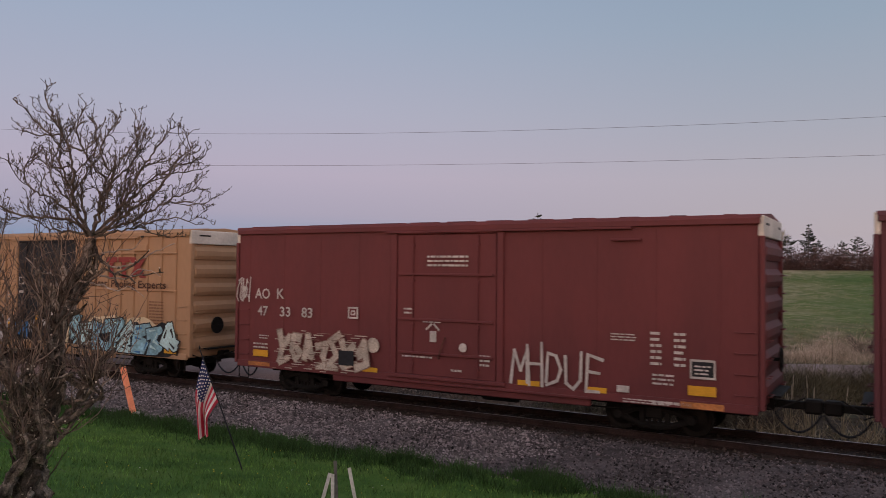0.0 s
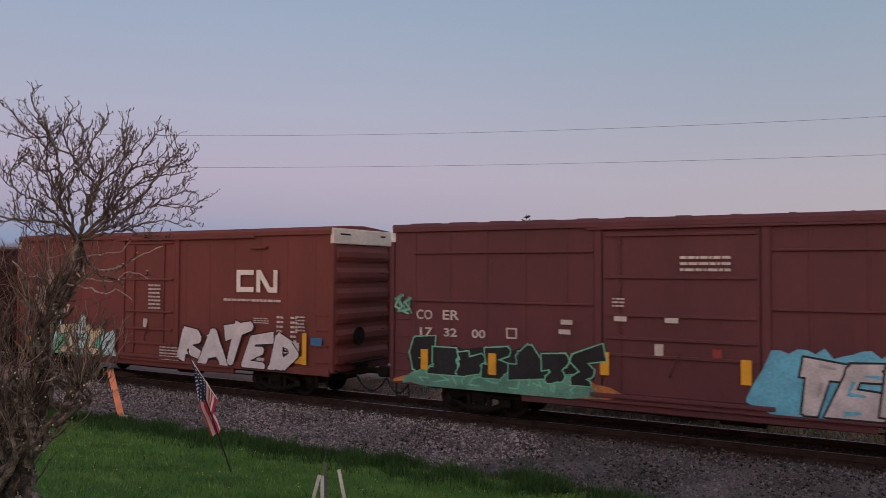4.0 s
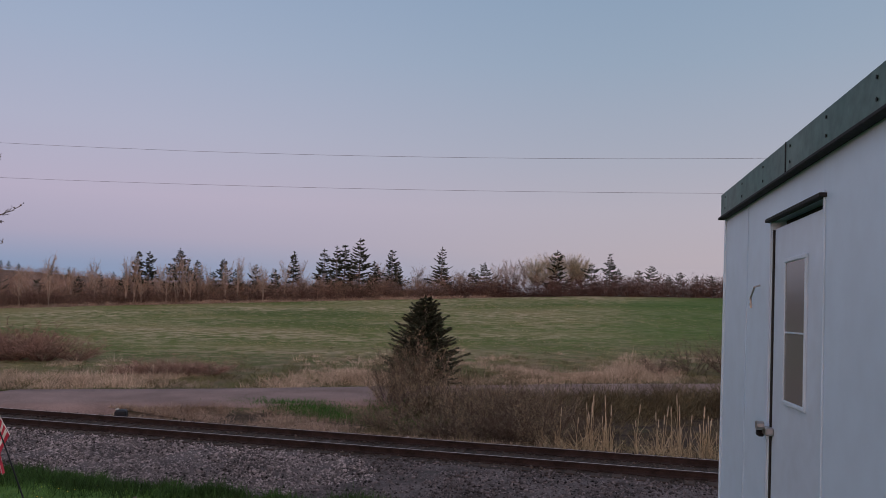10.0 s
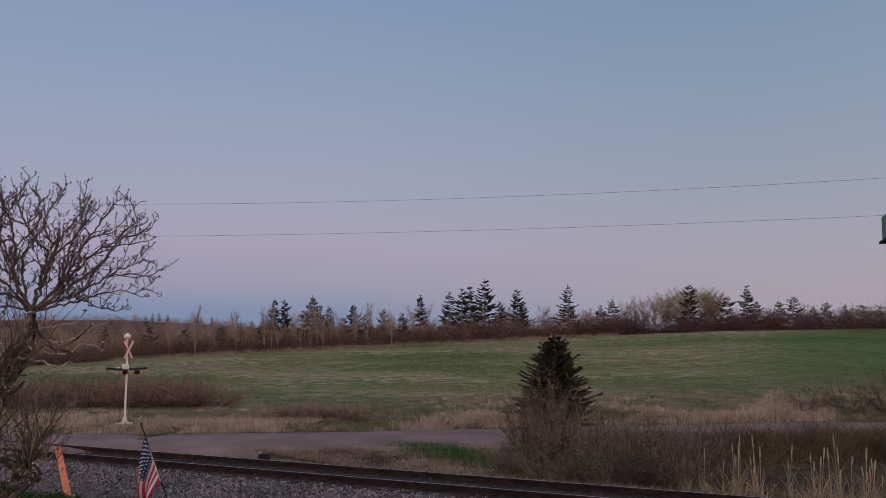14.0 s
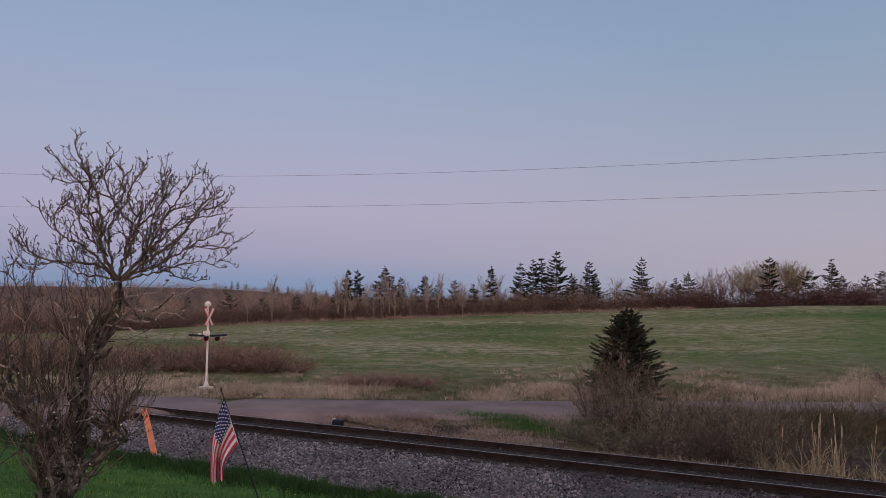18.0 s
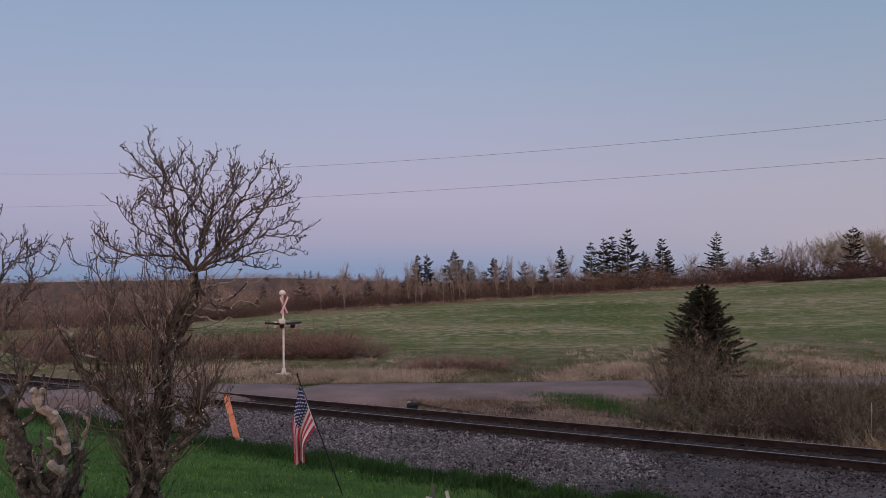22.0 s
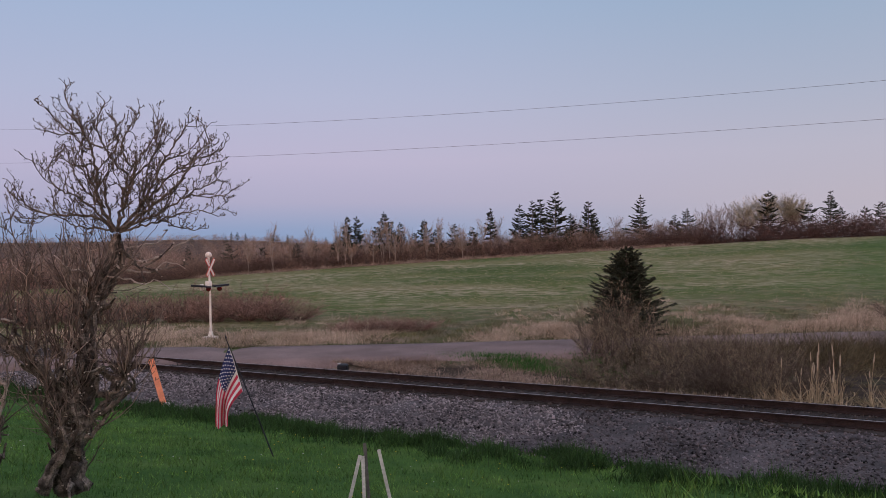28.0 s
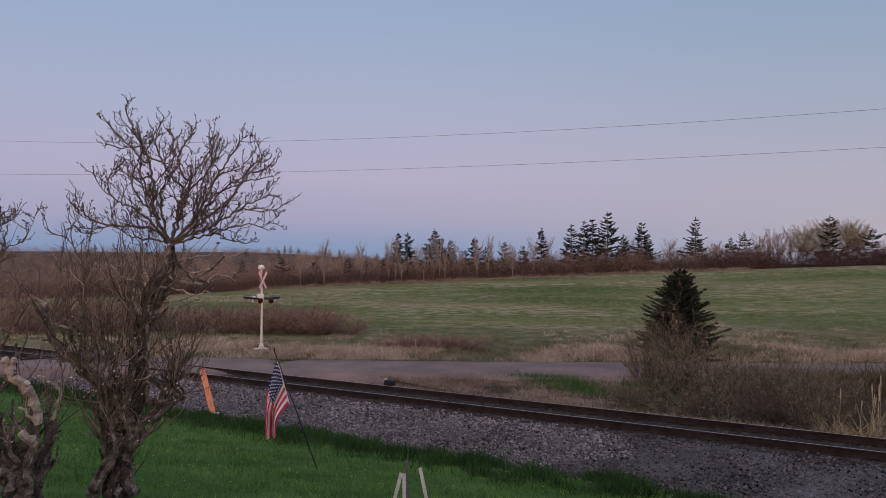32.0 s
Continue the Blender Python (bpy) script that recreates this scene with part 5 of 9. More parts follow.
for x in (0.12, L - 0.12):
    bulk = part("bulkhead", Geo().block(x - 0.06, x + 0.06, -1.42, 1.42, 1.1, 4.76, 0.015), M["beam"], b)
    for y in (-1.42, -0.5, 0.5, 1.42):
        part("bulkhead_post", Geo().block(x - 0.13, x + 0.13, y - 0.07, y + 0.07, 1.1, 4.78, 0.015), M["beam"], bulk)
    for z in (1.5, 2.3, 3.1, 3.9, 4.7):
        part("bulkhead_rib", Geo().block(x - 0.16, x + 0.16, -1.4, 1.4, z - 0.05, z + 0.05, 0.015), M["beam"], bulk)
    plate(b, x - 0.07, 1.4, 0.14, 0.95, M["yellow"], y=-1.5, name="reflector", label="upright yellow reflective strip")
strap_x = [0.79 + k * 1.278 for k in range(17)]
for x in strap_x:
    part("beam_post", Geo().block(x + 0.55, x + 0.65, -0.12, 0.12, 1.1, 4.62, 0.012), M["grime_white"] if x > 5 else M["maroon_dark"], b)
    part("beam_brace", Geo().beam((x + 0.65, 0, 1.2), (x + 1.75, 0, 4.55), 0.06, 0.06), M["maroon_dark"], b)
for y in (-1, 1):
    lo, hi = sorted((y * 0.18, y * 1.46))
    cuts = [0.28, 3.95, 7.6, 11.25, 14.9, 18.5, 22.02]
    for k, (p, q) in enumerate(zip(cuts, cuts[1:])):
        wrapped(b, p, q, lo, hi, 1.2, 2.715, 3.1 + k * y)
        for j in range(4):
            part("dunnage", Geo().block(p + 0.25 + j * 0.95, p + 0.5 + j * 0.95, lo + 0.03, hi - 0.03, 2.70, 2.775, 0.01), M["steel_dark"] if j % 2 else M["grime_white"], b)
        part("dunnage", Geo().block(p + 0.3, q - 0.3, lo + 0.05, hi - 0.05, 1.15, 1.22, 0.01), M["steel_dark"], b)
    for k, (p, q, top) in enumerate(((0.28, 3.25, 4.62), (3.25, 6.3, 4.62), (6.3, 9.9, 4.12), (9.9, 13.5, 4.12), (13.5, 17.1, 4.12), (17.1, 19.6, 4.12), (19.6, 22.02, 4.12))):
        wrapped(b, p, q, lo, hi, 2.76, top, 9.7 + k * y)
    for x in strap_x:
        z1 = 4.63 if x < 6.2 else 4.14
        part("tie_strap", Geo().block(x - 0.008, x + 0.008, *sorted((y * 1.455, y * 1.475)), 1.1, z1, 0.003), M["strap"], b)
        part("corner_protector", Geo().block(x - 0.11, x + 0.11, *sorted((y * 1.40, y * 1.485)), z1 - 0.17, z1 + 0.02, 0.01), M["protector"], b)
        part("winch", Geo().cyl((x - 0.07, y * 1.5, 0.8), (x + 0.07, y * 1.5, 0.8), 0.05, 8), M["steel_dark"], b)
part("bundle_end", Geo().revolve([(0.06, 6.25), (0.24, 6.36), (0.29, 6.5), (0.22, 6.72), (0.05, 6.8)], (0, -1.0, 4.38), "x", 14), M["wrap"], b, "loose bulging white wrap at a stack end", smooth=True)
for x in (2.5, L - 2.5):
    truck(b, x, 10.2)
coupler(b, 0.0, -1)
coupler(b, L, 1)
lettering(b, "UCRY", 3.94, 0.87, 0.15, M["grime_white"], 0.62, y=-1.505)
lettering(b, "873", 5.24, 0.87, 0.15, M["grime_white"], 0.44, y=-1.505)
plate(b, 6.3, 0.84, 0.7, 0.22, M["yellow"], y=-1.504, name="reflector", label="yellow reflective strip")
lettering(b, "815", 6.46, 0.87, 0.15, M["white"], 0.42, y=-1.512)
for words, z in (("LD LMT 224000", 0.955), ("LT WT 62000", 0.86)):
    lettering(b, words, 7.5, z, 0.075, M["grime_white"], 0.8, y=-1.505)
for k, x in enumerate((1.5, 2.5, 11.8, 14.55, 15.6, 20.0)):
    bars(b, x, 0.86, 0.7, 0.18, 2, y=-1.505, seed=70 + k)
for x in (9.2, 12.5, 17.0, 20.8):
    plate(b, x, 0.86, 0.55, 0.16, M["yellow"], y=-1.506, name="reflector", label="yellow reflective strip")
plate(b, 18.0, 0.8, 0.48, 0.26, M["grime_white"], y=-1.506, name="data_panel")
plate(b, 18.04, 0.83, 0.4, 0.2, M["black"], y=-1.512, name="data_panel")
bars(b, 18.1, 0.85, 0.28, 0.15, 2, y=-1.518, seed=80)
plate(b, 3.93, 1.9, 0.12, 0.08, M["red_mark"], y=-1.5, name="label_tag", label="red label")
part("brake_rod", Geo().tube([(3.5, -1.2, 0.62), (L / 2, -1.2, 0.5), (L - 3.5, -1.2, 0.62)], 0.022, 5), M["steel_dark"], b)
for x in (7.0, 15.6):
    part("sill_step", Geo().tube([(x, -1.48, 0.8), (x, -1.48, 0.42), (x + 0.4, -1.48, 0.42), (x + 0.4, -1.48, 0.8)], 0.02, 5), M["steel_dark"], b)
part("underframe_box", Geo().block(10.2, 11.6, -1.1, -0.5, 0.45, 0.85, 0.03), M["steel_dark"], b)
ladder(b, -0.02, 1.3, 4.2, 8, -1.1, 0.42, M["maroon_dark"], along="y")


# ---- plants, stones: tools ----
def fast_mesh(name, co, tris, material):
    me = bpy.data.meshes.new(name)
    co, tris = np.asarray(co, np.float32), np.asarray(tris, np.int32)
    me.vertices.add(len(co))
    me.vertices.foreach_set("co", co.ravel())
    me.loops.add(tris.size)
    me.loops.foreach_set("vertex_index", tris.ravel())
    me.polygons.add(len(tris))
    me.polygons.foreach_set("loop_start", np.arange(0, tris.size, 3, dtype=np.int32))
    me.polygons.foreach_set("loop_total", np.full(len(tris), 3, np.int32))
    me.update(calc_edges=True)
    me.validate()
    me.materials.append(material)
    return me


def blades(p, way, length, width, rng, bend=0.0):
    """Thin pointed leaves or twigs: one triangle each, or two when bent. Returns vertices and triangles."""
    p, way = np.asarray(p, float), np.asarray(way, float)
    n = len(p)
    way = way / np.linalg.norm(way, axis=1, keepdims=True)
    side = np.cross(way, rng.normal(size=(n, 3)))
    side /= np.linalg.norm(side, axis=1, keepdims=True) + 1e-9
    length, width = np.broadcast_to(length, n)[:, None], np.broadcast_to(width, n)[:, None]
    if not bend:
        co = np.stack([p - side * width / 2, p + side * width / 2, p + way * length], 1).reshape(-1, 3)
        return co, np.arange(3 * n).reshape(n, 3)
    lean = rng.normal(size=(n, 3)) * bend
    mid = p + way * length * 0.55 + lean * length * 0.2
    tip = p + way * length + lean * length
    co = np.stack([p - side * width / 2, p + side * width / 2, mid - side * width * 0.4, mid + side * width * 0.4, tip], 1).reshape(-1, 3)
    i = np.arange(n)[:, None] * 5
    tris = np.concatenate([i + [0, 1, 2], i + [1, 3, 2], i + [2, 3, 4]])
    return co, tris


def joined(parts):
    co, tris, n = [], [], 0
    for c, t in parts:
        co.append(c)
        tris.append(np.asarray(t) + n)
        n += len(c)
    return np.concatenate(co), np.concatenate(tris)


def stuff(name, label, category, co, tris, material):
    return thing(name, label, category, kind="stuff", data=fast_mesh(name, co, tris, material))


def heights(xy):
    return np.array([ground_z(x, y) for x, y in xy])


def scatter(rng, n, x0, x1, y0, y1):
    return np.stack([rng.uniform(x0, x1, n), rng.uniform(y0, y1, n)], 1)


LEAF = {
    "lawn": mat("lawn_blades", (0.165, 0.285, 0.068), 0.7, 0, 0.3, 1.1, 5, 0, island=0.6, tint=(0.045, 0.11, 0.024), spec=0.2),
    "edge": mat("dark_edge_grass", (0.04, 0.088, 0.024), 0.75, 0, 0.3, 1.2, 9, 0, island=0.5, spec=0.2),
    "dead": mat("dead_grass", (0.56, 0.455, 0.375), 0.85, 0, 0.25, 0.5, 6, 0, island=0.45, tint=(0.40, 0.32, 0.25), spec=0.15),
    "verge": mat("mixed_verge_grass", (0.19, 0.19, 0.10), 0.85, 0, 0.25, 0.5, 6, 0, island=0.5, tint=(0.10, 0.085, 0.05), spec=0.15),
    "shoot": mat("brown_water_shoots", (0.37, 0.285, 0.235), 0.85, 0, 0.3, 2, 12, 0, island=0.4, tint=(0.15, 0.11, 0.088), spec=0.15),
    "hedge": mat("dark_plum_hedge", (0.115, 0.072, 0.066), 0.9, 0, 0.3, 0.1, 2, 0, island=0.4, tint=(0.075, 0.048, 0.045), spec=0.1),
    "road_edge": mat("dull_green_road_edge_grass", (0.075, 0.10, 0.038), 0.8, 0, 0.25, 0.8, 8, 0, island=0.45, spec=0.15),
    "hay": mat("pale_hay_stubble", (0.30, 0.275, 0.165), 0.85, 0, 0.25, 0.5, 6, 0, island=0.35, spec=0.15),
    "matted": mat("pinkish_tan_matted_grass", (0.40, 0.315, 0.265), 0.85, 0, 0.25, 0.5, 6, 0, island=0.45, tint=(0.22, 0.16, 0.125), spec=0.15),
    "fresh": mat("fresh_green_grass", (0.045, 0.125, 0.026), 0.75, 0, 0.25, 0.8, 8, 0, island=0.4, spec=0.2),
    "near_wood": mat("dull_brown_brush", (0.235, 0.172, 0.14), 0.9, 0, 0.3, 0.06, 2, 0, island=0.45, tint=(0.14, 0.097, 0.083), spec=0.1),
    "reed_head": mat("fluffy_pale_seed_head", (0.40, 0.33, 0.25), 0.9, 0, 0.2, 8, 40, 0.3, spec=0.1),
    "twig": mat("grey_brown_twigs", (0.098, 0.073, 0.062), 0.85, 0, 0.3, 2, 12, 0, island=0.35, spec=0.15),
    "red_twig": mat("red_brown_twigs", (0.33, 0.215, 0.18), 0.85, 0, 0.3, 0.6, 5, 0, island=0.35, spec=0.15),
    "far_twig": mat("purple_brown_woods", (0.38, 0.29, 0.235), 0.9, 0, 0.3, 0.04, 2, 0, island=0.45, tint=(0.25, 0.185, 0.155), spec=0.1),
    "ditch": mat("brown_ditch_grass", (0.19, 0.16, 0.10), 0.85, 0, 0.25, 0.5, 6, 0, island=0.5, tint=(0.085, 0.07, 0.047), spec=0.15),
    "grey_twig": mat("lavender_grey_twigs", (0.32, 0.27, 0.26), 0.9, 0, 0.25, 0.5, 5, 0, island=0.3, spec=0.1),
    "olive": mat("budding_olive_twigs", (0.36, 0.325, 0.235), 0.9, 0, 0.25, 0.5, 5, 0, island=0.35, spec=0.1),
    "needles": mat("dark_spruce_needles", (0.034, 0.041, 0.027), 0.8, 0, 0.3, 1.5, 10, 0, island=0.45, spec=0.2),
    "reed": mat("dry_reed", (0.36, 0.285, 0.19), 0.85, 0, 0.2, 3, 10, 0, island=0.3, spec=0.15),
    "bark": mat("grey_brown_bark", (0.16, 0.129, 0.112), 0.9, 0, 0.35, 6, 40, 0.6, tint=(0.085, 0.068, 0.06)),
    "trunk_bark": mat("dark_furrowed_bark", (0.245, 0.198, 0.168), 0.9, 0, 0.6, 11, 60, 1.0, island=0.55, tint=(0.035, 0.027, 0.024)),
    "pale_bark": mat("pale_birch_bark", (0.27, 0.23, 0.20), 0.85, 0, 0.25, 2, 20, 0.3),
    "twig_dark": mat("dark_brown_stems", (0.105, 0.080, 0.068), 0.85, 0, 0.3, 2, 12, 0, island=0.4, spec=0.15),
    "sucker": mat("purple_brown_suckers", (0.135, 0.099, 0.084), 0.8, 0, 0.3, 2, 12, 0, island=0.5, spec=0.2),
    "twig_tan": mat("olive_taupe_fine_twigs", (0.25, 0.208, 0.15), 0.85, 0, 0.3, 2, 12, 0, island=0.4, obj=0.35, spec=0.15),
    "red_wood": mat("dark_red_brown_stems", (0.18, 0.115, 0.098), 0.85, 0, 0.3, 0.6, 5, 0, island=0.35, spec=0.15),
    "pink_woods": mat("pinkish_brown_woods", (0.30, 0.21, 0.18), 0.9, 0, 0.3, 0.05, 2, 0, island=0.4, spec=0.1),
    "plum_brush": mat("dark_plum_brush", (0.155, 0.108, 0.092), 0.9, 0, 0.3, 0.1, 2, 0, island=0.4, spec=0.1),
    "bud": mat("dark_swelling_buds", (0.12, 0.095, 0.08), 0.85, 0, 0.3, 6, 30, 0, island=0.4, spec=0.15),
    "cut_wood": mat("pale_cut_wood", (0.55, 0.47, 0.40), 0.8, 0, 0.2, 8, 40, 0.1, spec=0.15),
    "bare_wood": mat("bleached_bare_wood", (0.52, 0.44, 0.39), 0.85, 0, 0.3, 9, 50, 0.6, tint=(0.24, 0.185, 0.155)),
}

# ---- ties: those near the camera one by one ----
TIE = Geo().block(-0.115, 0.115, -1.3, 1.3, -0.17, 0.0, 0.012).mesh("tie", M["tie"])
rnd = random.Random(4)
far_ties = Geo()
k = 0
while -110 + k * 0.53 < 30:
    x = -110 + k * 0.53
    k += 1
    if -62 < x < 9:
        tie = new("tie", TIE)
        tie.parent = track
        tie.matrix_basis = pose(x + rnd.uniform(-0.02, 0.02), TRACK_Y + rnd.uniform(-0.05, 0.05), SLOPE * x - 0.168 + rnd.uniform(-0.012, 0.002), rnd.uniform(-0.4, 0.4), 0, rnd.uniform(-1.5, 1.5))
    else:
        far_ties.box(x - 0.115, x + 0.115, TRACK_Y - 1.3, TRACK_Y + 1.3, SLOPE * x - 0.33, SLOPE * x - 0.17)
tagged(part("far_ties", far_ties, M["tie"], track), kind="stuff")
plates = Geo()
for k in range(134):
    x = -110 + round((48 + k * 0.53) / 0.53) * 0.53
    for y in (-GAUGE / 2, GAUGE / 2):
        plates.box(x - 0.09, x + 0.09, TRACK_Y + y - 0.17, TRACK_Y + y + 0.17, SLOPE * x - 0.172, SLOPE * x - 0.152)
tagged(part("tie_plates", plates, M["rail"], track), kind="stuff")
for y in (-1, 1):
    for x in (-52.0, -40.1, -28.2, -16.3, -4.4, 7.5):
        yy = TRACK_Y - GAUGE / 2 * y
        part("joint_bar", Geo().block(x - 0.3, x + 0.3, yy - 0.05, yy + 0.05, SLOPE * x - 0.135, SLOPE * x - 0.045, 0.01), M["rail"], track)

# ---- ballast stones ----
rng = np.random.default_rng(11)


def bed_z(x, y):
    return SLOPE * x + np.interp(y - TRACK_Y, [p[0] for p in prof], [p[1] for p in prof])


xy = np.concatenate([scatter(rng, 52000, -34, 7, 14.75, 18.62), scatter(rng, 6000, -75, -34, 15.2, 18.6), scatter(rng, 3500, -34, 7, 21.6, 23.0),
                     np.stack([rng.uniform(-34, 7, 2500), 14.8 - np.abs(rng.normal(0, 0.25, 2500))], 1)])
size = rng.gamma(5, 0.0048, len(xy)).clip(0.011, 0.07)
low = xy[:, 1] < 14.6
z = bed_z(xy[:, 0], xy[:, 1])
z[low] = heights(xy[low])
base = np.array([(1, 0, 0), (0, 1, 0), (-1, 0, 0), (0, -1, 0), (0, 0, 0.8), (0, 0, -0.8)], float)
co = base[None] * size[:, None, None] * rng.uniform(0.55, 1.35, (len(xy), 6, 1)) + rng.normal(0, 0.18, (len(xy), 6, 3)) * size[:, None, None]
a = rng.uniform(0, math.tau, len(xy))
rot = np.stack([np.stack([np.cos(a), -np.sin(a)], 1), np.stack([np.sin(a), np.cos(a)], 1)], 1)
co[:, :, :2] = np.einsum("nij,nkj->nki", rot, co[:, :, :2])
co += np.stack([xy[:, 0], xy[:, 1], z + size * 0.25], 1)[:, None]
tri = np.array([(0, 1, 4), (1, 2, 4), (2, 3, 4), (3, 0, 4), (1, 0, 5), (2, 1, 5), (3, 2, 5), (0, 3, 5)])
yard = (xy[:, 0] + 2.5 * np.array([noise.noise((a * 0.35, b * 0.5, 21)) for a, b in xy]) > -7.2)
stuff("ballast_stones", "loose grey crushed stones of the track bed", "stones", co[~yard].reshape(-1, 3), (tri[None] + 6 * np.arange((~yard).sum())[:, None, None]).reshape(-1, 3), M["stone"])
stuff("dark_ballast_stones", "darker grey crushed stones of the track bed", "stones", co[yard].reshape(-1, 3), (tri[None] + 6 * np.arange(yard.sum())[:, None, None]).reshape(-1, 3), M["stone_dark"])
# stones between the rails; their dark colour holds some shade from under the train
n = 12000
dark = scatter(rng, n, -36, 8, 18.5, 21.9)
size = rng.gamma(5, 0.0048, n).clip(0.011, 0.06)
co = base[None] * size[:, None, None] * rng.uniform(0.5, 1.4, (n, 6, 1)) + np.stack([dark[:, 0], dark[:, 1], bed_z(dark[:, 0], dark[:, 1]) + 0.022 + size * 0.2], 1)[:, None]
stuff("oily_stones", "dark oily crushed stones between the rails, colour lowered for shade under the train", "stones", co.reshape(-1, 3), (tri[None] + 6 * np.arange(n)[:, None, None]).reshape(-1, 3), mat("oily_shaded_stone", (0.068, 0.053, 0.048), 0.8, 0, 0.2, 4, 40, 0.2, island=0.6))

# ---- lawn, taller towards the ballast, with dandelions ----
xy = np.concatenate([scatter(rng, 80000, -20, 5, 4.6, 14.6), scatter(rng, 15000, -45, -20, 4.6, 15.2)])
z = heights(xy)
up = np.stack([rng.normal(0, 0.45, len(xy)), rng.normal(0, 0.45, len(xy)), np.ones(len(xy))], 1)
h = rng.uniform(0.04, 0.12, len(xy)) * (1 + 0.9 * np.array([noise.noise((x * 0.9, y * 0.9, 7)) + 0.7 * noise.noise((x * 2.6, y * 2.6, 9)) for x, y in xy])).clip(0.35, 2)
stuff("lawn_grass", "short fresh green lawn grass", "grass", *blades(np.c_[xy, z - 0.01], up, h, rng.uniform(0.008, 0.016, len(xy)), rng), LEAF["lawn"])
n = 70000
x = rng.uniform(-34, 6, n)
y = 14.75 - np.abs(rng.normal(0, 0.75, n)) + 0.45 * np.array([noise.noise((v * 0.55, 3, 1)) + 0.6 * noise.noise((v * 1.7, 5, 1)) for v in x])
xy = np.c_[x, y]
clump = np.array([noise.noise((v * 1.1, w * 1.4, 2)) + 0.5 * noise.noise((v * 3, w * 3, 6)) for v, w in xy])
keep = (clump > rng.uniform(-0.35, 0.3, n)) & (y < 15.25)
xy, clump = xy[keep], clump[keep].clip(-0.5, 0.8)
up = np.stack([rng.normal(0, 0.4, len(xy)), rng.normal(0, 0.4, len(xy)), np.ones(len(xy))], 1)
stuff("edge_grass", "darker uncut grass along the ballast", "grass", *blades(np.c_[xy, heights(xy) - 0.01], up, rng.uniform(0.12, 0.27, len(xy)) * (1 + 0.9 * clump), 0.016, rng, 0.25), LEAF["edge"])
for tx, ty, hh in ((-10.4, 14.35, 0.34), (-13.2, 14.5, 0.22), (-15.6, 14.2, 0.2), (-5.5, 14.2, 0.22)):
    m = 260
    p = np.c_[rng.normal(tx, 0.16, m), rng.normal(ty, 0.12, m)]
    up = np.stack([(p[:, 0] - tx) * 2 + rng.normal(0, 0.2, m), (p[:, 1] - ty) * 2 + rng.normal(0, 0.2, m), np.ones(m)], 1)
    thing("grass_tuft", "dark tall grass tuft at the lawn edge", "grass tuft", "grass tufts", "stuff", data=fast_mesh("grass_tuft", *blades(np.c_[p, heights(p)], up, rng.uniform(0.5, 1.0, m) * hh, 0.02, rng, 0.2), LEAF["edge"]))
for colour, count, name in (((0.62, 0.47, 0.04), 110, "dandelions"), ((0.5, 0.5, 0.46), 60, "clover_flowers")):
    p = scatter(rng, count, -14, 2, 5.5, 14.2)
    zz = heights(p) + rng.uniform(0.06, 0.12, count)
    g = Geo()
    for (x, y), w in zip(p, zz):
        r = rng.uniform(0.009, 0.015)
        g.add([(x + r * math.cos(t), y + r * math.sin(t), w) for t in np.arange(6) * math.tau / 6] + [(x, y, w + r * 0.6), (x, y, w - r * 0.5)], [(i, (i + 1) % 6, 6) for i in range(6)] + [((i + 1) % 6, i, 7) for i in range(6)])
    thing(name, "small scattered flowers in the lawn", "flowers", kind="stuff", data=g.mesh(name, mat(name, colour, 0.7, 0, 0.2)))

# ---- rough grass past the track and along the road ----
def tufts(rng, x, y, per, wide, tall):
    """Blades that fan out from many tufts."""
    n = len(x) * per
    big = np.repeat(rng.uniform(0.55, 1.25, len(x)), per)
    dx, dy = rng.normal(0, wide, n) * big, rng.normal(0, wide, n) * big
    p = np.c_[np.repeat(x, per) + dx, np.repeat(y, per) + dy]
    up = np.stack([dx / wide * 0.6 + rng.normal(0.1, 0.6, n), dy / wide * 0.6 + rng.normal(0, 0.6, n), np.ones(n)], 1)
    return np.c_[p, heights(p) - 0.02], up, rng.uniform(0.45, 1.0, n) * big * tall


n = 4200
x = rng.uniform(-62, 16, n)
ry = np.interp(x, [p[0] for p in ROAD], [p[1] for p in ROAD])
y = ry + 3.3 + rng.gamma(2.0, 2.0, n)
clump = np.array([noise.noise((a * 0.22, b * 0.3, 5)) for a, b in zip(x, y)])
keep = clump > rng.uniform(-0.15, 0.18, n) + 0.15 * (x > -13)
p, up, h = tufts(rng, x[keep], y[keep], 50, 0.2, 0.42)
stuff("dead_grass", "tall dead straw-coloured grass tufts on the road bank", "grass", *blades(p, up, h, 0.02, rng, 0.4), LEAF["dead"])
n = 2200
x = rng.uniform(-62, 16, n)
ry = np.interp(x, [p[0] for p in ROAD], [p[1] for p in ROAD])
y = ry + 2.9 + rng.gamma(2.0, 2.4, n)
p, up, h = tufts(rng, x, y, 30, 0.24, 0.32)
stuff("verge_grass", "low mixed green and brown grass on the road bank", "grass", *blades(p, up, h, 0.02, rng, 0.35), LEAF["verge"])
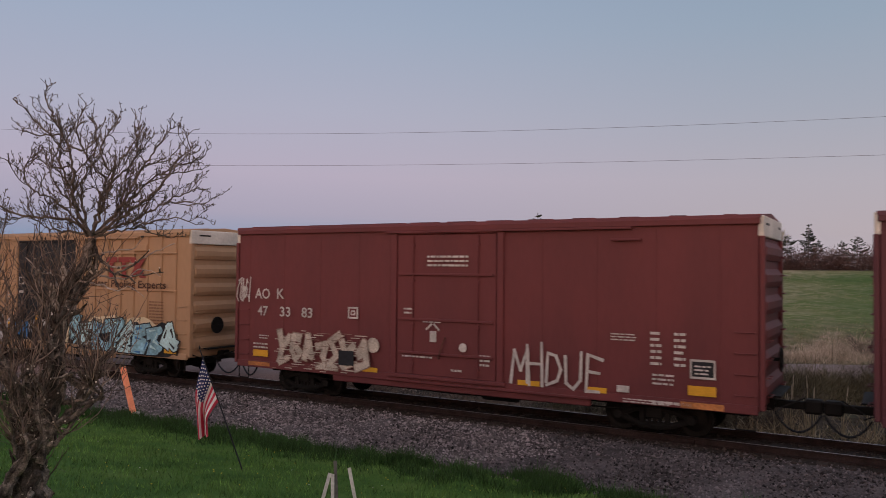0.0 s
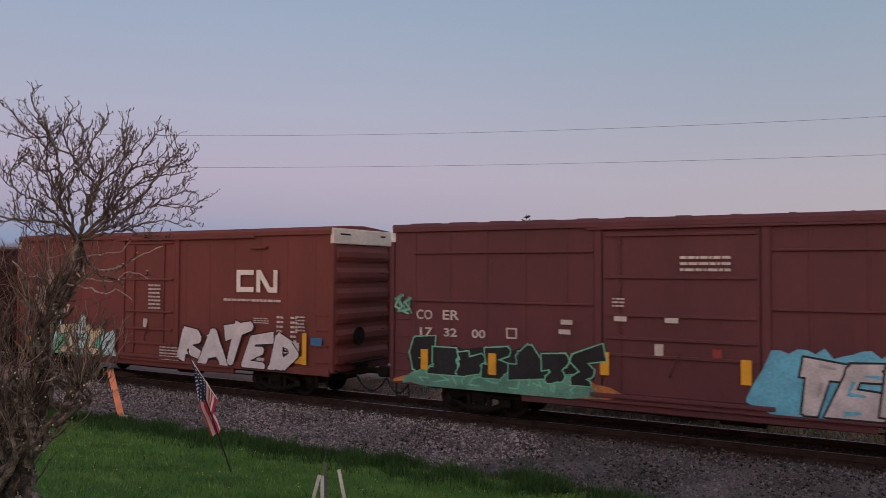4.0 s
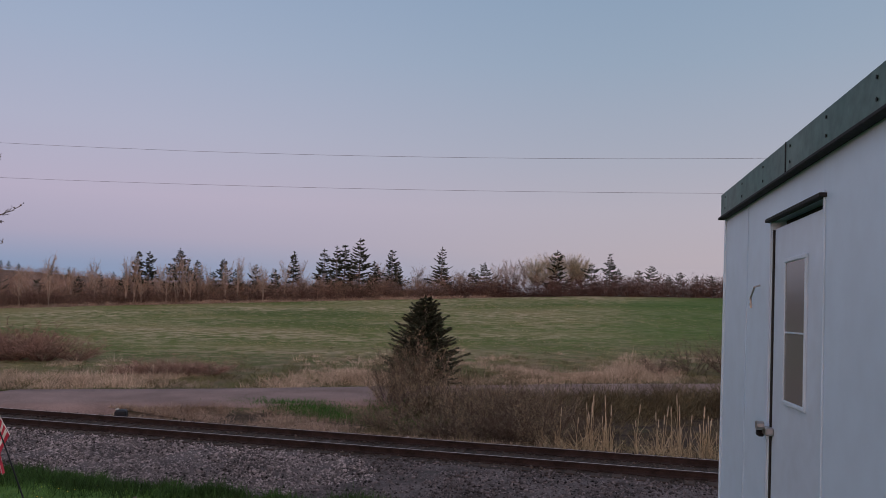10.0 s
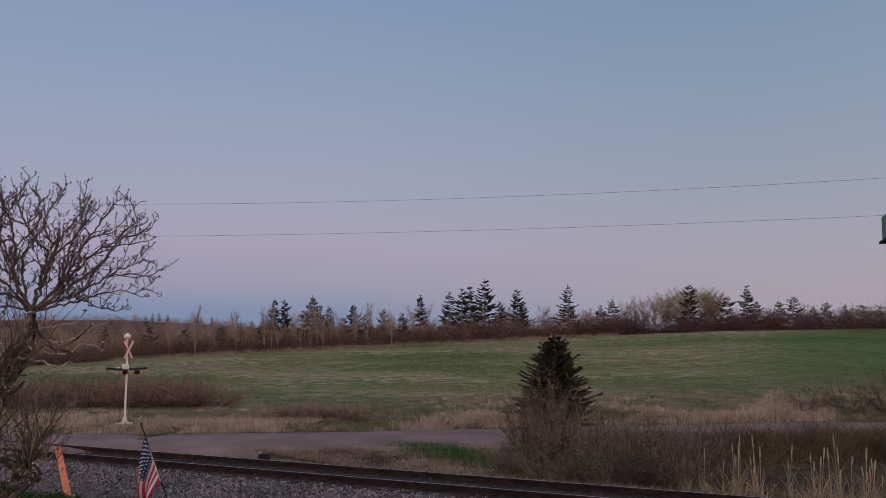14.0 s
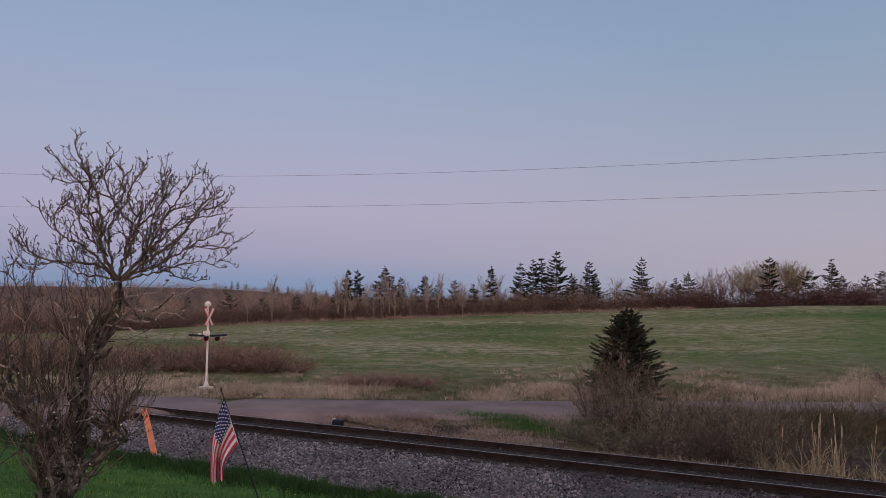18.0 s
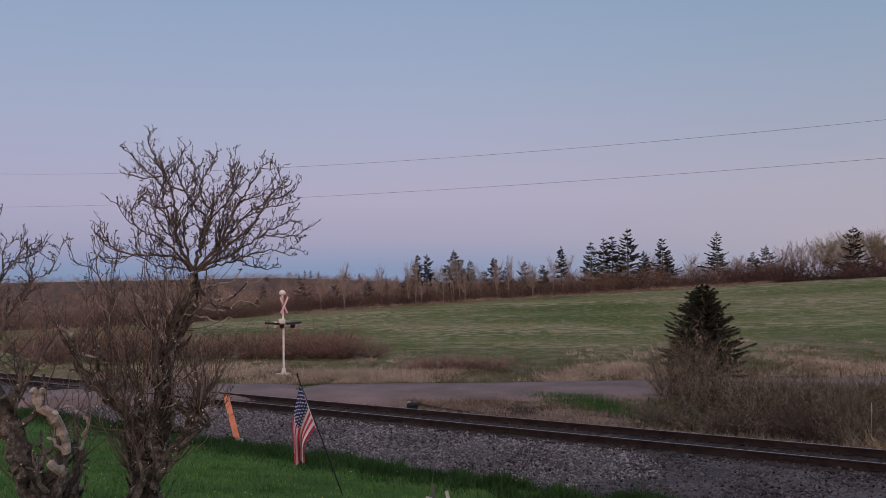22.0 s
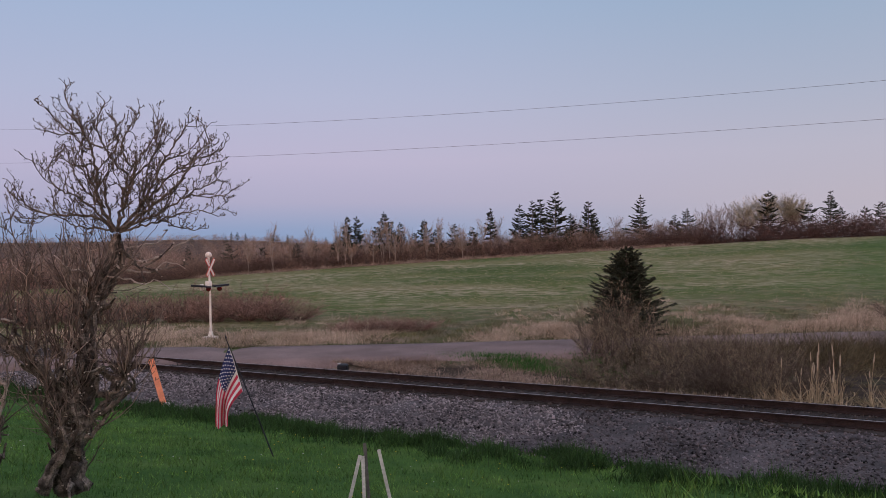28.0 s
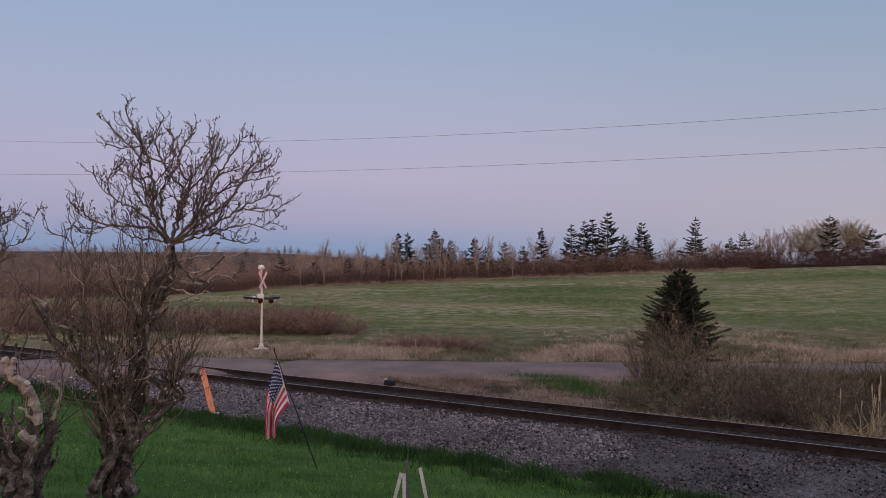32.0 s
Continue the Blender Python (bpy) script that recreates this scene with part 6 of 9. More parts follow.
for left, right, count, blade, name in ((-19.5, -10.5, 1100, "matted", "dry_grass"), (-10.5, 8, 900, "ditch", "ditch_grass")):
    x = rng.uniform(left, right, count)
    ry = np.interp(x, [p[0] for p in ROAD], [p[1] for p in ROAD])
    y = 22.6 + (ry - 3.0 - 22.6) * rng.random(count)
    keep = (ry - 3.0 > 22.8) & (np.array([noise.noise((a * 0.5, b * 0.6, 8)) for a, b in zip(x, y)]) > rng.uniform(-0.6, 0.3, count))
    p, up, h = tufts(rng, x[keep], y[keep], 26, 0.2, 0.18 if left < -11 else 0.3)
    stuff(name, "matted dead grass between track and road" if left < -11 else "dark matted grass in the ditch", "grass", *blades(p, up, h, 0.02, rng, 0.4), LEAF[blade])
# taller growth on the near shoulder of the road
x = rng.uniform(-9.5, 14, 800)
ry = np.interp(x, [p[0] for p in ROAD], [p[1] for p in ROAD])
p, up, h = tufts(rng, x, ry - 3.0 - rng.gamma(2.0, 0.35, 800), 34, 0.24, 1.1)
stuff("shoulder_grass", "tall dull brown grass on the road shoulder", "grass", *blades(p, up, h, 0.02, rng, 0.35), LEAF["ditch"])
# low dry tufts where the ballast meets the ditch
x = rng.uniform(-13, -3.5, 260)
p, up, h = tufts(rng, x, 22.75 + rng.gamma(2.0, 0.22, 260), 20, 0.12, 0.2)
stuff("ballast_edge_grass", "low dry pinkish grass tufts at the ballast's foot", "grass", *blades(p, up, h, 0.016, rng, 0.4), LEAF["matted"])
# pale tussocks over the hay field
n = 22000
r, az = 46 + 62 * rng.random(n) ** 1.3, np.radians(rng.uniform(-6, 66, n))
x, y = -r * np.sin(az), r * np.cos(az)
keep = (y > np.interp(x, [p[0] for p in ROAD], [p[1] for p in ROAD]) + 6) & (np.array([noise.noise((a * 0.12, b * 0.12, 6)) for a, b in zip(x, y)]) > rng.uniform(-0.4, 0.4, n))
p, up, h = tufts(rng, x[keep], y[keep], 7, 0.09, 0.085)
stuff("field_tussocks", "pale dry tussocks scattered over the hay field", "grass", *blades(p, up, h, 0.04, rng, 0.35), LEAF["hay"])
n = 9000
p = np.concatenate([np.c_[rng.normal(-13.2, 1.5, n // 2), rng.normal(26.6, 0.5, n // 2)], np.c_[rng.normal(-9.5, 1.0, n // 2), rng.normal(28.3, 0.6, n // 2)]])
up = np.stack([rng.normal(0, 0.4, n), rng.normal(0, 0.4, n), np.ones(n)], 1)
stuff("fresh_grass", "patches of fresh green grass by the road", "grass", *blades(np.c_[p, heights(p) - 0.01], up, rng.uniform(0.08, 0.2, n), 0.018, rng, 0.2), LEAF["fresh"])
n = 26000
x = rng.uniform(-30, 14, n)
ry = np.interp(x, [p[0] for p in ROAD], [p[1] for p in ROAD])
p = np.c_[x, ry + 2.95 + rng.gamma(1.6, 0.28, n)]
keep = np.array([noise.noise((a * 0.3, b * 0.6, 15)) for a, b in p]) > rng.uniform(-0.5, 0.2, n)
p = p[keep]
up = np.stack([rng.normal(0, 0.45, len(p)), rng.normal(0, 0.45, len(p)), np.ones(len(p))], 1)
stuff("road_edge_grass", "short dark green grass along the far road edge", "grass", *blades(np.c_[p, heights(p) - 0.01], up, rng.uniform(0.08, 0.22, len(p)), 0.02, rng, 0.2), LEAF["road_edge"])
# field: short stubble and tufts
n = 36000
r, az = 44 + 78 * rng.random(n) ** 0.8, np.radians(rng.uniform(-6, 68, n))
xy = np.c_[-r * np.sin(az), r * np.cos(az)]
ry = np.interp(xy[:, 0], [p[0] for p in ROAD], [p[1] for p in ROAD])
xy = xy[xy[:, 1] > ry + 7]
patch = np.array([noise.noise((a * 0.33, b * 0.12, 2)) + 0.5 * noise.noise((a * 0.9, b * 0.3, 4)) for a, b in xy])
xy = xy[patch > rng.uniform(0.0, 0.35, len(xy))]
up = np.stack([rng.normal(0, 0.5, len(xy)), rng.normal(0, 0.5, len(xy)), np.ones(len(xy))], 1)
stuff("field_grass", "short green and straw-coloured hay grass", "grass", *blades(np.c_[xy, heights(xy) - 0.02], up, rng.uniform(0.04, 0.13, len(xy)), 0.04, rng, 0.3), LEAF["hay"])


# ---- shrubs, reeds ----
def turned(way, rng, spread, rise):
    """Ways that leave the given ones at about that angle, rather upward."""
    way = way / np.linalg.norm(way, axis=1, keepdims=True)
    side = np.cross(way, rng.normal(size=way.shape))
    side /= np.linalg.norm(side, axis=1, keepdims=True) + 1e-9
    a = rng.uniform(0.5, 1.3, (len(way), 1)) * spread
    out = way * np.cos(a) + side * np.sin(a)
    out[:, 2] += rise
    return out / np.linalg.norm(out, axis=1, keepdims=True)


def shrub_shape(seed, stems, lean, thick, twigs_per, droop=0.0):
    """A bush one metre tall and wide: arching stems, branches along them, and fine twigs on those."""
    r = np.random.default_rng(seed)
    a = r.uniform(0, math.tau, stems)
    tilt = lean * np.sqrt(r.random(stems))
    root = np.stack([np.cos(a) * 0.12 * r.random(stems), np.sin(a) * 0.12 * r.random(stems), np.full(stems, -0.04)], 1)
    way = np.stack([np.cos(a) * tilt, np.sin(a) * tilt, np.ones(stems)], 1)
    way /= np.linalg.norm(way, axis=1, keepdims=True)
    length = r.uniform(0.5, 1.02, stems) * (1 - 0.18 * tilt)
    bow = r.normal(0, 0.10, (stems, 3)) + np.stack([np.cos(a) * tilt, np.sin(a) * tilt, np.full(stems, -droop)], 1) * 0.2

    def on(q, t):
        return root[q] + way[q] * (length[q] * t)[:, None] + bow[q] * (length[q] * t * t)[:, None]

    wood, fine = [], []
    q = np.arange(stems)
    cuts = np.linspace(0, 1, 5)
    for t0, t1 in zip(cuts, cuts[1:]):
        p0, p1 = on(q, np.full(stems, t0)), on(q, np.full(stems, t1))
        wood.append(blades(p0, p1 - p0, np.linalg.norm(p1 - p0, axis=1) * 1.25, thick * (1.15 - t0) * r.uniform(0.6, 1.6, stems), r))
    n = stems * 7
    q = r.integers(0, stems, n)
    t = r.uniform(0.22, 0.98, n)
    p = on(q, t)
    d = turned(way[q] + bow[q] * 2 * t[:, None], r, 0.65, 0.15)
    blen = length[q] * r.uniform(0.12, 0.38, n) * (1.2 - 0.6 * t)
    wood.append(blades(p, d, blen, thick * 0.42, r, 0.2))
    m = n * twigs_per
    k = r.integers(0, n, m)
    tt = r.uniform(0.15, 1.0, m)
    p2 = p[k] + d[k] * (blen[k] * tt)[:, None]
    d2 = turned(d[k], r, 0.75, 0.05)
    fine.append(blades(p2, d2, blen[k] * r.uniform(0.15, 0.55, m), thick * 0.26, r, 0.25))
    return joined(wood), joined(fine)


def shrub_kind(seed, stems, lean, thick, twigs_per, wood, fine):
    w, f = shrub_shape(seed, stems, lean, thick, twigs_per)
    return fast_mesh("shrub_stems", *w, LEAF[wood]), fast_mesh("shrub_twigs", *f, LEAF[fine])


def shrub(kind, label, group, x, y, height, width, turn_):
    ob = thing("bare_shrub", label, "shrub", group, at=pose(x, y, ground_z(x, y), 0, 0, turn_) @ Matrix.Diagonal((width, width, height, 1)))
    for name, me in zip(("stem_clump", "twig_haze"), kind):
        piece = new(name, me)
        piece.parent = ob
        tagged(piece, kind="stuff")
    return ob


rnd = random.Random(21)
tall = [shrub_kind(s, q, 0.72, 0.011, 7, "twig_dark", "twig_tan") for s, q in ((1, 36), (2, 44), (3, 30))]
low = [shrub_kind(s, q, 1.0, 0.013, 7, "twig_dark", f) for s, q, f in ((11, 40, "twig"), (12, 46, "twig_tan"), (13, 34, "twig_tan"))]
BIG = [(-11.5, 29.6, 1.7, 2.0), (-10.8, 29.9, 2.6, 2.4), (-10.4, 28.7, 2.9, 2.5), (-9.7, 29.6, 3.3, 2.6), (-9.1, 28.3, 2.7, 2.4), (-8.6, 29.2, 3.1, 2.5), (-7.9, 28.2, 2.4, 2.3), (-7.5, 29.5, 2.3, 2.3), (-9.9, 27.6, 2.0, 2.1), (-11.0, 28.5, 2.0, 2.0), (-6.6, 28.9, 2.0, 2.2), (-5.6, 28.6, 1.9, 2.2), (-4.6, 28.9, 1.7, 2.1), (-6.5, 27.6, 2.5, 2.4), (-5.6, 27.3, 2.2, 2.3), (-7.2, 26.8, 2.3, 2.4), (-4.7, 27.0, 1.9, 2.2)]
for x, y, h, w in BIG:
    shrub(rnd.choice(tall), "tall leafless taupe shrub in the ditch by the track", "shrubs by the track", x, y, h, w, rnd.uniform(0, 360))
for k in range(30):
    x, y = rnd.uniform(-8.2, -2.9), rnd.uniform(24.6, 28.4)
    h = rnd.uniform(1.1, 1.9) * (1 - 0.35 * smooth(-4.4, -2.6, x)) + 0.45 * smooth(25.5, 28, y)
    shrub(rnd.choice(low if k % 3 else tall), "low leafless dark brown shrub in the ditch by the track", "shrubs by the track", x, y, h, rnd.uniform(1.4, 2.3), rnd.uniform(0, 360))
for k in range(16):
    x, y = rnd.uniform(-11.2, -7.0), rnd.uniform(24.8, 27.8)
    shrub(rnd.choice(low), "small leafless brown shrub at the foot of the ditch", "shrubs by the track", x, y, rnd.uniform(0.5, 1.0), rnd.uniform(1.0, 1.7), rnd.uniform(0, 360))
for x, y, h, w in ((0.6, 45.8, 2.6, 3.0), (2.6, 46.5, 3.0, 3.4), (4.8, 47.5, 3.2, 3.6), (-1.2, 44.6, 1.5, 2.2)):
    shrub(rnd.choice(low), "leafless dark bush past the road", "bushes past the road", x, y, h, w, rnd.uniform(0, 360))
red = [shrub_kind(s, q, 1.25, 0.016, 7, "red_wood", "red_twig") for s, q in ((5, 80), (6, 95))]
for x, y, h, w in ((-38, 33.6, 2.0, 3.6), (-36.2, 34.6, 2.2, 3.8), (-34.5, 35.2, 1.9, 3.4), (-40.5, 33.0, 2.1, 3.8), (-43, 32, 2.2, 3.8), (-32.8, 35.9, 1.3, 2.6), (-46, 31.5, 2.4, 4.0), (-49, 31, 2.5, 4.0), (-37.2, 36.4, 2.0, 3.6), (-39.6, 35.4, 2.0, 3.6), (-42, 34.4, 2.2, 3.8),
                   (-25.4, 31.2, 0.95, 2.0), (-24.4, 31.9, 1.1, 2.2), (-23.3, 32.5, 1.1, 2.2), (-22.2, 33.3, 0.95, 2.0), (-52, 29, 2.6, 4.2), (-47, 27.5, 2.0, 3.6), (-51, 25, 2.1, 3.6), (-55, 27, 2.8, 4.4), (-57, 31, 3.0, 4.6), (-61, 28, 3.0, 4.6), (-53, 33, 2.6, 4.2)):
    h *= 1.25 if x < -32 else 1.1
    shrub(rnd.choice(red), "reddish-brown leafless bush on the road bank", "bushes past the road", x, y, h, w, rnd.uniform(0, 360))
reed = thing("reed", "dry straw-coloured cattail reed in the ditch", "reed", "cattail reeds", at=pose(-3.6, 24.6, ground_z(-3.6, 24.6)))
part("stalk", Geo().tube([(0, 0, -0.05), (0.01, 0, 0.6), (0.03, 0.01, 1.25)], [0.011, 0.009, 0.007], 5), LEAF["reed"], reed)
part("seed_head", Geo().tube([(0.028, 0.01, 1.16), (0.031, 0.01, 1.2), (0.036, 0.012, 1.4), (0.038, 0.012, 1.46)], [0.008, 0.019, 0.016, 0.005], 6), LEAF["reed_head"], reed)
for side in (0, 2.2, 4.0):
    part("leaf", Geo().tube([(0, 0, 0), (0.1 * math.cos(side), 0.1 * math.sin(side), 0.55), (0.3 * math.cos(side), 0.3 * math.sin(side), 0.85 + 0.1 * math.sin(side))], [0.014, 0.011, 0.002], 3), LEAF["reed"], reed)
for k in range(44):
    x, y = rnd.uniform(-3.4, 3.0), rnd.uniform(23.6, 26.5)
    copy_thing(reed, pose(x, y, ground_z(x, y), rnd.uniform(-8, 8), rnd.uniform(-8, 8), rnd.uniform(0, 360)) @ Matrix.Diagonal((1, 1, rnd.uniform(0.7, 1.35), 1)))
n = 2600
p = np.c_[rng.uniform(-3.9, 3.0, n), 22.7 + rng.gamma(2.0, 0.5, n)]
keep = np.array([noise.noise((a * 0.9, b * 0.9, 4)) for a, b in p]) > rng.uniform(-0.5, 0.3, n)
p = p[keep]
up = np.stack([rng.normal(0, 0.95, len(p)), rng.normal(0, 0.95, len(p)), np.ones(len(p))], 1)
stuff("dead_reeds", "matted pale dead reeds by the ballast", "reeds", *blades(np.c_[p, heights(p)], up, rng.uniform(0.2, 0.7, len(p)), 0.02, rng, 0.5), LEAF["reed"])


# ---- trees ----
def spruce(label, x, y, height, radius, seed, tiers=15, group="", bare=0.03, gaps=0.0, ragged=0.25, fine=False):
    """A conifer: tapered trunk, tiers of boughs that droop and lift at the tip, each bough set with sprays of needles."""
    r = np.random.default_rng(seed)
    tree = thing("spruce_tree", label, "spruce tree", group, at=pose(x, y, ground_z(x, y) - 0.05))
    part("trunk", Geo().tube([(0, 0, 0), (0, 0, height * 0.5), (0.02, 0, height * 0.99)], [height * 0.018, height * 0.011, 0.012], 6), LEAF["bark"], tree)
    scale = height / (4.3 if fine else 7.0)
    pos, way, size = [], [], []
    limbs = Geo()
    for k in range(tiers):
        t = bare + (0.97 - bare) * ((k + 0.5) / tiers) ** 0.92
        girth = radius * min(1.0, (1.02 - t) ** 0.85 * (1.32 if fine else 1.2)) * min(1.0, 0.7 + 2.2 * (t - bare)) * r.uniform(1 - ragged, 1 + ragged * 0.5)
        count = max(5, int((15 if fine else 11) * (1.1 - 0.5 * t)))
        start = r.uniform(0, math.tau)
        for b in range(count):
            if r.random() < gaps:
                continue
            aa = start + b * math.tau / count + r.uniform(-0.3, 0.3)
            sp = girth * r.uniform(0.62, 1.15) + 0.06 * scale
            out_way, flat = np.array([math.cos(aa), math.sin(aa), 0]), np.array([-math.sin(aa), math.cos(aa), 0])
            root = np.array([0, 0, height * (t + r.uniform(-0.5, 0.5) * 1.1 / tiers)])
            lift = sp * (0.5 * t - 0.04 + r.uniform(-0.16, 0.2))
            n = max(10, int(sp / (0.014 if fine else 0.024) / scale))
            s = 0.1 + 0.9 * r.random(n) ** 0.75
            curve = np.array([0, 0, 1.0]) * (lift * s - 0.3 * sp * s * (1 - s))[:, None]
            wide = (1.15 - s) * sp * 0.34
            lat = r.uniform(-1, 1, n)
            pos.append(root + out_way * (sp * s)[:, None] + curve + flat * (lat * wide)[:, None])
            way.append(out_way * 0.8 + flat * (np.sign(lat) * r.uniform(0.1, 0.9, n) * (1.15 - s))[:, None] + r.normal(0, 0.22, (n, 3)) + np.array([0, 0, 1.0]) * (0.25 * t - 0.16))
            size.append(scale * r.uniform(0.12, 0.28, n) * (1 if fine else 1.35) * (1.1 - 0.4 * s))
            limbs.tube([root, root + out_way * sp * 0.5 + [0, 0, lift * 0.5 - 0.07 * sp], root + out_way * sp + [0, 0, lift]], [0.018 * scale, 0.012 * scale, 0.004], 3, caps=False)
    n = 14
    pos.append(np.c_[r.normal(0, 0.03, (n, 2)) * scale, height * r.uniform(0.93, 1.0, n)])
    way.append(np.c_[r.normal(0, 0.35, (n, 2)), np.ones(n)])
    size.append(np.full(n, 0.2 * scale))
    pos, way, size = np.concatenate(pos), np.concatenate(way), np.concatenate(size)
    crown = new("crown", fast_mesh("crown", *blades(pos, way, size, size * (0.36 if fine else 0.5), r), LEAF["needles"]))
    crown.parent = tree
    tagged(part("bough_frame", limbs, LEAF["bark"], tree), kind="stuff")
    return tree


spruce("young dark green spruce beside the road, bushy to the ground", -12.2, 36.5, 4.25, 2.0, 3, 26, bare=0.02, ragged=0.2, fine=True)
SPRUCES = [(38.9, 7.9, 1.3), (38.2, 7.9, 1.3), (36.2, 8.5, 1.6), (35.6, 6.8, 1.2), (35.0, 6.6, 1.1), (33.2, 6.7, 1.5), (28.3, 7.8, 1.2), (26.1, 8.3, 1.9), (25.2, 8.6, 1.5), (24.6, 8.9, 1.6),
           (23.5, 9.7, 2.5), (21.1, 7.9, 1.7), (15.1, 4.9, 1.6), (14.2, 5.7, 1.8), (8.9, 7.5, 1.9), (6.4, 5.2, 2.2), (5.1, 6.8, 1.2), (4.5, 4.6, 1.4), (3.1, 4.4, 1.3), (2.2, 5.0, 1.8),
           (1.0, 3.4, 1.2), (0.2, 3.9, 1.6), (-0.9, 3.5, 1.4), (-1.9, 3.5, 1.4), (-2.9, 3.2, 1.3), (42.6, 4.2, 1.3), (47.4, 4.6, 1.5), (31.0, 5.8, 1.5), (29.6, 5.0, 1.6), (33.9, 4.8, 1.7), (20.7, 5.6, 1.6), (22.4, 6.2, 1.4), (-4.2, 3.4, 1.5), (-6.0, 3.8, 1.6),
           (36.8, 6.0, 1.5), (32.4, 5.0, 1.5), (39.8, 4.6, 1.3), (45.0, 3.8, 1.4)]
for k, (az, h, w) in enumerate(SPRUCES):
    r = 127 + (k * 7 % 5)
    x, y = -r * math.sin(math.radians(az)), r * math.cos(math.radians(az))
    open_crown = az in (38.9, 38.2, 36.2, 35.6, 35.0, 33.2, 28.3)
    spruce("dark spruce in the far tree line" if not open_crown else "thin-crowned spruce with a bare lower trunk", x, y, h * 1.02, w * (1.45 if open_crown else 1.55), 100 + k, 13 if h > 6 else 10, "far spruces", 0.38 if open_crown else 0.06, 0.3 if open_crown else 0.12, 0.5)
spruce("sparse lacy spruce in the far tree line", -127 * math.sin(math.radians(17.4)), 127 * math.cos(math.radians(17.4)), 8.3, 2.6, 190, 13, "far spruces", 0.15, 0.3, 0.35)


def bare_tree(label, x, y, height, width, seed, bark, twigs, group, name="bare_tree", count=420, trunk_girth=1.0):
    """A leafless tree seen from afar: forked pale trunk and a haze of twigs."""
    r = np.random.default_rng(seed)
    tree = thing(name, label, "tree", group, at=pose(x, y, ground_z(x, y) - 0.05))
    g = Geo()
    for _ in range(int(r.integers(1, 4))):
        lean = r.normal(0, 0.08, 2)
        kink = r.normal(0, 0.02, 2) * height
        g.tube([(0, 0, 0), (lean[0] * height * 0.4 + kink[0], lean[1] * height * 0.4, height * 0.45), (lean[0] * height, lean[1] * height + kink[1], height * 0.9)], [height * 0.010 * trunk_girth, height * 0.007 * trunk_girth, 0.012], 5)
    part("trunk", g, bark, tree)
    n = 12 + count // 45
    root = np.stack([r.normal(0, 0.02 * height, n), r.normal(0, 0.02 * height, n), r.uniform(0.22, 0.72, n) * height], 1)
    a = r.uniform(0, math.tau, n)
    reach = width * 0.5 * r.uniform(0.55, 1.0, n)
    tip = root + np.stack([np.cos(a) * reach, np.sin(a) * reach, np.minimum(r.uniform(0.16, 0.42, n) * height, height * 0.98 - root[:, 2])], 1)
    g2 = Geo()
    for q0, q1 in zip(root, tip):
        g2.tube([q0, q0 * 0.5 + q1 * 0.5 - [0, 0, 0.04 * height], q1], [0.03, 0.02, 0.010], 3, caps=False)
    tagged(part("limb_frame", g2, bark, tree), kind="stuff")
    k = r.integers(0, n, count)
    t = r.uniform(0.25, 1.0, count)[:, None]
    p = root[k] * (1 - t) + tip[k] * t - np.array([0, 0, 0.16 * height]) * t * (1 - t)
    d = (tip[k] - root[k]) / np.linalg.norm(tip[k] - root[k], axis=1, keepdims=True) + r.normal(0, 0.7, (count, 3)) + [0, 0, 0.3]
    crown = new("crown", fast_mesh("crown", *blades(p, d, r.uniform(0.04, 0.12, count) * height, 0.026, r, 0.4), twigs))
    crown.parent = tree
    return tree


for k, az in enumerate((38.6, 37.4, 36.3, 35.8, 35.4, 34.8, 33.0, 39.6, 30.4, 43.0, 41.6, 39.1, 37.0, 34.2, 32.2, 44.3, 46.0, 28.9)):
    r = 121.0 + (k * 3 % 4)
    bare_tree("leafless birch with a pale trunk", -r * math.sin(math.radians(az)), r * math.cos(math.radians(az)), 5.6 + (k * 5 % 4) * 0.6, 2.2, 300 + k, LEAF["pale_bark"], LEAF["far_twig"], "far birches", trunk_girth=1.0)
for k, (az, h, w) in enumerate(((10.4, 6.6, 5.0), (9.3, 7.2, 5.5), (7.9, 7.1, 5.0), (7.2, 6.2, 4.0))):
    bare_tree("round-crowned tree with pale olive buds", -131 * math.sin(math.radians(az)), 131 * math.cos(math.radians(az)), h, w, 340 + k, LEAF["pale_bark"], LEAF["olive"], "budding trees", count=3800)
greys = [(13.2, 5.6), (12.6, 6.3), (12.0, 6.0), (11.3, 6.4), (22.0, 6.0), (19.2, 5.4), (16.0, 4.6), (24.0, 6.4), (27.8, 6.4), (30.9, 6.0)]
greys += [(17.0 + 1.15 * k + 0.6 * math.sin(k * 2.4), 3.6 + 0.9 * math.sin(k * 1.7) + 0.5 * math.sin(k * 5.1)) for k in range(26)]
for k, (az, h) in enumerate(greys):
    bare_tree("grey leafless tree in the far hedge", -130 * math.sin(math.radians(az)), 130 * math.cos(math.radians(az)), h, 2.6, 360 + k, LEAF["pale_bark"] if k % 3 == 0 else LEAF["grey_twig"], LEAF["grey_twig"], "far bare trees", count=800)


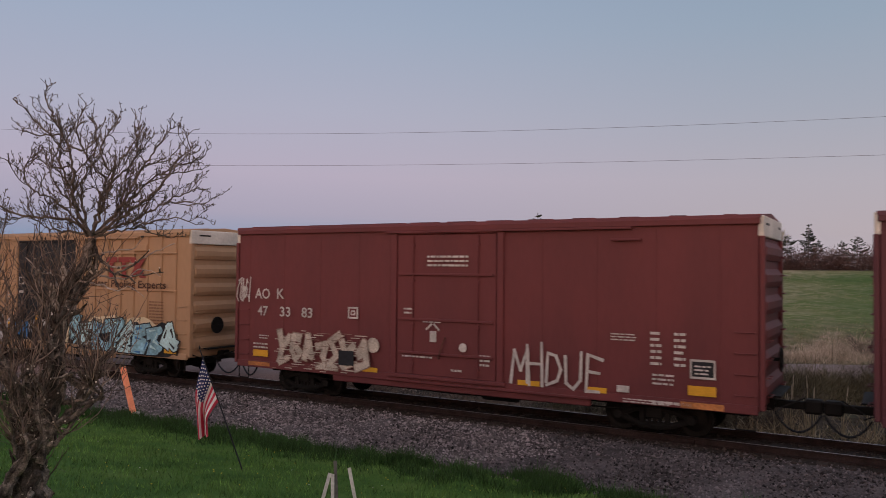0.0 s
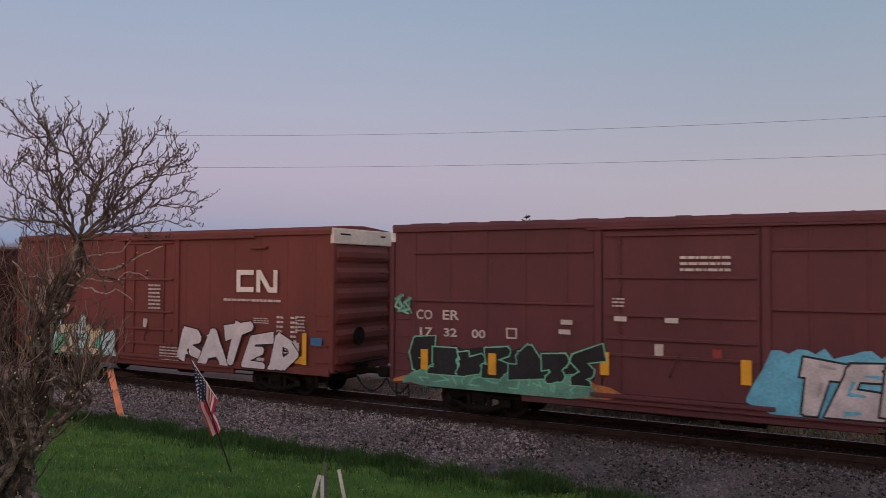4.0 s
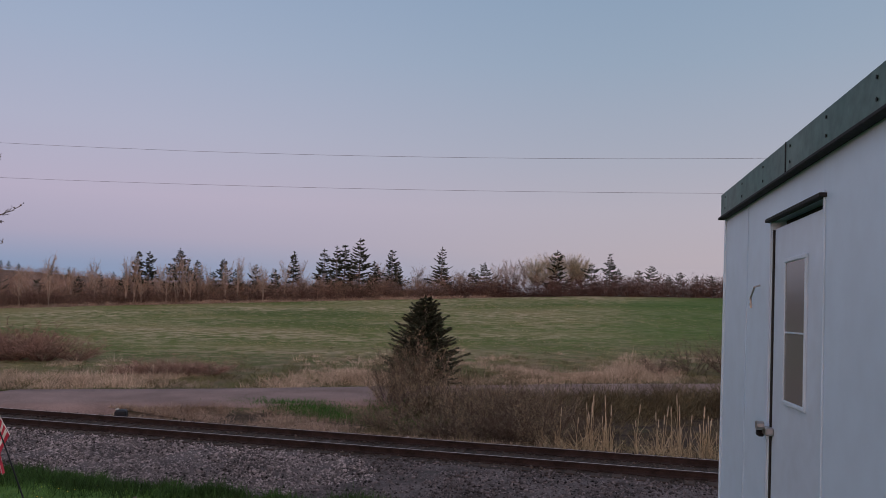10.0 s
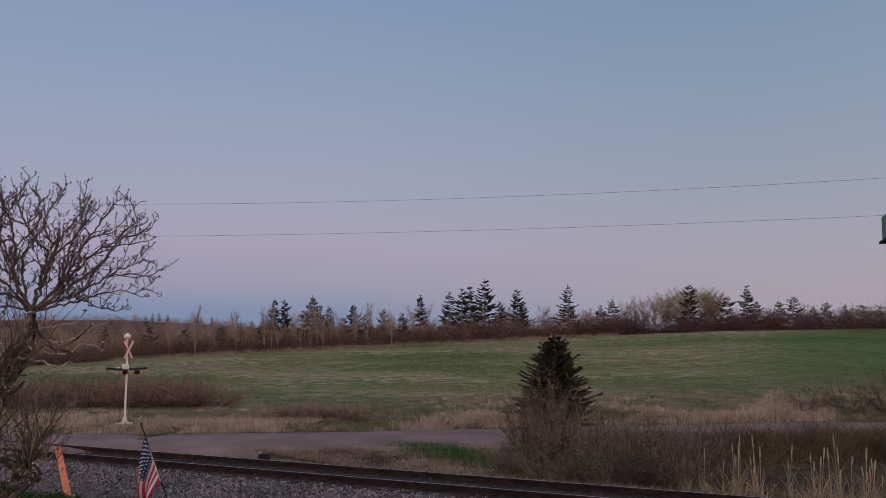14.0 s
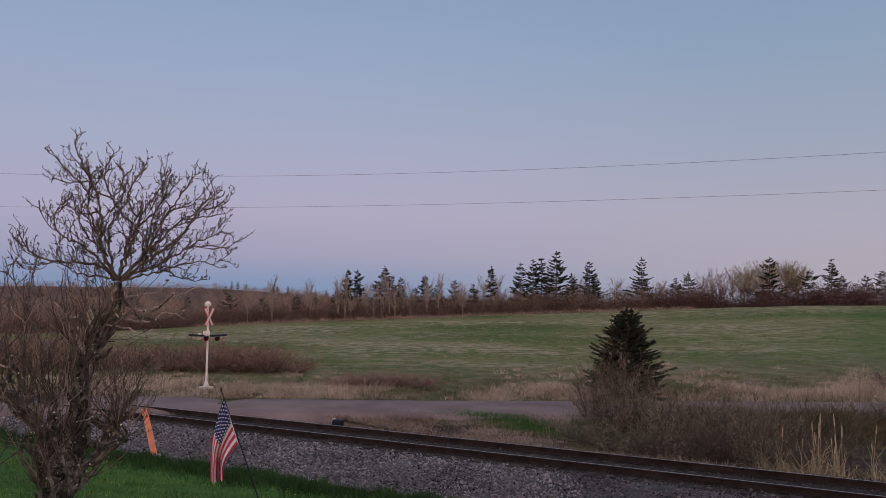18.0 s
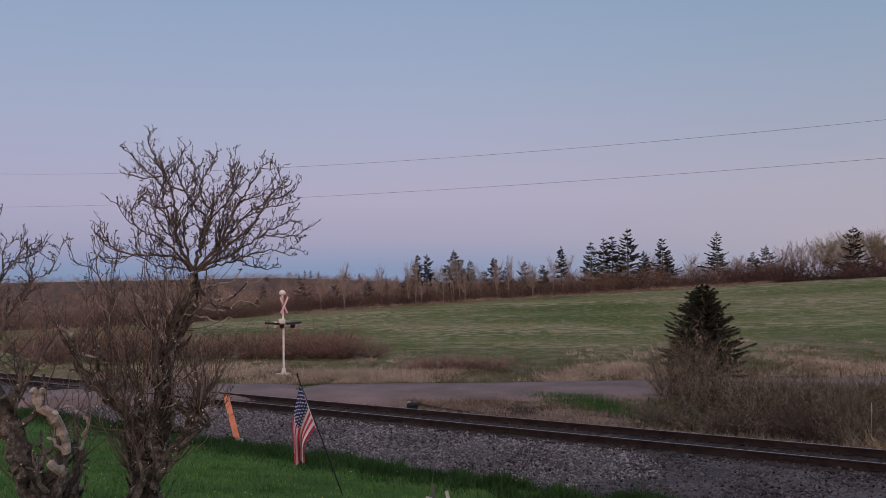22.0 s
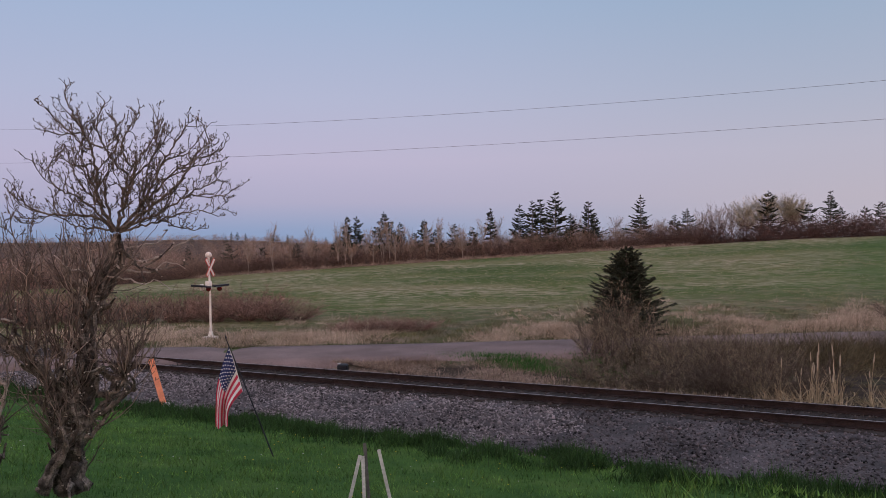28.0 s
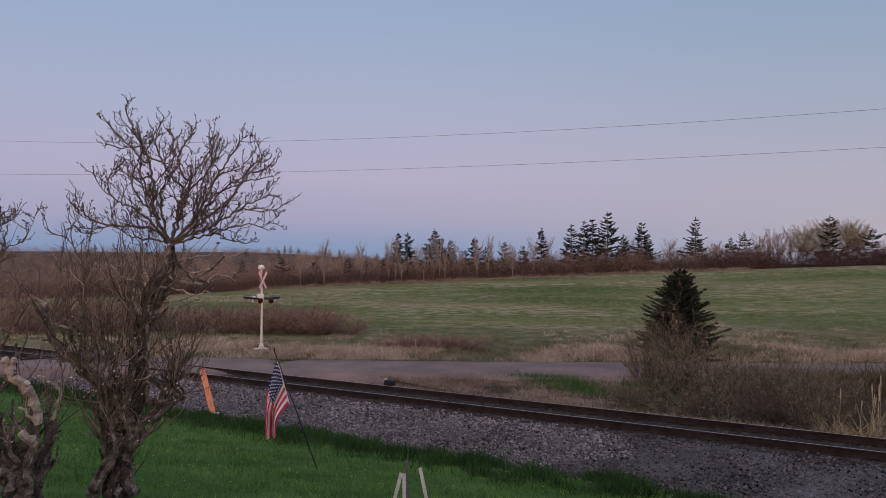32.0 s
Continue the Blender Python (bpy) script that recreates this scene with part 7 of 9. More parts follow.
def clumps(rng, az, r, tall, wide, per, long, width):
    """Bushes or crowns as rounded clumps: short twigs that point out from the heart of each."""
    n = len(az)
    a = np.radians(az)
    xy = np.c_[-r * np.sin(a), r * np.cos(a)]
    base = heights(xy)
    k = np.repeat(np.arange(n), per)
    d = rng.normal(size=(len(k), 3))
    d /= np.linalg.norm(d, axis=1, keepdims=True)
    d[:, 2] = np.abs(d[:, 2]) * 0.9 + 0.02
    shell = rng.random(len(k)) ** 0.45
    p = np.stack([xy[k, 0] + d[:, 0] * wide[k] * shell, xy[k, 1] + d[:, 1] * wide[k] * shell, base[k] - 0.2 + d[:, 2] * tall[k] * shell], 1)
    way = d + rng.normal(0, 0.55, d.shape) + [0, 0, 0.35]
    return blades(p, way, rng.uniform(0.5, 1.2, len(k)) * long, width, rng, 0.3)


# far belt of brush and the wooded rise behind it
rng = np.random.default_rng(31)
n = 1150
az = rng.uniform(-14, 78, n)
tall = np.interp(az, [-14, 5, 16, 24, 34, 46, 60, 78], [3.6, 3.6, 4.0, 4.0, 3.7, 3.0, 2.5, 2.2]) * rng.uniform(0.45, 1.3, n)
az = np.where(az < 13, 13 + 65 * rng.random(n), az)
stuff("far_brush", "dense leafless brown brush along the field edge", "brush", *clumps(rng, az, 122.5 + 7 * rng.random(n), tall, rng.uniform(0.9, 1.9, n), 190, 0.5, 0.034), LEAF["near_wood"])
n = 760
az = np.concatenate([rng.uniform(-16, 17, 560), rng.uniform(17, 62, n - 560)])
tall = 3.7 * rng.uniform(0.55, 1.2, n) * np.interp(az, [14, 19], [1, 0.66])
stuff("far_hedge", "continuous dark plum-brown hedge at the field edge", "hedge", *clumps(rng, az, 121.4 + 5 * rng.random(n), tall, rng.uniform(0.9, 1.8, n), 170, 0.45, 0.036), LEAF["hedge"])
n = 500
az = rng.uniform(34, 62, n)
stuff("dark_brush", "dark reddish brush below the wooded rise", "brush", *clumps(rng, az, 121.4 + 6 * rng.random(n), 1.9 * rng.uniform(0.6, 1.2, n), rng.uniform(0.9, 1.8, n), 120, 0.45, 0.034), LEAF["plum_brush"])
n = 420
az = rng.uniform(14, 50, n)
stuff("edge_grass_far", "pale pinkish dead grass along the field's far edge", "grass", *clumps(rng, az, 119.8 + 1.5 * rng.random(n), 0.55 * rng.uniform(0.4, 1.3, n), rng.uniform(0.6, 1.5, n), 60, 0.4, 0.03), LEAF["matted"])
for name, count, material in (("far_woods", 900, "far_twig"), ("pink_woods", 700, "pink_woods"), ("dull_woods", 700, "near_wood")):
    az = rng.uniform(22, 80, count)
    r = 131 + 360 * rng.random(count) ** 1.4
    stuff(name, "leafless woodland covering the low rise", "woods", *clumps(rng, az, r, rng.uniform(2.6, 5.0, count), rng.uniform(1.2, 2.6, count), 110, 0.7, 0.05), LEAF[material])
for k in range(24):
    az, r = random.Random(700 + k).uniform(40, 66), random.Random(900 + k).uniform(150, 470)
    x, y = -r * math.sin(math.radians(az)), r * math.cos(math.radians(az))
    spruce("small dark spruce on the wooded rise", x, y, 3.2 + (k % 5) * 0.5, 1.7, 500 + k, 7, "spruces on the rise", 0.1, 0.1, 0.4)
for k in range(26):
    q = random.Random(1300 + k)
    az, r = q.uniform(24, 62), q.uniform(128, 190)
    bare_tree("pale-stemmed leafless tree on the wooded rise", -r * math.sin(math.radians(az)), r * math.cos(math.radians(az)), q.uniform(4.5, 6.0), 2.0, 1400 + k, LEAF["pale_bark"], LEAF["grey_twig"], "trees on the rise", count=260, trunk_girth=0.9)


# ---- old apple trees at the lawn's edge ----
RIGHT, DEEP, UP = np.array([0.574, 0.819, 0.0]), np.array([-0.819, 0.574, 0.0]), np.array([0.0, 0.0, 1.0])


def unit(v):
    return v / (np.linalg.norm(v) + 1e-9)


def crooked(start, way, length, rng, step=0.06, kink=0.3, rise=0.12):
    """A twig that changes its way a little at each bud."""
    pts, d = [start], unit(way)
    for _ in range(max(2, int(length / step))):
        d = unit(d + rng.normal(0, kink, 3) * 0.55 + UP * rise)
        pts.append(pts[-1] + d * step)
    return pts


def side_way(d, rng, spread, rise=0.25):
    """A way that leaves d at an angle, rather outward and up."""
    s = unit(np.cross(d, rng.normal(size=3)))
    return unit(d * math.cos(spread) + s * math.sin(spread) + UP * rise)


def in_tree(u, w, d=0.0):
    """A place in the plane of the tree: right of the fork, above it, and behind it, in metres."""
    k = 1 + d / 9.49
    u *= 0.9 + 0.03 * min(0.0, u)
    return FORK + RIGHT * (u * k) + UP * (0.95 * w * k) + DEEP * d


def spline(points, step=0.05):
    """Points along a smooth curve through the given ones."""
    p = [np.array(q, float) for q in points]
    p = [p[0] * 2 - p[1]] + p + [p[-1] * 2 - p[-2]]
    out = []
    for a, b, c, d in zip(p, p[1:], p[2:], p[3:]):
        n = max(2, int(np.linalg.norm(c - b) / step))
        for k in range(n):
            t = k / n
            out.append(0.5 * (2 * b + (c - a) * t + (2 * a - 5 * b + 4 * c - d) * t * t + (3 * b - a - 3 * c + d) * t ** 3))
    return out + [p[-2]]


def gnarled(g, path, r0, r1, rng, strands=0):
    """A knobbly stem; a thick one is a bundle of twisted strands with furrows between them."""
    n = len(path) - 1
    radii = [(r0 + (r1 - r0) * k / n) * rng.uniform(0.86, 1.16) for k in range(n + 1)]
    g.tube(path, [r * (0.8 if strands else 1) for r in radii], 8)
    for s in range(strands):
        phase, twist, out = s * math.tau / strands + rng.uniform(-0.3, 0.3), rng.uniform(-0.9, 1.6), rng.uniform(0.55, 0.75)
        pts = []
        for k, p in enumerate(path):
            d = unit(path[min(k + 1, n)] - path[max(k - 1, 0)])
            a = unit(np.cross(d, DEEP))
            b = np.cross(d, a)
            ang = phase + twist * k / n + 0.35 * math.sin(k * 0.9 + s)
            pts.append(p + (a * math.cos(ang) + b * math.sin(ang)) * radii[k] * out + rng.normal(0, 0.004, 3))
        g.tube(pts, [r * rng.uniform(0.36, 0.56) for r in radii], 6)
    return path


def apple_tree(label, at, trunk_runs, bare_runs, limbs, shoots, suckers, stubs, seed, reach=1.0):
    rng = np.random.default_rng(seed)
    tree = thing("apple_tree", label, "apple tree", "old apple trees", at=pose(*at))
    o = np.array(at, float)
    hosts, g, twigs, cuts = [], Geo(), Geo(), Geo()

    def stem(geo, pts, r0, r1, sides=4):
        n = max(1, len(pts) - 1)
        geo.tube([p - o for p in pts], [r0 + (r1 - r0) * k / n for k in range(n + 1)], sides, caps=False)

    for points, r0, r1 in trunk_runs:
        path = [p + rng.normal(0, 0.007, 3) for p in spline([in_tree(*q) for q in points])]
        gnarled(g, [p - o for p in path], r0, r1, rng, 6 if r0 > 0.06 else 3 if r0 > 0.035 else 0)
        hosts += [(p, max(r1, r0 + (r1 - r0) * k / len(path))) for k, p in enumerate(path)]
    # crooked side stems that have been cut back again and again, thick at the knots
    for k in rng.choice(len(hosts), stubs, replace=False):
        p, r = hosts[k]
        if p[2] > FORK[2] - 0.75:
            continue
        out = RIGHT * rng.normal(0, 0.7) + DEEP * rng.normal(0, 0.4) + UP * rng.uniform(0.0, 0.8)
        path = crooked(p, out, rng.uniform(0.3, 0.95), rng, 0.06, 0.5, 0.16)
        thick = min(0.026, r * 0.5) * rng.uniform(0.6, 1.1)
        m = len(path) - 1
        g.tube([q - o for q in path], [thick * (1.5 - 1.1 * i / m) * rng.uniform(0.75, 1.35) for i in range(m + 1)], 6)
        d = unit(path[-1] - path[-2])
        if rng.random() < 0.6:
            cuts.cyl(path[-1] - o, path[-1] + d * 0.008 - o, thick * 0.45, 6)
        hosts += [(q, thick * 0.4) for q in path[2::2]]
        for i in range(2, m, 3):
            q = path[i] + unit(rng.normal(0, 1, 3) + UP * 0.3) * rng.uniform(0.03, 0.10)
            g.tube([path[i] - o, q - o], [thick * 0.6, thick * 0.45], 5)
            cuts.cyl(q - o, q + unit(q - path[i]) * 0.006 - o, thick * 0.42, 6)
    # burls
    for k in rng.choice(len(hosts), stubs, replace=False):
        p, r = hosts[k]
        if r > 0.03:
            c = p + unit(rng.normal(0, 1, 3)) * r * 0.8 - o
            g.tube([c + UP * (r * a) for a in (-0.55, -0.3, 0.0, 0.3, 0.55)], [r * b * rng.uniform(0.8, 1.2) for b in (0.08, 0.4, 0.52, 0.4, 0.08)], 7)
    rough = []
    for v in g.v:
        n1 = noise.noise_vector((v[0] * 16, v[1] * 16, v[2] * 9))
        rough.append(tuple(a + 0.013 * b for a, b in zip(v, n1)))
    g.v = rough
    part("trunk", g, LEAF["trunk_bark"], tree)
    for points, r0, r1 in bare_runs:
        path = [p + rng.normal(0, 0.008, 3) for p in spline([in_tree(*q) for q in points], 0.04)]
        n = len(path) - 1
        bare = part("dead_limb", Geo().tube([p - o for p in path], [(r0 + (r1 - r0) * k / n) * rng.uniform(0.72, 1.3) for k in range(n + 1)], 7), LEAF["bare_wood"], tree, "bleached dead limb")
        tip = path[0] - o
        d = unit(path[0] - path[1])
        part("sawn_end", Geo().cyl(tip - d * 0.005, tip + d * 0.012, r0 * 0.92, 9, r0 * 0.8), LEAF["cut_wood"], bare, "pale sawn end")
        hosts += [(p, r1) for p in path[::3]]
    # short pruned pegs with pale cut ends, all over the old wood
    for k in rng.choice(len(hosts), min(len(hosts), suckers // 3)):
        p, r = hosts[k]
        d = unit(rng.normal(0, 1, 3) + UP * 0.4)
        q = p + d * (r + rng.uniform(0.02, 0.10))
        stem(twigs, [p, q], 0.012, 0.009, 5)
        cuts.cyl(q - o, q + d * 0.006 - o, 0.010, 6)
    # limbs of the crown
    paths, spur_at, spur_way = [], [], []
    for points, girth in limbs:
        deep = float(rng.uniform(-0.75, 0.75))
        pts = [in_tree(u * reach - 0.03 * reach, w * reach * 0.975, deep * min(1.0, math.hypot(u, w) / 1.1) + 0.05 * rng.normal()) for u, w in points]
        path = [p + rng.normal(0, 0.010, 3) for p in spline(pts, 0.05)]
        paths.append((path, girth))
        n = len(path) - 1
        part("limb", Geo().tube([p - o for p in path], [(girth * 0.62 * (1 - k / n) ** 0.75 + 0.004) * rng.uniform(0.85, 1.18) for k in range(n + 1)], 6), LEAF["bark"], tree)
        for k in range(max(2, n // 6), n - 1, 4):
            if rng.random() < 0.8:
                d = unit(path[k + 1] - path[k - 1])
                side = crooked(path[k], side_way(d, rng, rng.uniform(0.5, 1.0), 0.3), rng.uniform(0.22, 0.5) * (1.15 - 0.6 * k / n), rng, 0.05, 0.32, 0.16)
                paths.append((side, 0.0))
                stem(twigs, side, min(0.008, girth * 0.4), 0.0035, 4)
    for path, girth in paths:
        n = len(path) - 1
        k = max(2, int(n * (0.2 if girth else 0.1)))
        while k <= n:
            d = unit(path[k] - path[k - 1])
            t = k / n
            sub = crooked(path[k], side_way(d, rng, rng.uniform(0.45, 1.05)), rng.uniform(0.06, 0.24) * (1.15 - 0.5 * t), rng, 0.04, 0.5)
            m = len(sub)
            stem(twigs, sub, 0.0052, 0.003, 3)
            for i in range(1, m):
                dd = unit(sub[i] - sub[i - 1])
                if rng.random() < 0.55:
                    tw = crooked(sub[i], side_way(dd, rng, rng.uniform(0.6, 1.1)), rng.uniform(0.04, 0.13), rng, 0.03, 0.45)
                    stem(twigs, tw, 0.004, 0.0026, 3)
                    spur_at += [q - o for q in tw[1:]]
                    spur_way += [dd] * (len(tw) - 1)
                spur_at.append(sub[i] - o)
                spur_way.append(dd)
            k += 1 if rng.random() < 0.8 else 2
    # long shoots that stand clear of the thicket
    for points, r0 in shoots:
        path = [p + rng.normal(0, 0.006, 3) for p in spline([in_tree(*q) for q in points], 0.06)]
        stem(twigs, path, r0, 0.003, 5)
        for k in range(2, len(path)):
            d = unit(path[k] - path[k - 1])
            for _ in range(2):
                if rng.random() < 0.55:
                    tw = crooked(path[k], side_way(d, rng, rng.uniform(0.4, 1.0), 0.3), rng.uniform(0.06, 0.3), rng, 0.04, 0.35)
                    stem(twigs, tw, 0.0045, 0.0025, 3)
                    spur_at += [q - o for q in tw[2:]]
                    spur_way += [d] * (len(tw) - 2)
    tagged(part("fine_growth", twigs, LEAF["bark"], tree), kind="stuff")
    tagged(part("pruned_wood", cuts, LEAF["cut_wood"], tree, "pale pruned ends"), kind="stuff")
    # short fruiting spurs with fat buds
    p, way = np.array(spur_at), np.array(spur_way)
    pick = rng.random(len(p)) < 0.6
    p, way = p[pick], way[pick] * 0.5 + rng.normal(0, 0.6, (pick.sum(), 3)) + UP * 0.5
    way /= np.linalg.norm(way, axis=1, keepdims=True)
    long = rng.uniform(0.015, 0.04, len(p))
    sets = [blades(p, way, long * 1.3, 0.010, rng)]
    for _ in range(2):
        sets.append(blades(p + way * long[:, None] * 0.6, way + rng.normal(0, 0.7, (len(p), 3)), 0.022, 0.014, rng))
    ob = new("spur_growth", fast_mesh("spurs", *joined(sets), LEAF["bud"]))
    ob.parent = tree
    # the thicket of suckers that rises from the old wood
    thicket, pale = Geo(), Geo()
    low = [h for h in hosts if h[0][2] < FORK[2] - 0.5]
    knots = rng.integers(0, len(low), max(8, suckers // 6))
    for k in rng.choice(knots, suckers):
        p, r = low[k]
        out = RIGHT * rng.normal(0, 0.45) + DEEP * rng.normal(0, 0.45) + UP * rng.uniform(0.25, 0.9)
        path = crooked(p + unit(out) * r * 0.6, out, rng.uniform(0.25, 1.05), rng, 0.07, 0.26, 0.13)
        geo = thicket if rng.random() < 0.7 else pale
        stem(geo, path, rng.uniform(0.004, 0.010), 0.0025, 4)
        for i in range(2, len(path)):
            d = unit(path[i] - path[i - 1])
            for _ in range(int(rng.integers(0, 2))):
                stem(geo, crooked(path[i], side_way(d, rng, rng.uniform(0.5, 1.2), 0.15), rng.uniform(0.06, 0.3), rng, 0.05, 0.4), 0.0035, 0.002, 3)
    for geo, material in ((thicket, "sucker"), (pale, "shoot")):
        tagged(part("shoot_thicket", geo, LEAF[material], tree), kind="stuff")
    return tree


FORK = np.array([-7.77, 5.45, 4.12])
TRUNK = [([(-0.56, -3.0), (-0.60, -2.46), (-0.45, -2.09), (-0.36, -1.71), (-0.37, -1.33), (-0.34, -0.96), (-0.23, -0.58), (-0.08, -0.32), (0, 0)], 0.14, 0.042),
         ([(-0.68, -3.0, 0.1), (-0.68, -2.27, 0.1), (-0.62, -1.86, 0.1), (-0.45, -1.56, 0.1), (-0.30, -1.1, 0.08), (-0.17, -0.7, 0.05), (0.04, -0.36, 0), (0, 0, 0)], 0.085, 0.026),
         ([(-0.50, -2.6, -0.12), (-0.46, -2.2, -0.14), (-0.50, -1.8, -0.12), (-0.42, -1.4, -0.1), (-0.44, -1.05, -0.05)], 0.06, 0.022),
         ([(-0.64, -2.0), (-0.86, -1.64), (-1.09, -1.41), (-1.32, -1.26), (-1.45, -1.07), (-1.52, -0.73)], 0.066, 0.032),
         ([(-0.92, -3.0, -0.1), (-0.71, -2.58, -0.12), (-0.45, -2.31, -0.14), (-0.19, -2.05, -0.1), (0.0, -1.94, -0.05), (0.21, -1.88, 0)], 0.072, 0.024),
         ([(-0.12, -2.0, -0.06), (-0.06, -1.83, 0), (0.11, -1.56, 0.05), (0.26, -1.35, 0.1)], 0.048, 0.018),
         ([(-0.79, -2.5, -0.2), (-0.83, -1.9, -0.2), (-0.88, -1.56, -0.18), (-1.02, -1.26, -0.15)], 0.024, 0.014),
         ([(0.05, -0.2, -0.05), (0.26, -0.43, -0.2), (0.32, -0.62, -0.3)], 0.018, 0.008),
         ([(0.26, -0.43, -0.2), (0.49, -0.32, -0.25), (0.68, -0.13, -0.3)], 0.014, 0.006),
         ([(0.1, -0.36, 0.0), (0.45, -0.45, 0.1), (0.86, -0.38, 0.2)], 0.013, 0.005)]
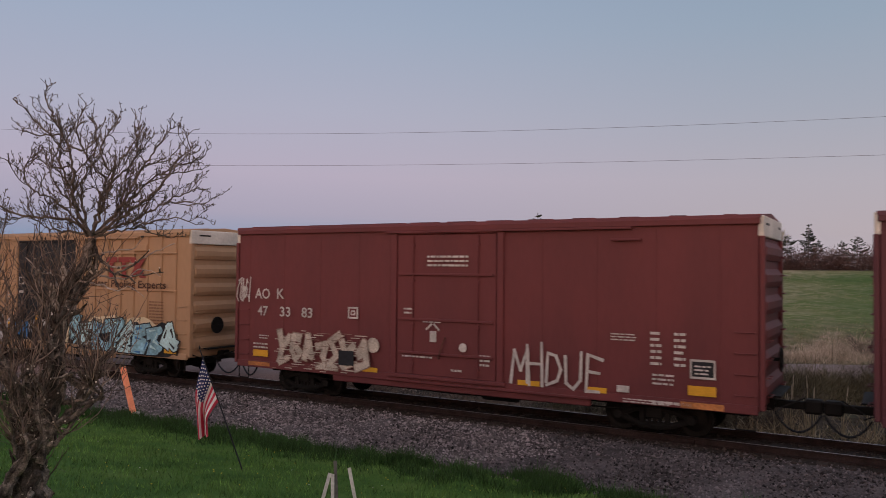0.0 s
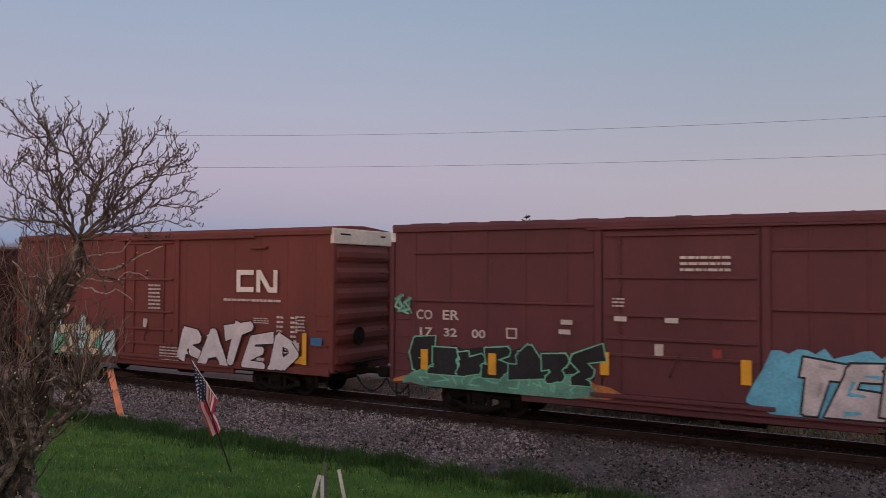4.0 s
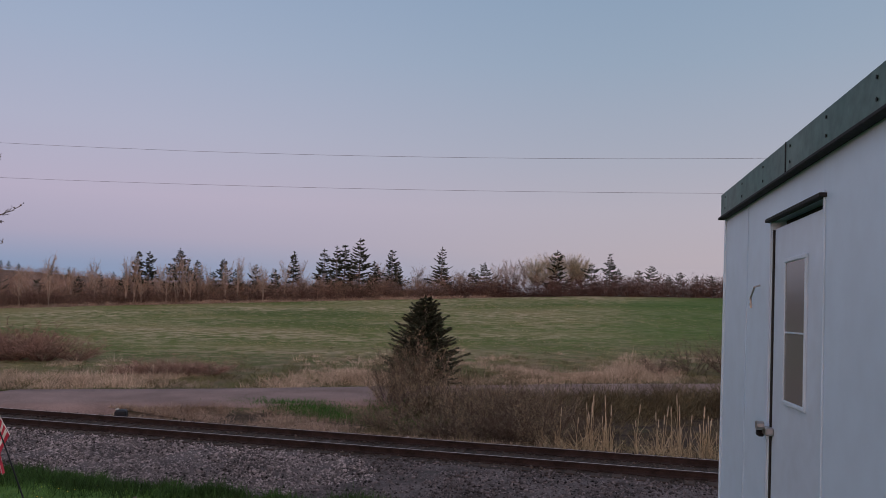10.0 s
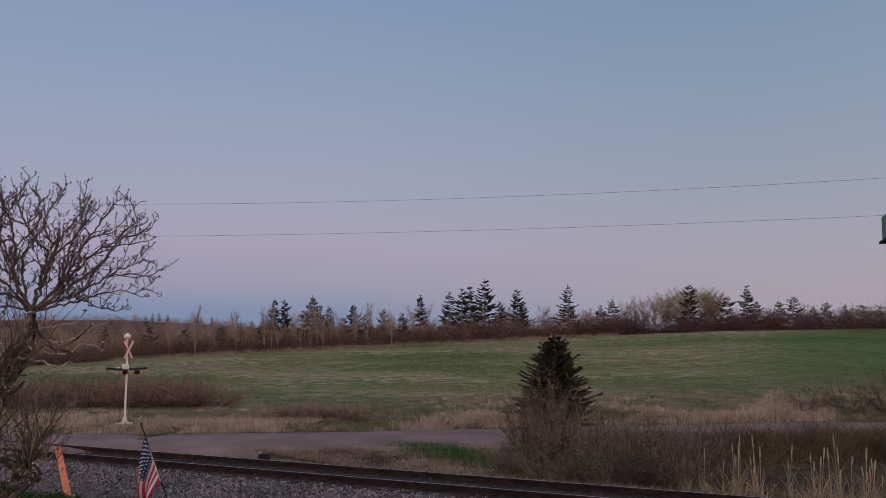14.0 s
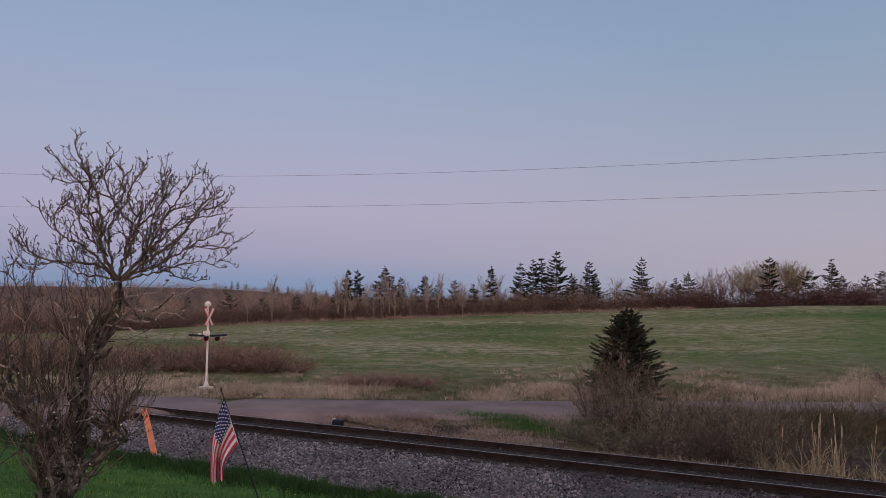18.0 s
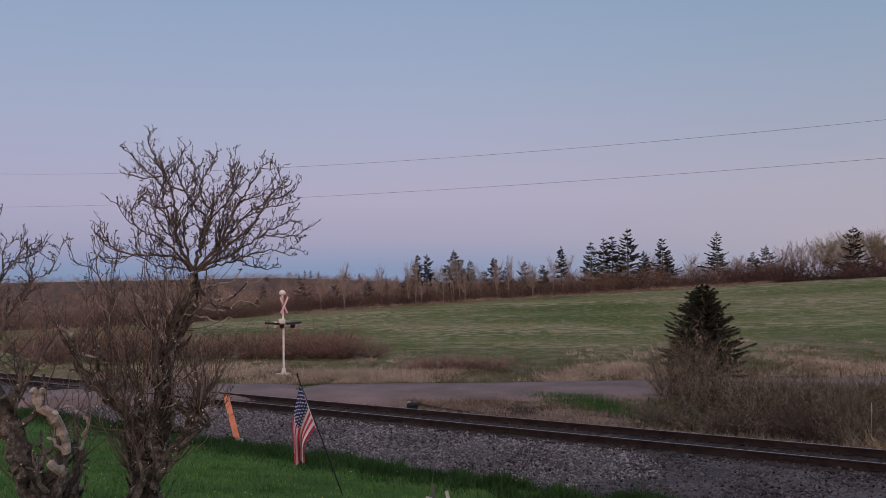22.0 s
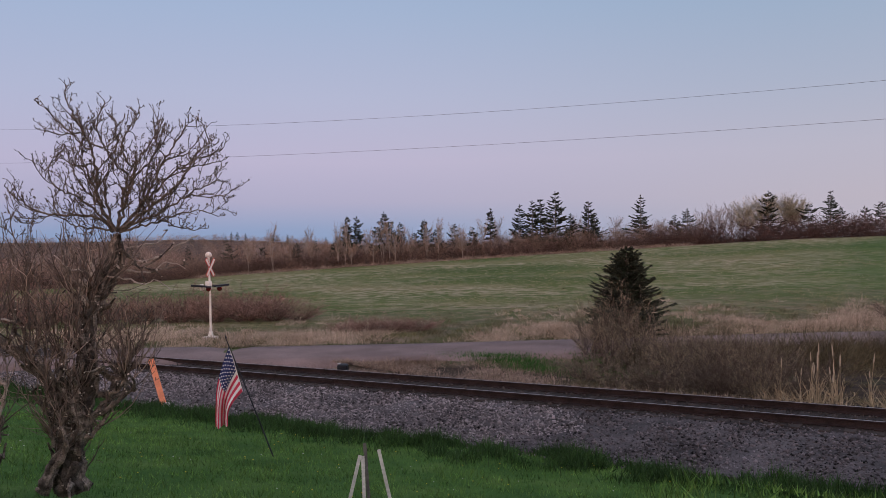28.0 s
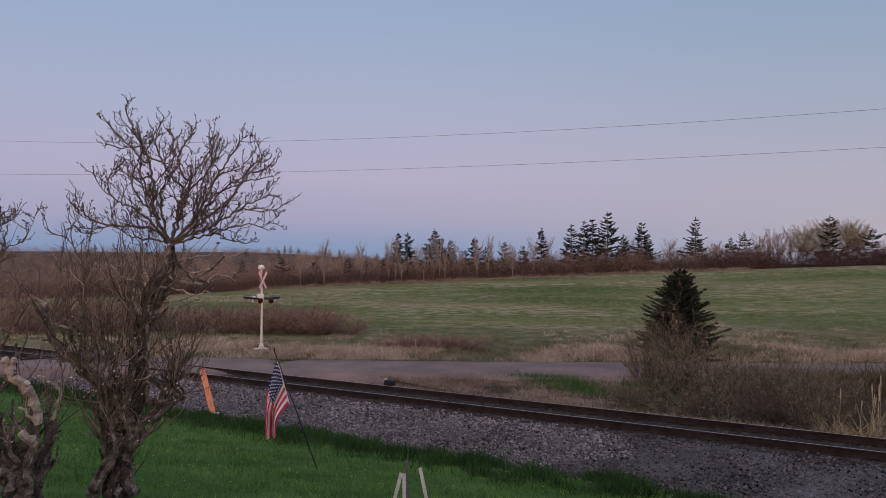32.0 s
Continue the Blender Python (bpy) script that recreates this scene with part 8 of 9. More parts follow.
apple_tree("old leafless apple tree with a gnarled trunk and budding crown", (-7.75, 4.9, 1.12), TRUNK,
           [([(-0.42, -0.54, -0.05), (-0.41, -0.73, -0.05), (-0.33, -1.03, -0.02)], 0.036, 0.034), ([(-0.31, -0.36, 0.0), (-0.27, -0.62, 0.0), (-0.25, -0.8, 0.02)], 0.030, 0.032),
            ([(-1.70, -0.62, -0.05), (-1.60, -0.69, 0), (-1.51, -0.75, 0)], 0.012, 0.03), ([(-1.22, -1.0, -0.05), (-1.36, -0.96, 0), (-1.45, -0.94, 0)], 0.010, 0.016),
            ([(0.95, -0.05, -0.1), (0.72, -0.16, -0.1), (0.50, -0.30, -0.05), (0.22, -0.34, 0), (0.03, -0.22, 0)], 0.006, 0.014), ([(0.80, -0.42, 0.1), (0.55, -0.36, 0.1), (0.40, -0.48, 0.05), (0.12, -0.46, 0), (-0.08, -0.34, 0)], 0.005, 0.013),
            ([(0.62, -0.70, -0.15), (0.46, -0.58, -0.1), (0.32, -0.62, -0.1), (0.06, -0.55, 0), (-0.15, -0.5, 0)], 0.005, 0.012), ([(0.60, 0.02, 0.1), (0.46, -0.12, 0.1), (0.30, -0.14, 0), (0.1, -0.2, 0)], 0.005, 0.010),
            ([(-0.72, -0.28, -0.1), (-0.58, -0.42, -0.1), (-0.42, -0.44, 0), (-0.22, -0.56, 0)], 0.006, 0.012)],
           [([(0, 0), (-0.21, 0.19), (-0.73, 0.23), (-1.05, 0.36), (-1.28, 0.57)], 0.022), ([(-0.08, 0.13), (-0.4, 0.42), (-0.63, 0.52), (-0.74, 0.62), (-0.76, 0.78), (-0.57, 0.91)], 0.014),
            ([(0, 0.02), (-0.18, 0.39), (-0.21, 0.71), (-0.26, 1.07), (-0.44, 1.36), (-0.55, 1.68)], 0.028), ([(-0.38, 1.2), (-0.6, 1.2), (-0.79, 1.25)], 0.010),
            ([(-0.5, 1.2), (-0.66, 1.34), (-0.8, 1.5)], 0.009), ([(-0.23, 0.85), (-0.45, 0.82), (-0.62, 0.92)], 0.010), ([(-0.28, 1.08), (-0.12, 1.02), (0.0, 1.1), (0.08, 1.22)], 0.010),
            ([(0.02, 0.02), (0.13, 0.52), (0.17, 0.71), (-0.02, 0.91), (-0.18, 1.3), (-0.08, 1.65)], 0.022), ([(0.03, 0.02), (0.21, 0.58), (0.24, 0.74), (0.1, 1.07), (0.31, 1.44)], 0.020),
            ([(0.05, 0.02), (0.31, 0.32), (0.53, 0.78), (0.73, 1.07), (0.92, 1.39)], 0.022), ([(0.06, 0.03), (0.44, 0.32), (0.76, 0.58), (0.99, 0.94), (1.17, 1.17), (1.08, 1.36)], 0.026),
            ([(0.06, 0.02), (0.57, 0.26), (0.89, 0.45), (1.38, 0.45)], 0.018), ([(0.85, 0.42), (1.1, 0.6), (1.37, 0.68)], 0.010), ([(0.08, 0.01), (0.57, 0.16), (0.99, 0.26), (1.25, 0.2)], 0.014),
            ([(0.05, 0.03), (0.44, 0.45), (0.79, 0.78), (1.31, 0.9)], 0.020), ([(0.03, 0.02), (0.31, 0.19), (0.37, 0.58), (0.44, 0.91), (0.70, 1.28)], 0.018),
            ([(-0.05, 0.04), (-0.4, 0.08), (-0.64, 0.2)], 0.011), ([(-0.01, 0.03), (-0.1, 0.5), (-0.06, 0.8), (0.1, 1.0), (0.15, 1.3)], 0.017), ([(-0.13, 0.28), (-0.42, 0.66), (-0.52, 0.98)], 0.012),
            ([(0.99, 0.94), (1.2, 1.0), (1.36, 1.06)], 0.009), ([(0.6, 0.92), (0.86, 1.0), (1.02, 1.16)], 0.009), ([(0.2, 0.64), (0.5, 0.98), (0.52, 1.22)], 0.011), ([(0.5, 0.2), (0.8, 0.05), (1.0, 0.02)], 0.009), ([(0.1, 0.4), (0.3, 0.9), (0.5, 1.2), (0.6, 1.4)], 0.014), ([(-0.1, 0.3), (-0.3, 0.7), (-0.36, 1.0), (-0.3, 1.35)], 0.012),
            ([(-0.7, 0.23), (-0.95, 0.18), (-1.1, 0.2)], 0.008), ([(-0.24, 1.0), (-0.42, 1.1), (-0.5, 1.3)], 0.010), ([(0.0, 0.95), (0.05, 1.25), (-0.02, 1.45)], 0.009)],
           [([(-1.02, -1.26, 0), (-1.05, -0.58, 0), (-1.02, -0.13, 0.1), (-0.94, 0.28, 0.1)], 0.011), ([(-0.83, -0.77, 0.1), (-1.2, -0.02, 0.2), (-1.47, 0.13, 0.2), (-1.58, 0.36, 0.2)], 0.011),
            ([(-1.2, -0.02, 0.2), (-1.22, 0.16, 0.2), (-1.26, 0.30, 0.2)], 0.007), ([(-0.6, -1.3, -0.1), (-0.42, -0.5, -0.1), (-0.38, -0.05, -0.1), (-0.55, 0.26, -0.1)], 0.011),
            ([(-0.9, -1.6, -0.1), (-0.75, -0.9, -0.1), (-0.6, -0.35, 0), (-0.62, 0.12, 0)], 0.010), ([(-1.3, -1.2, 0.1), (-1.25, -0.7, 0.1), (-1.35, -0.3, 0.1), (-1.3, 0.05, 0.1)], 0.009),
            ([(-0.3, -1.4, 0.2), (-0.05, -1.0, 0.25), (0.12, -0.75, 0.3)], 0.009), ([(-0.5, -1.1, 0.2), (-0.9, -0.85, 0.3), (-1.15, -0.9, 0.3)], 0.010), ([(-0.1, -1.3, -0.2), (0.15, -1.05, -0.25), (0.38, -0.98, -0.3)], 0.009),
            ([(-0.33, -0.7, 0), (-0.36, -0.3, 0.1), (-0.3, 0.05, 0.1)], 0.012), ([(0.2, -1.35, 0), (0.3, -1.2, 0.1), (0.34, -0.95, 0.1)], 0.007), ([(0.15, -1.88, 0), (0.36, -1.7, 0), (0.42, -1.5, 0)], 0.008)], 330, 78, 41, 1.0)
apple_tree("old apple tree with a twisted stump and broken bleached limbs", (-7.75, 3.6, 1.3),
           [([(-2.75, -0.75, -0.7), (-2.55, -1.3, -0.65), (-2.29, -1.79, -0.6), (-2.18, -2.09, -0.6), (-2.03, -2.42, -0.6), (-1.84, -2.69, -0.6), (-1.70, -3.1, -0.6)][::-1], 0.16, 0.065),
            ([(-1.78, -3.1, -0.6), (-1.92, -2.65, -0.6), (-1.77, -2.42, -0.62), (-1.62, -2.09, -0.6), (-1.6, -2.0, -0.6)], 0.12, 0.06),
            ([(-1.62, -3.1, -0.55), (-1.60, -2.7, -0.55), (-1.47, -2.39, -0.55), (-1.39, -2.09, -0.55)], 0.09, 0.035),
            ([(-1.66, -2.9, -0.7), (-1.72, -2.6, -0.7), (-1.60, -2.3, -0.72)], 0.06, 0.04), ([(-2.4, -1.65, -0.6), (-2.2, -1.35, -0.65), (-2.16, -1.0, -0.7)], 0.04, 0.015)],
           [([(-2.0, -1.36, -0.7), (-1.94, -1.54, -0.7), (-1.77, -1.67, -0.72), (-1.64, -1.86, -0.7), (-1.58, -2.1, -0.65)], 0.045, 0.058), ([(-1.90, -1.35, -0.72), (-1.92, -1.48, -0.7)], 0.028, 0.036),
            ([(-1.72, -1.64, -0.74), (-1.80, -1.7, -0.7)], 0.036, 0.042), ([(-1.58, -1.56, -0.6), (-1.33, -1.73, -0.6), (-1.33, -1.86, -0.6), (-1.41, -2.08, -0.6)], 0.015, 0.022),
            ([(-1.82, -1.93, -0.75), (-1.7, -2.0, -0.72), (-1.6, -2.08, -0.7)], 0.014, 0.02), ([(-1.80, -2.23, -0.75), (-1.62, -2.34, -0.7)], 0.042, 0.05), ([(-2.2, -2.66, -0.75), (-2.05, -2.66, -0.7)], 0.045, 0.05)],
           [([(-2.5, -1.0), (-2.33, -0.51), (-2.14, -0.28), (-2.03, -0.09), (-1.77, 0.02)], 0.016), ([(-1.80, 0.01), (-1.73, 0.10), (-1.72, 0.2)], 0.007), ([(-2.05, -0.1), (-2.08, 0.08), (-2.07, 0.22)], 0.008),
            ([(-2.6, -0.6), (-2.33, 0.09), (-2.18, 0.21), (-2.14, 0.47)], 0.016), ([(-2.25, 0.15), (-2.1, 0.15), (-2.0, 0.36)], 0.008), ([(-2.75, -0.75), (-2.8, -0.1), (-2.6, 0.4), (-2.4, 0.75)], 0.02),
            ([(-2.8, -0.1), (-3.1, 0.3), (-3.3, 0.8)], 0.016)],
           [([(-2.2, -1.5, -0.6), (-1.95, -1.0, -0.6), (-1.85, -0.6, -0.5), (-1.95, -0.2, -0.5)], 0.009), ([(-1.9, -1.4, -0.5), (-1.75, -1.1, -0.4), (-1.8, -0.75, -0.4)], 0.008), ([(-1.4, -2.1, -0.5), (-1.3, -1.6, -0.5), (-1.4, -1.2, -0.45)], 0.008),
            ([(-1.55, -2.4, -0.5), (-1.2, -1.9, -0.4), (-1.1, -1.5, -0.4)], 0.008), ([(-2.3, -1.7, -0.5), (-2.2, -1.2, -0.5), (-2.3, -0.7, -0.4)], 0.009)], 70, 24, 43)

# ---- site trailer ----
M["cladding"] = mat("pale_blue_white_cladding", (0.50, 0.625, 0.76), 0.45, 0, 0.05, 0.8, 6, 0.03, spec=0.4)
M["fascia"] = mat("weathered_green_fascia", (0.06, 0.125, 0.112), 0.55, 0.2, 0.3, 1.5, 14, 0.1, tint=(0.11, 0.165, 0.155))
M["door_paint"] = mat("off_white_door", (0.50, 0.60, 0.72), 0.4, 0, 0.06, 1, 8, 0.02, spec=0.4)
M["gap"] = mat("dark_door_gap", (0.02, 0.02, 0.022), 0.8, 0, 0.2)
M["chrome"] = mat("scuffed_steel_latch", (0.35, 0.35, 0.36), 0.35, 0.9, 0.2, 6, 30, 0.05)
glass = bpy.data.materials.new("hazy_window_glass")
glass.use_nodes = True
gb = glass.node_tree.nodes["Principled BSDF"]
gb.inputs["Base Color"].default_value, gb.inputs["Roughness"].default_value = (0.17, 0.165, 0.17, 1), 0.2
gb.inputs["Specular IOR Level"].default_value = 0.6
n_wall = Vector((0.9914, 0.1312, 0.0))
e1 = Vector((-0.1311, 0.9911, -0.0225)).normalized()
e3 = (Vector((0, 0, 1)) + 0.019 * n_wall)
e3 = (e3 - e1 * e3.dot(e1)).normalized()
e2 = e1.cross(e3).normalized()
eye_line = Vector((0, 0, 3.91)) + n_wall * 1.05
shed_at = Matrix(((e1.x, e2.x, e3.x, eye_line.x), (e1.y, e2.y, e3.y, eye_line.y), (e1.z, e2.z, e3.z, eye_line.z), (0, 0, 0, 1)))
FAR, NEAR, TOP, LOW = 5.36, -5.2, 0.70, -1.72
shed = thing("site_trailer", "pale blue-white metal site trailer with a green roof edge", "trailer", at=shed_at)
D0, D1, DT, DB = 3.28, 4.13, 0.525, -1.48
for a, b_, c0, c1 in ((NEAR, D0, LOW, TOP), (D1, FAR, LOW, TOP), (D0, D1, DT, TOP), (D0, D1, LOW, DB)):
    part("wall_panel", Geo().block(a, b_, 0.0, 0.08, c0, c1, 0.002), M["cladding"], shed)
part("far_wall", Geo().block(FAR - 0.08, FAR, 0.081, 2.6, LOW, TOP, 0.003), M["cladding"], shed)
part("near_wall", Geo().block(NEAR, NEAR + 0.08, 0.081, 2.6, LOW, TOP, 0.003), M["cladding"], shed)
part("back_wall", Geo().block(NEAR, FAR, 2.6, 2.68, LOW, TOP, 0.003), M["cladding"], shed)
part("floor_frame", Geo().block(NEAR, FAR, 0.0, 2.68, LOW - 0.14, LOW - 0.003, 0.01), M["steel_dark"], shed)
for a in (NEAR + 0.4, -1.5, 2.0, FAR - 0.5):
    part("support_block", Geo().block(a - 0.2, a + 0.2, 0.25, 0.65, LOW - 0.9, LOW - 0.145, 0.01), M["ballast"], shed)
    part("support_block", Geo().block(a - 0.2, a + 0.2, 2.0, 2.4, LOW - 0.9, LOW - 0.145, 0.01), M["ballast"], shed)
part("corner_trim", Geo().block(FAR - 0.012, FAR + 0.012, -0.012, 0.06, LOW, TOP - 0.01, 0.004), M["cladding"], shed)
part("roof", Geo().block(NEAR - 0.03, FAR + 0.03, 0.0, 2.75, TOP + 0.12, TOP + 0.165, 0.008), M["galv"], shed)
edge = part("fascia", Geo().block(NEAR - 0.03, FAR + 0.025, -0.035, -0.003, TOP, TOP + 0.152, 0.004), M["fascia"], shed, "weathered green metal roof edge")
part("far_fascia", Geo().block(FAR + 0.003, FAR + 0.03, -0.003, 2.75, TOP, TOP + 0.152, 0.004), M["fascia"], shed)
part("drip_edge", Geo().block(NEAR - 0.03, FAR + 0.045, -0.05, -0.004, TOP - 0.018, TOP - 0.002, 0.003), M["gap"], shed)
for k in range(10):
    a = 0.55 + k * 0.52
    for c in (0.04, 0.115):
        part("rivet", Geo().revolve([(0.008, -0.039), (0.006, -0.036)], (a, 0, TOP + c), "y", 8), M["steel_dark"], edge)
for a in (1.9, 3.75):
    part("fascia_joint", Geo().block(a - 0.006, a + 0.006, -0.0385, -0.034, TOP + 0.002, TOP + 0.15, 0.001), M["gap"], edge)
door = part("door", Geo().block(D0 + 0.02, D1 - 0.02, 0.012, 0.06, DB + 0.01, DT - 0.045, 0.005), M["door_paint"], shed, "off-white metal door with a tall window")
part("door_backing", Geo().box(D0 + 0.001, D1 - 0.001, 0.07, 0.078, DB + 0.001, DT - 0.001), M["gap"], shed)
for a in (D0 - 0.012, D1 + 0.012):
    part("door_trim", Geo().block(a - 0.008, a + 0.008, -0.008, 0.0, DB, DT + 0.02, 0.002), M["cladding"], shed)
part("drip_cap", Geo().block(D0 - 0.03, D1 + 0.03, -0.03, 0.004, DT - 0.01, DT + 0.008, 0.003), M["gap"], shed)
W0, W1, WB, WT = 3.53, 3.89, -0.38, 0.31
for a, b_, c0, c1 in ((W0, W1, WT - 0.02, WT), (W0, W1, WB, WB + 0.02), (W0, W0 + 0.018, WB + 0.02, WT - 0.02), (W1 - 0.018, W1, WB + 0.02, WT - 0.02), (W0 + 0.018, W1 - 0.018, -0.046, -0.039)):
    part("window_frame", Geo().block(a, b_, 0.0, 0.014, c0, c1, 0.003), M["door_paint"], door)
for c0, c1 in ((WB + 0.021, -0.047), (-0.038, WT - 0.021)):
    part("pane", Geo().box(W0 + 0.019, W1 - 0.019, 0.006, 0.010, c0, c1), glass, door, "hazy dark window pane")
lock = part("latch", Geo().block(D1 - 0.07, D1 - 0.0, -0.03, 0.012, -0.56, -0.52, 0.006), M["chrome"], door, "steel hasp with a padlock")
part("padlock", Geo().block(D1 + 0.0, D1 + 0.05, -0.05, -0.016, -0.575, -0.52, 0.008), M["steel_dark"], lock)
part("knob", Geo().cyl((D1 - 0.03, -0.065, -0.515), (D1 - 0.03, -0.03, -0.515), 0.022, 10), M["chrome"], lock)
part("door_hook", Geo().tube([(4.36, -0.002, 0.2), (4.36, -0.03, 0.19), (4.43, -0.035, 0.13), (4.43, -0.03, 0.08), (4.46, -0.03, 0.1)], 0.006, 5), M["chrome"], shed, "bent wire hook")
part("door_gap", Geo().block(D1 - 0.019, D1 - 0.004, 0.004, 0.03, DB + 0.01, DT - 0.05, 0.001), M["gap"], shed)
part("wall_seam", Geo().block(D1 + 0.55, D1 + 0.555, -0.004, 0.0, LOW, TOP, 0.001), M["cladding"], shed)
part("hinge_gap", Geo().block(D0 + 0.004, D0 + 0.019, 0.002, 0.03, DB + 0.01, DT - 0.05, 0.001), M["gap"], shed)
# the next window of the wall
window = part("window", Geo().block(0.62, 1.76, -0.006, -0.001, -0.56, 0.33, 0.002), glass, shed, "hazy window")
for a, b_, c0, c1 in ((0.58, 1.80, 0.31, 0.35), (0.58, 1.80, -0.60, -0.56), (0.58, 0.62, -0.56, 0.31), (1.76, 1.80, -0.56, 0.31), (1.17, 1.20, -0.56, 0.31)):
    part("window_frame", Geo().block(a, b_, -0.022, -0.0065, c0, c1, 0.003), M["cladding"], window)
part("window_cap", Geo().block(0.55, 1.83, -0.06, -0.001, 0.352, 0.368, 0.004), M["cladding"], window)

# ---- crossing signal ----
M["sign_white"] = mat("dull_white_enamel", (0.80, 0.75, 0.70), 0.5, 0, 0.12, 3, 20, 0.03)
M["sign_red"] = mat("red_reflective_border", (0.55, 0.07, 0.05), 0.5, 0, 0.12, 3, 20, 0.03)
lens = mat("dark_red_lens", (0.06, 0.006, 0.006), 0.15, 0, 0.1, 3, 20, 0.0, spec=0.6)
lens_lit = mat("glowing_red_lens", (0.5, 0.02, 0.01), 0.3, 0, 0.1, 3, 20, 0.0)
lit = lens_lit.node_tree.nodes["Principled BSDF"]
lit.inputs["Emission Color"].default_value, lit.inputs["Emission Strength"].default_value = (1.0, 0.05, 0.02, 1), 4.0
sz = ground_z(-30.75, 26.97)
sig = thing("crossing_signal", "white railway crossing signal mast with a crossbuck and lamps", "crossing signal", at=pose(-30.75, 26.97, sz))
part("mast", Geo().tube([(0, 0, 0.2), (0, 0, 2.4), (-0.12, 0.04, 4.2)], [0.056, 0.052, 0.05], 10), M["sign_white"], sig)
part("base", Geo().block(-0.28, 0.28, -0.28, 0.28, -0.05, 0.16, 0.03), M["sign_white"], sig, "pale concrete foot")
part("base_cone", Geo().cyl((0, 0, 0.16), (0, 0, 0.42), 0.15, 10, 0.08), M["sign_white"], sig)
part("bell", Geo().revolve([(0.05, 4.18), (0.16, 4.22), (0.17, 4.32), (0.1, 4.42), (0.02, 4.45)], (-0.12, 0.04, 0), "z", 14), M["sign_white"], sig, smooth=True)
q, face = Vector((-0.2, 0.98, 0)), Vector((0.98, 0.2, 0))
for s in (-1, 1):
    lo_, hi_ = Vector((-0.1, 0.03, 3.66)) - q * 0.32 * s - Vector((0, 0, 0.44)), Vector((-0.1, 0.03, 3.66)) + q * 0.32 * s + Vector((0, 0, 0.44))
    o = 0.09 + 0.02 * s
    arm = part("crossbuck_board", Geo().beam(lo_ + face * o, hi_ + face * o, 0.2, 0.012, face), M["sign_red"], sig, "white crossbuck board with a red border")
    part("board_face", Geo().beam(lo_ * 0.97 + hi_ * 0.03 + face * (o * 1.12), hi_ * 0.97 + lo_ * 0.03 + face * (o * 1.12), 0.115, 0.016, face), M["sign_white"], arm)
arm_way = Vector((0.66, 0.75, 0))
part("lamp_arm", Geo().beam(-arm_way * 0.7 + Vector((0, 0, 2.72)), arm_way * 0.7 + Vector((0, 0, 2.72)), 0.06, 0.07), M["black"], sig)
look_way = Vector((0.75, -0.66, 0))
LENSES = []
for s in (-0.08, 0.46):
    c = arm_way * s + Vector((0, 0, 2.58))
    lamp = part("lamp", Geo().tube([c - look_way * 0.16, c + look_way * 0.2], [0.10, 0.13], 16), M["black"], sig, "black signal lamp housing")
    part("visor", Geo().beam(c + look_way * 0.2 + Vector((0, 0, 0.13)), c + look_way * 0.5 + Vector((0, 0, 0.09)), 0.3, 0.02), M["black"], lamp)
    # lens with an added dark back, so a half turn imitates the light going out
    drum = part("lens", Geo().cyl(look_way * 0.012, look_way * 0.03, 0.115, 16), lens_lit, lamp, "glowing red lens face, turned away once the train has passed")
    part("lens_back", Geo().cyl(-look_way * 0.03, look_way * 0.011, 0.115, 16), lens, drum, "added dark red back of the lens, turned forward for the unlit lamp")
    drum.location = c + look_way * 0.25
    LENSES.append((drum, drum.location.copy()))
for s in (-1, 1):
    part("backing_plate", Geo().beam(arm_way * 0.92 * s + Vector((0, 0, 2.76)), arm_way * 0.16 * s + Vector((0, 0, 2.70)), 0.5, 0.09), M["black"], sig)
part("relay_case", Geo().block(-0.36, -0.2, -0.36, -0.22, 2.5, 2.82, 0.02), M["sign_white"], sig, "pale grey metal case beside the mast")
part("junction_box", Geo().block(-0.16, 0.1, -0.2, 0.06, 2.55, 2.95, 0.02), M["sign_white"], sig)

# ---- track-side box, stakes ----
bx, by = -18.55, 22.55
box = thing("lineside_box", "small black track-side box with a pale lid", "box", at=pose(bx, by, ground_z(bx, by) - 0.02, 0, 0, 28))
part("body", Geo().block(-0.19, 0.19, -0.19, 0.19, 0.0, 0.40, 0.05), M["black"], box)
part("lid", Geo().block(-0.19, -0.09, -0.10, 0.10, 0.402, 0.43, 0.008), M["grime_white"], box)
M["orange"] = mat("fluorescent_orange_stake", (0.92, 0.33, 0.19), 0.6, 0, 0.12, 3, 20, 0.05)
sx, sy = -18.65, 14.62
stake = thing("marker_stake", "leaning flat orange marker stake at the lawn edge", "stake", at=pose(sx, sy, ground_z(sx, sy) - 0.05))
p0, p1 = Vector((0, 0, 0)), Vector((-0.38, -0.18, 1.5))
part("slat", Geo().beam(p0, p1, 0.165, 0.04, (0.79, -0.62, 0)), M["orange"], stake)
part("foot", Geo().block(-0.05, 0.13, -0.06, 0.08, 0.0, 0.24, 0.02), M["grime_white"], stake, "pale concrete foot")
M["bare_dark"] = mat("dark_weathered_lath", (0.13, 0.12, 0.11), 0.85, 0, 0.25, 4, 30, 0.15)
M["lath"] = mat("weathered_white_lath", (0.52, 0.50, 0.47), 0.8, 0, 0.2, 4, 30, 0.15)


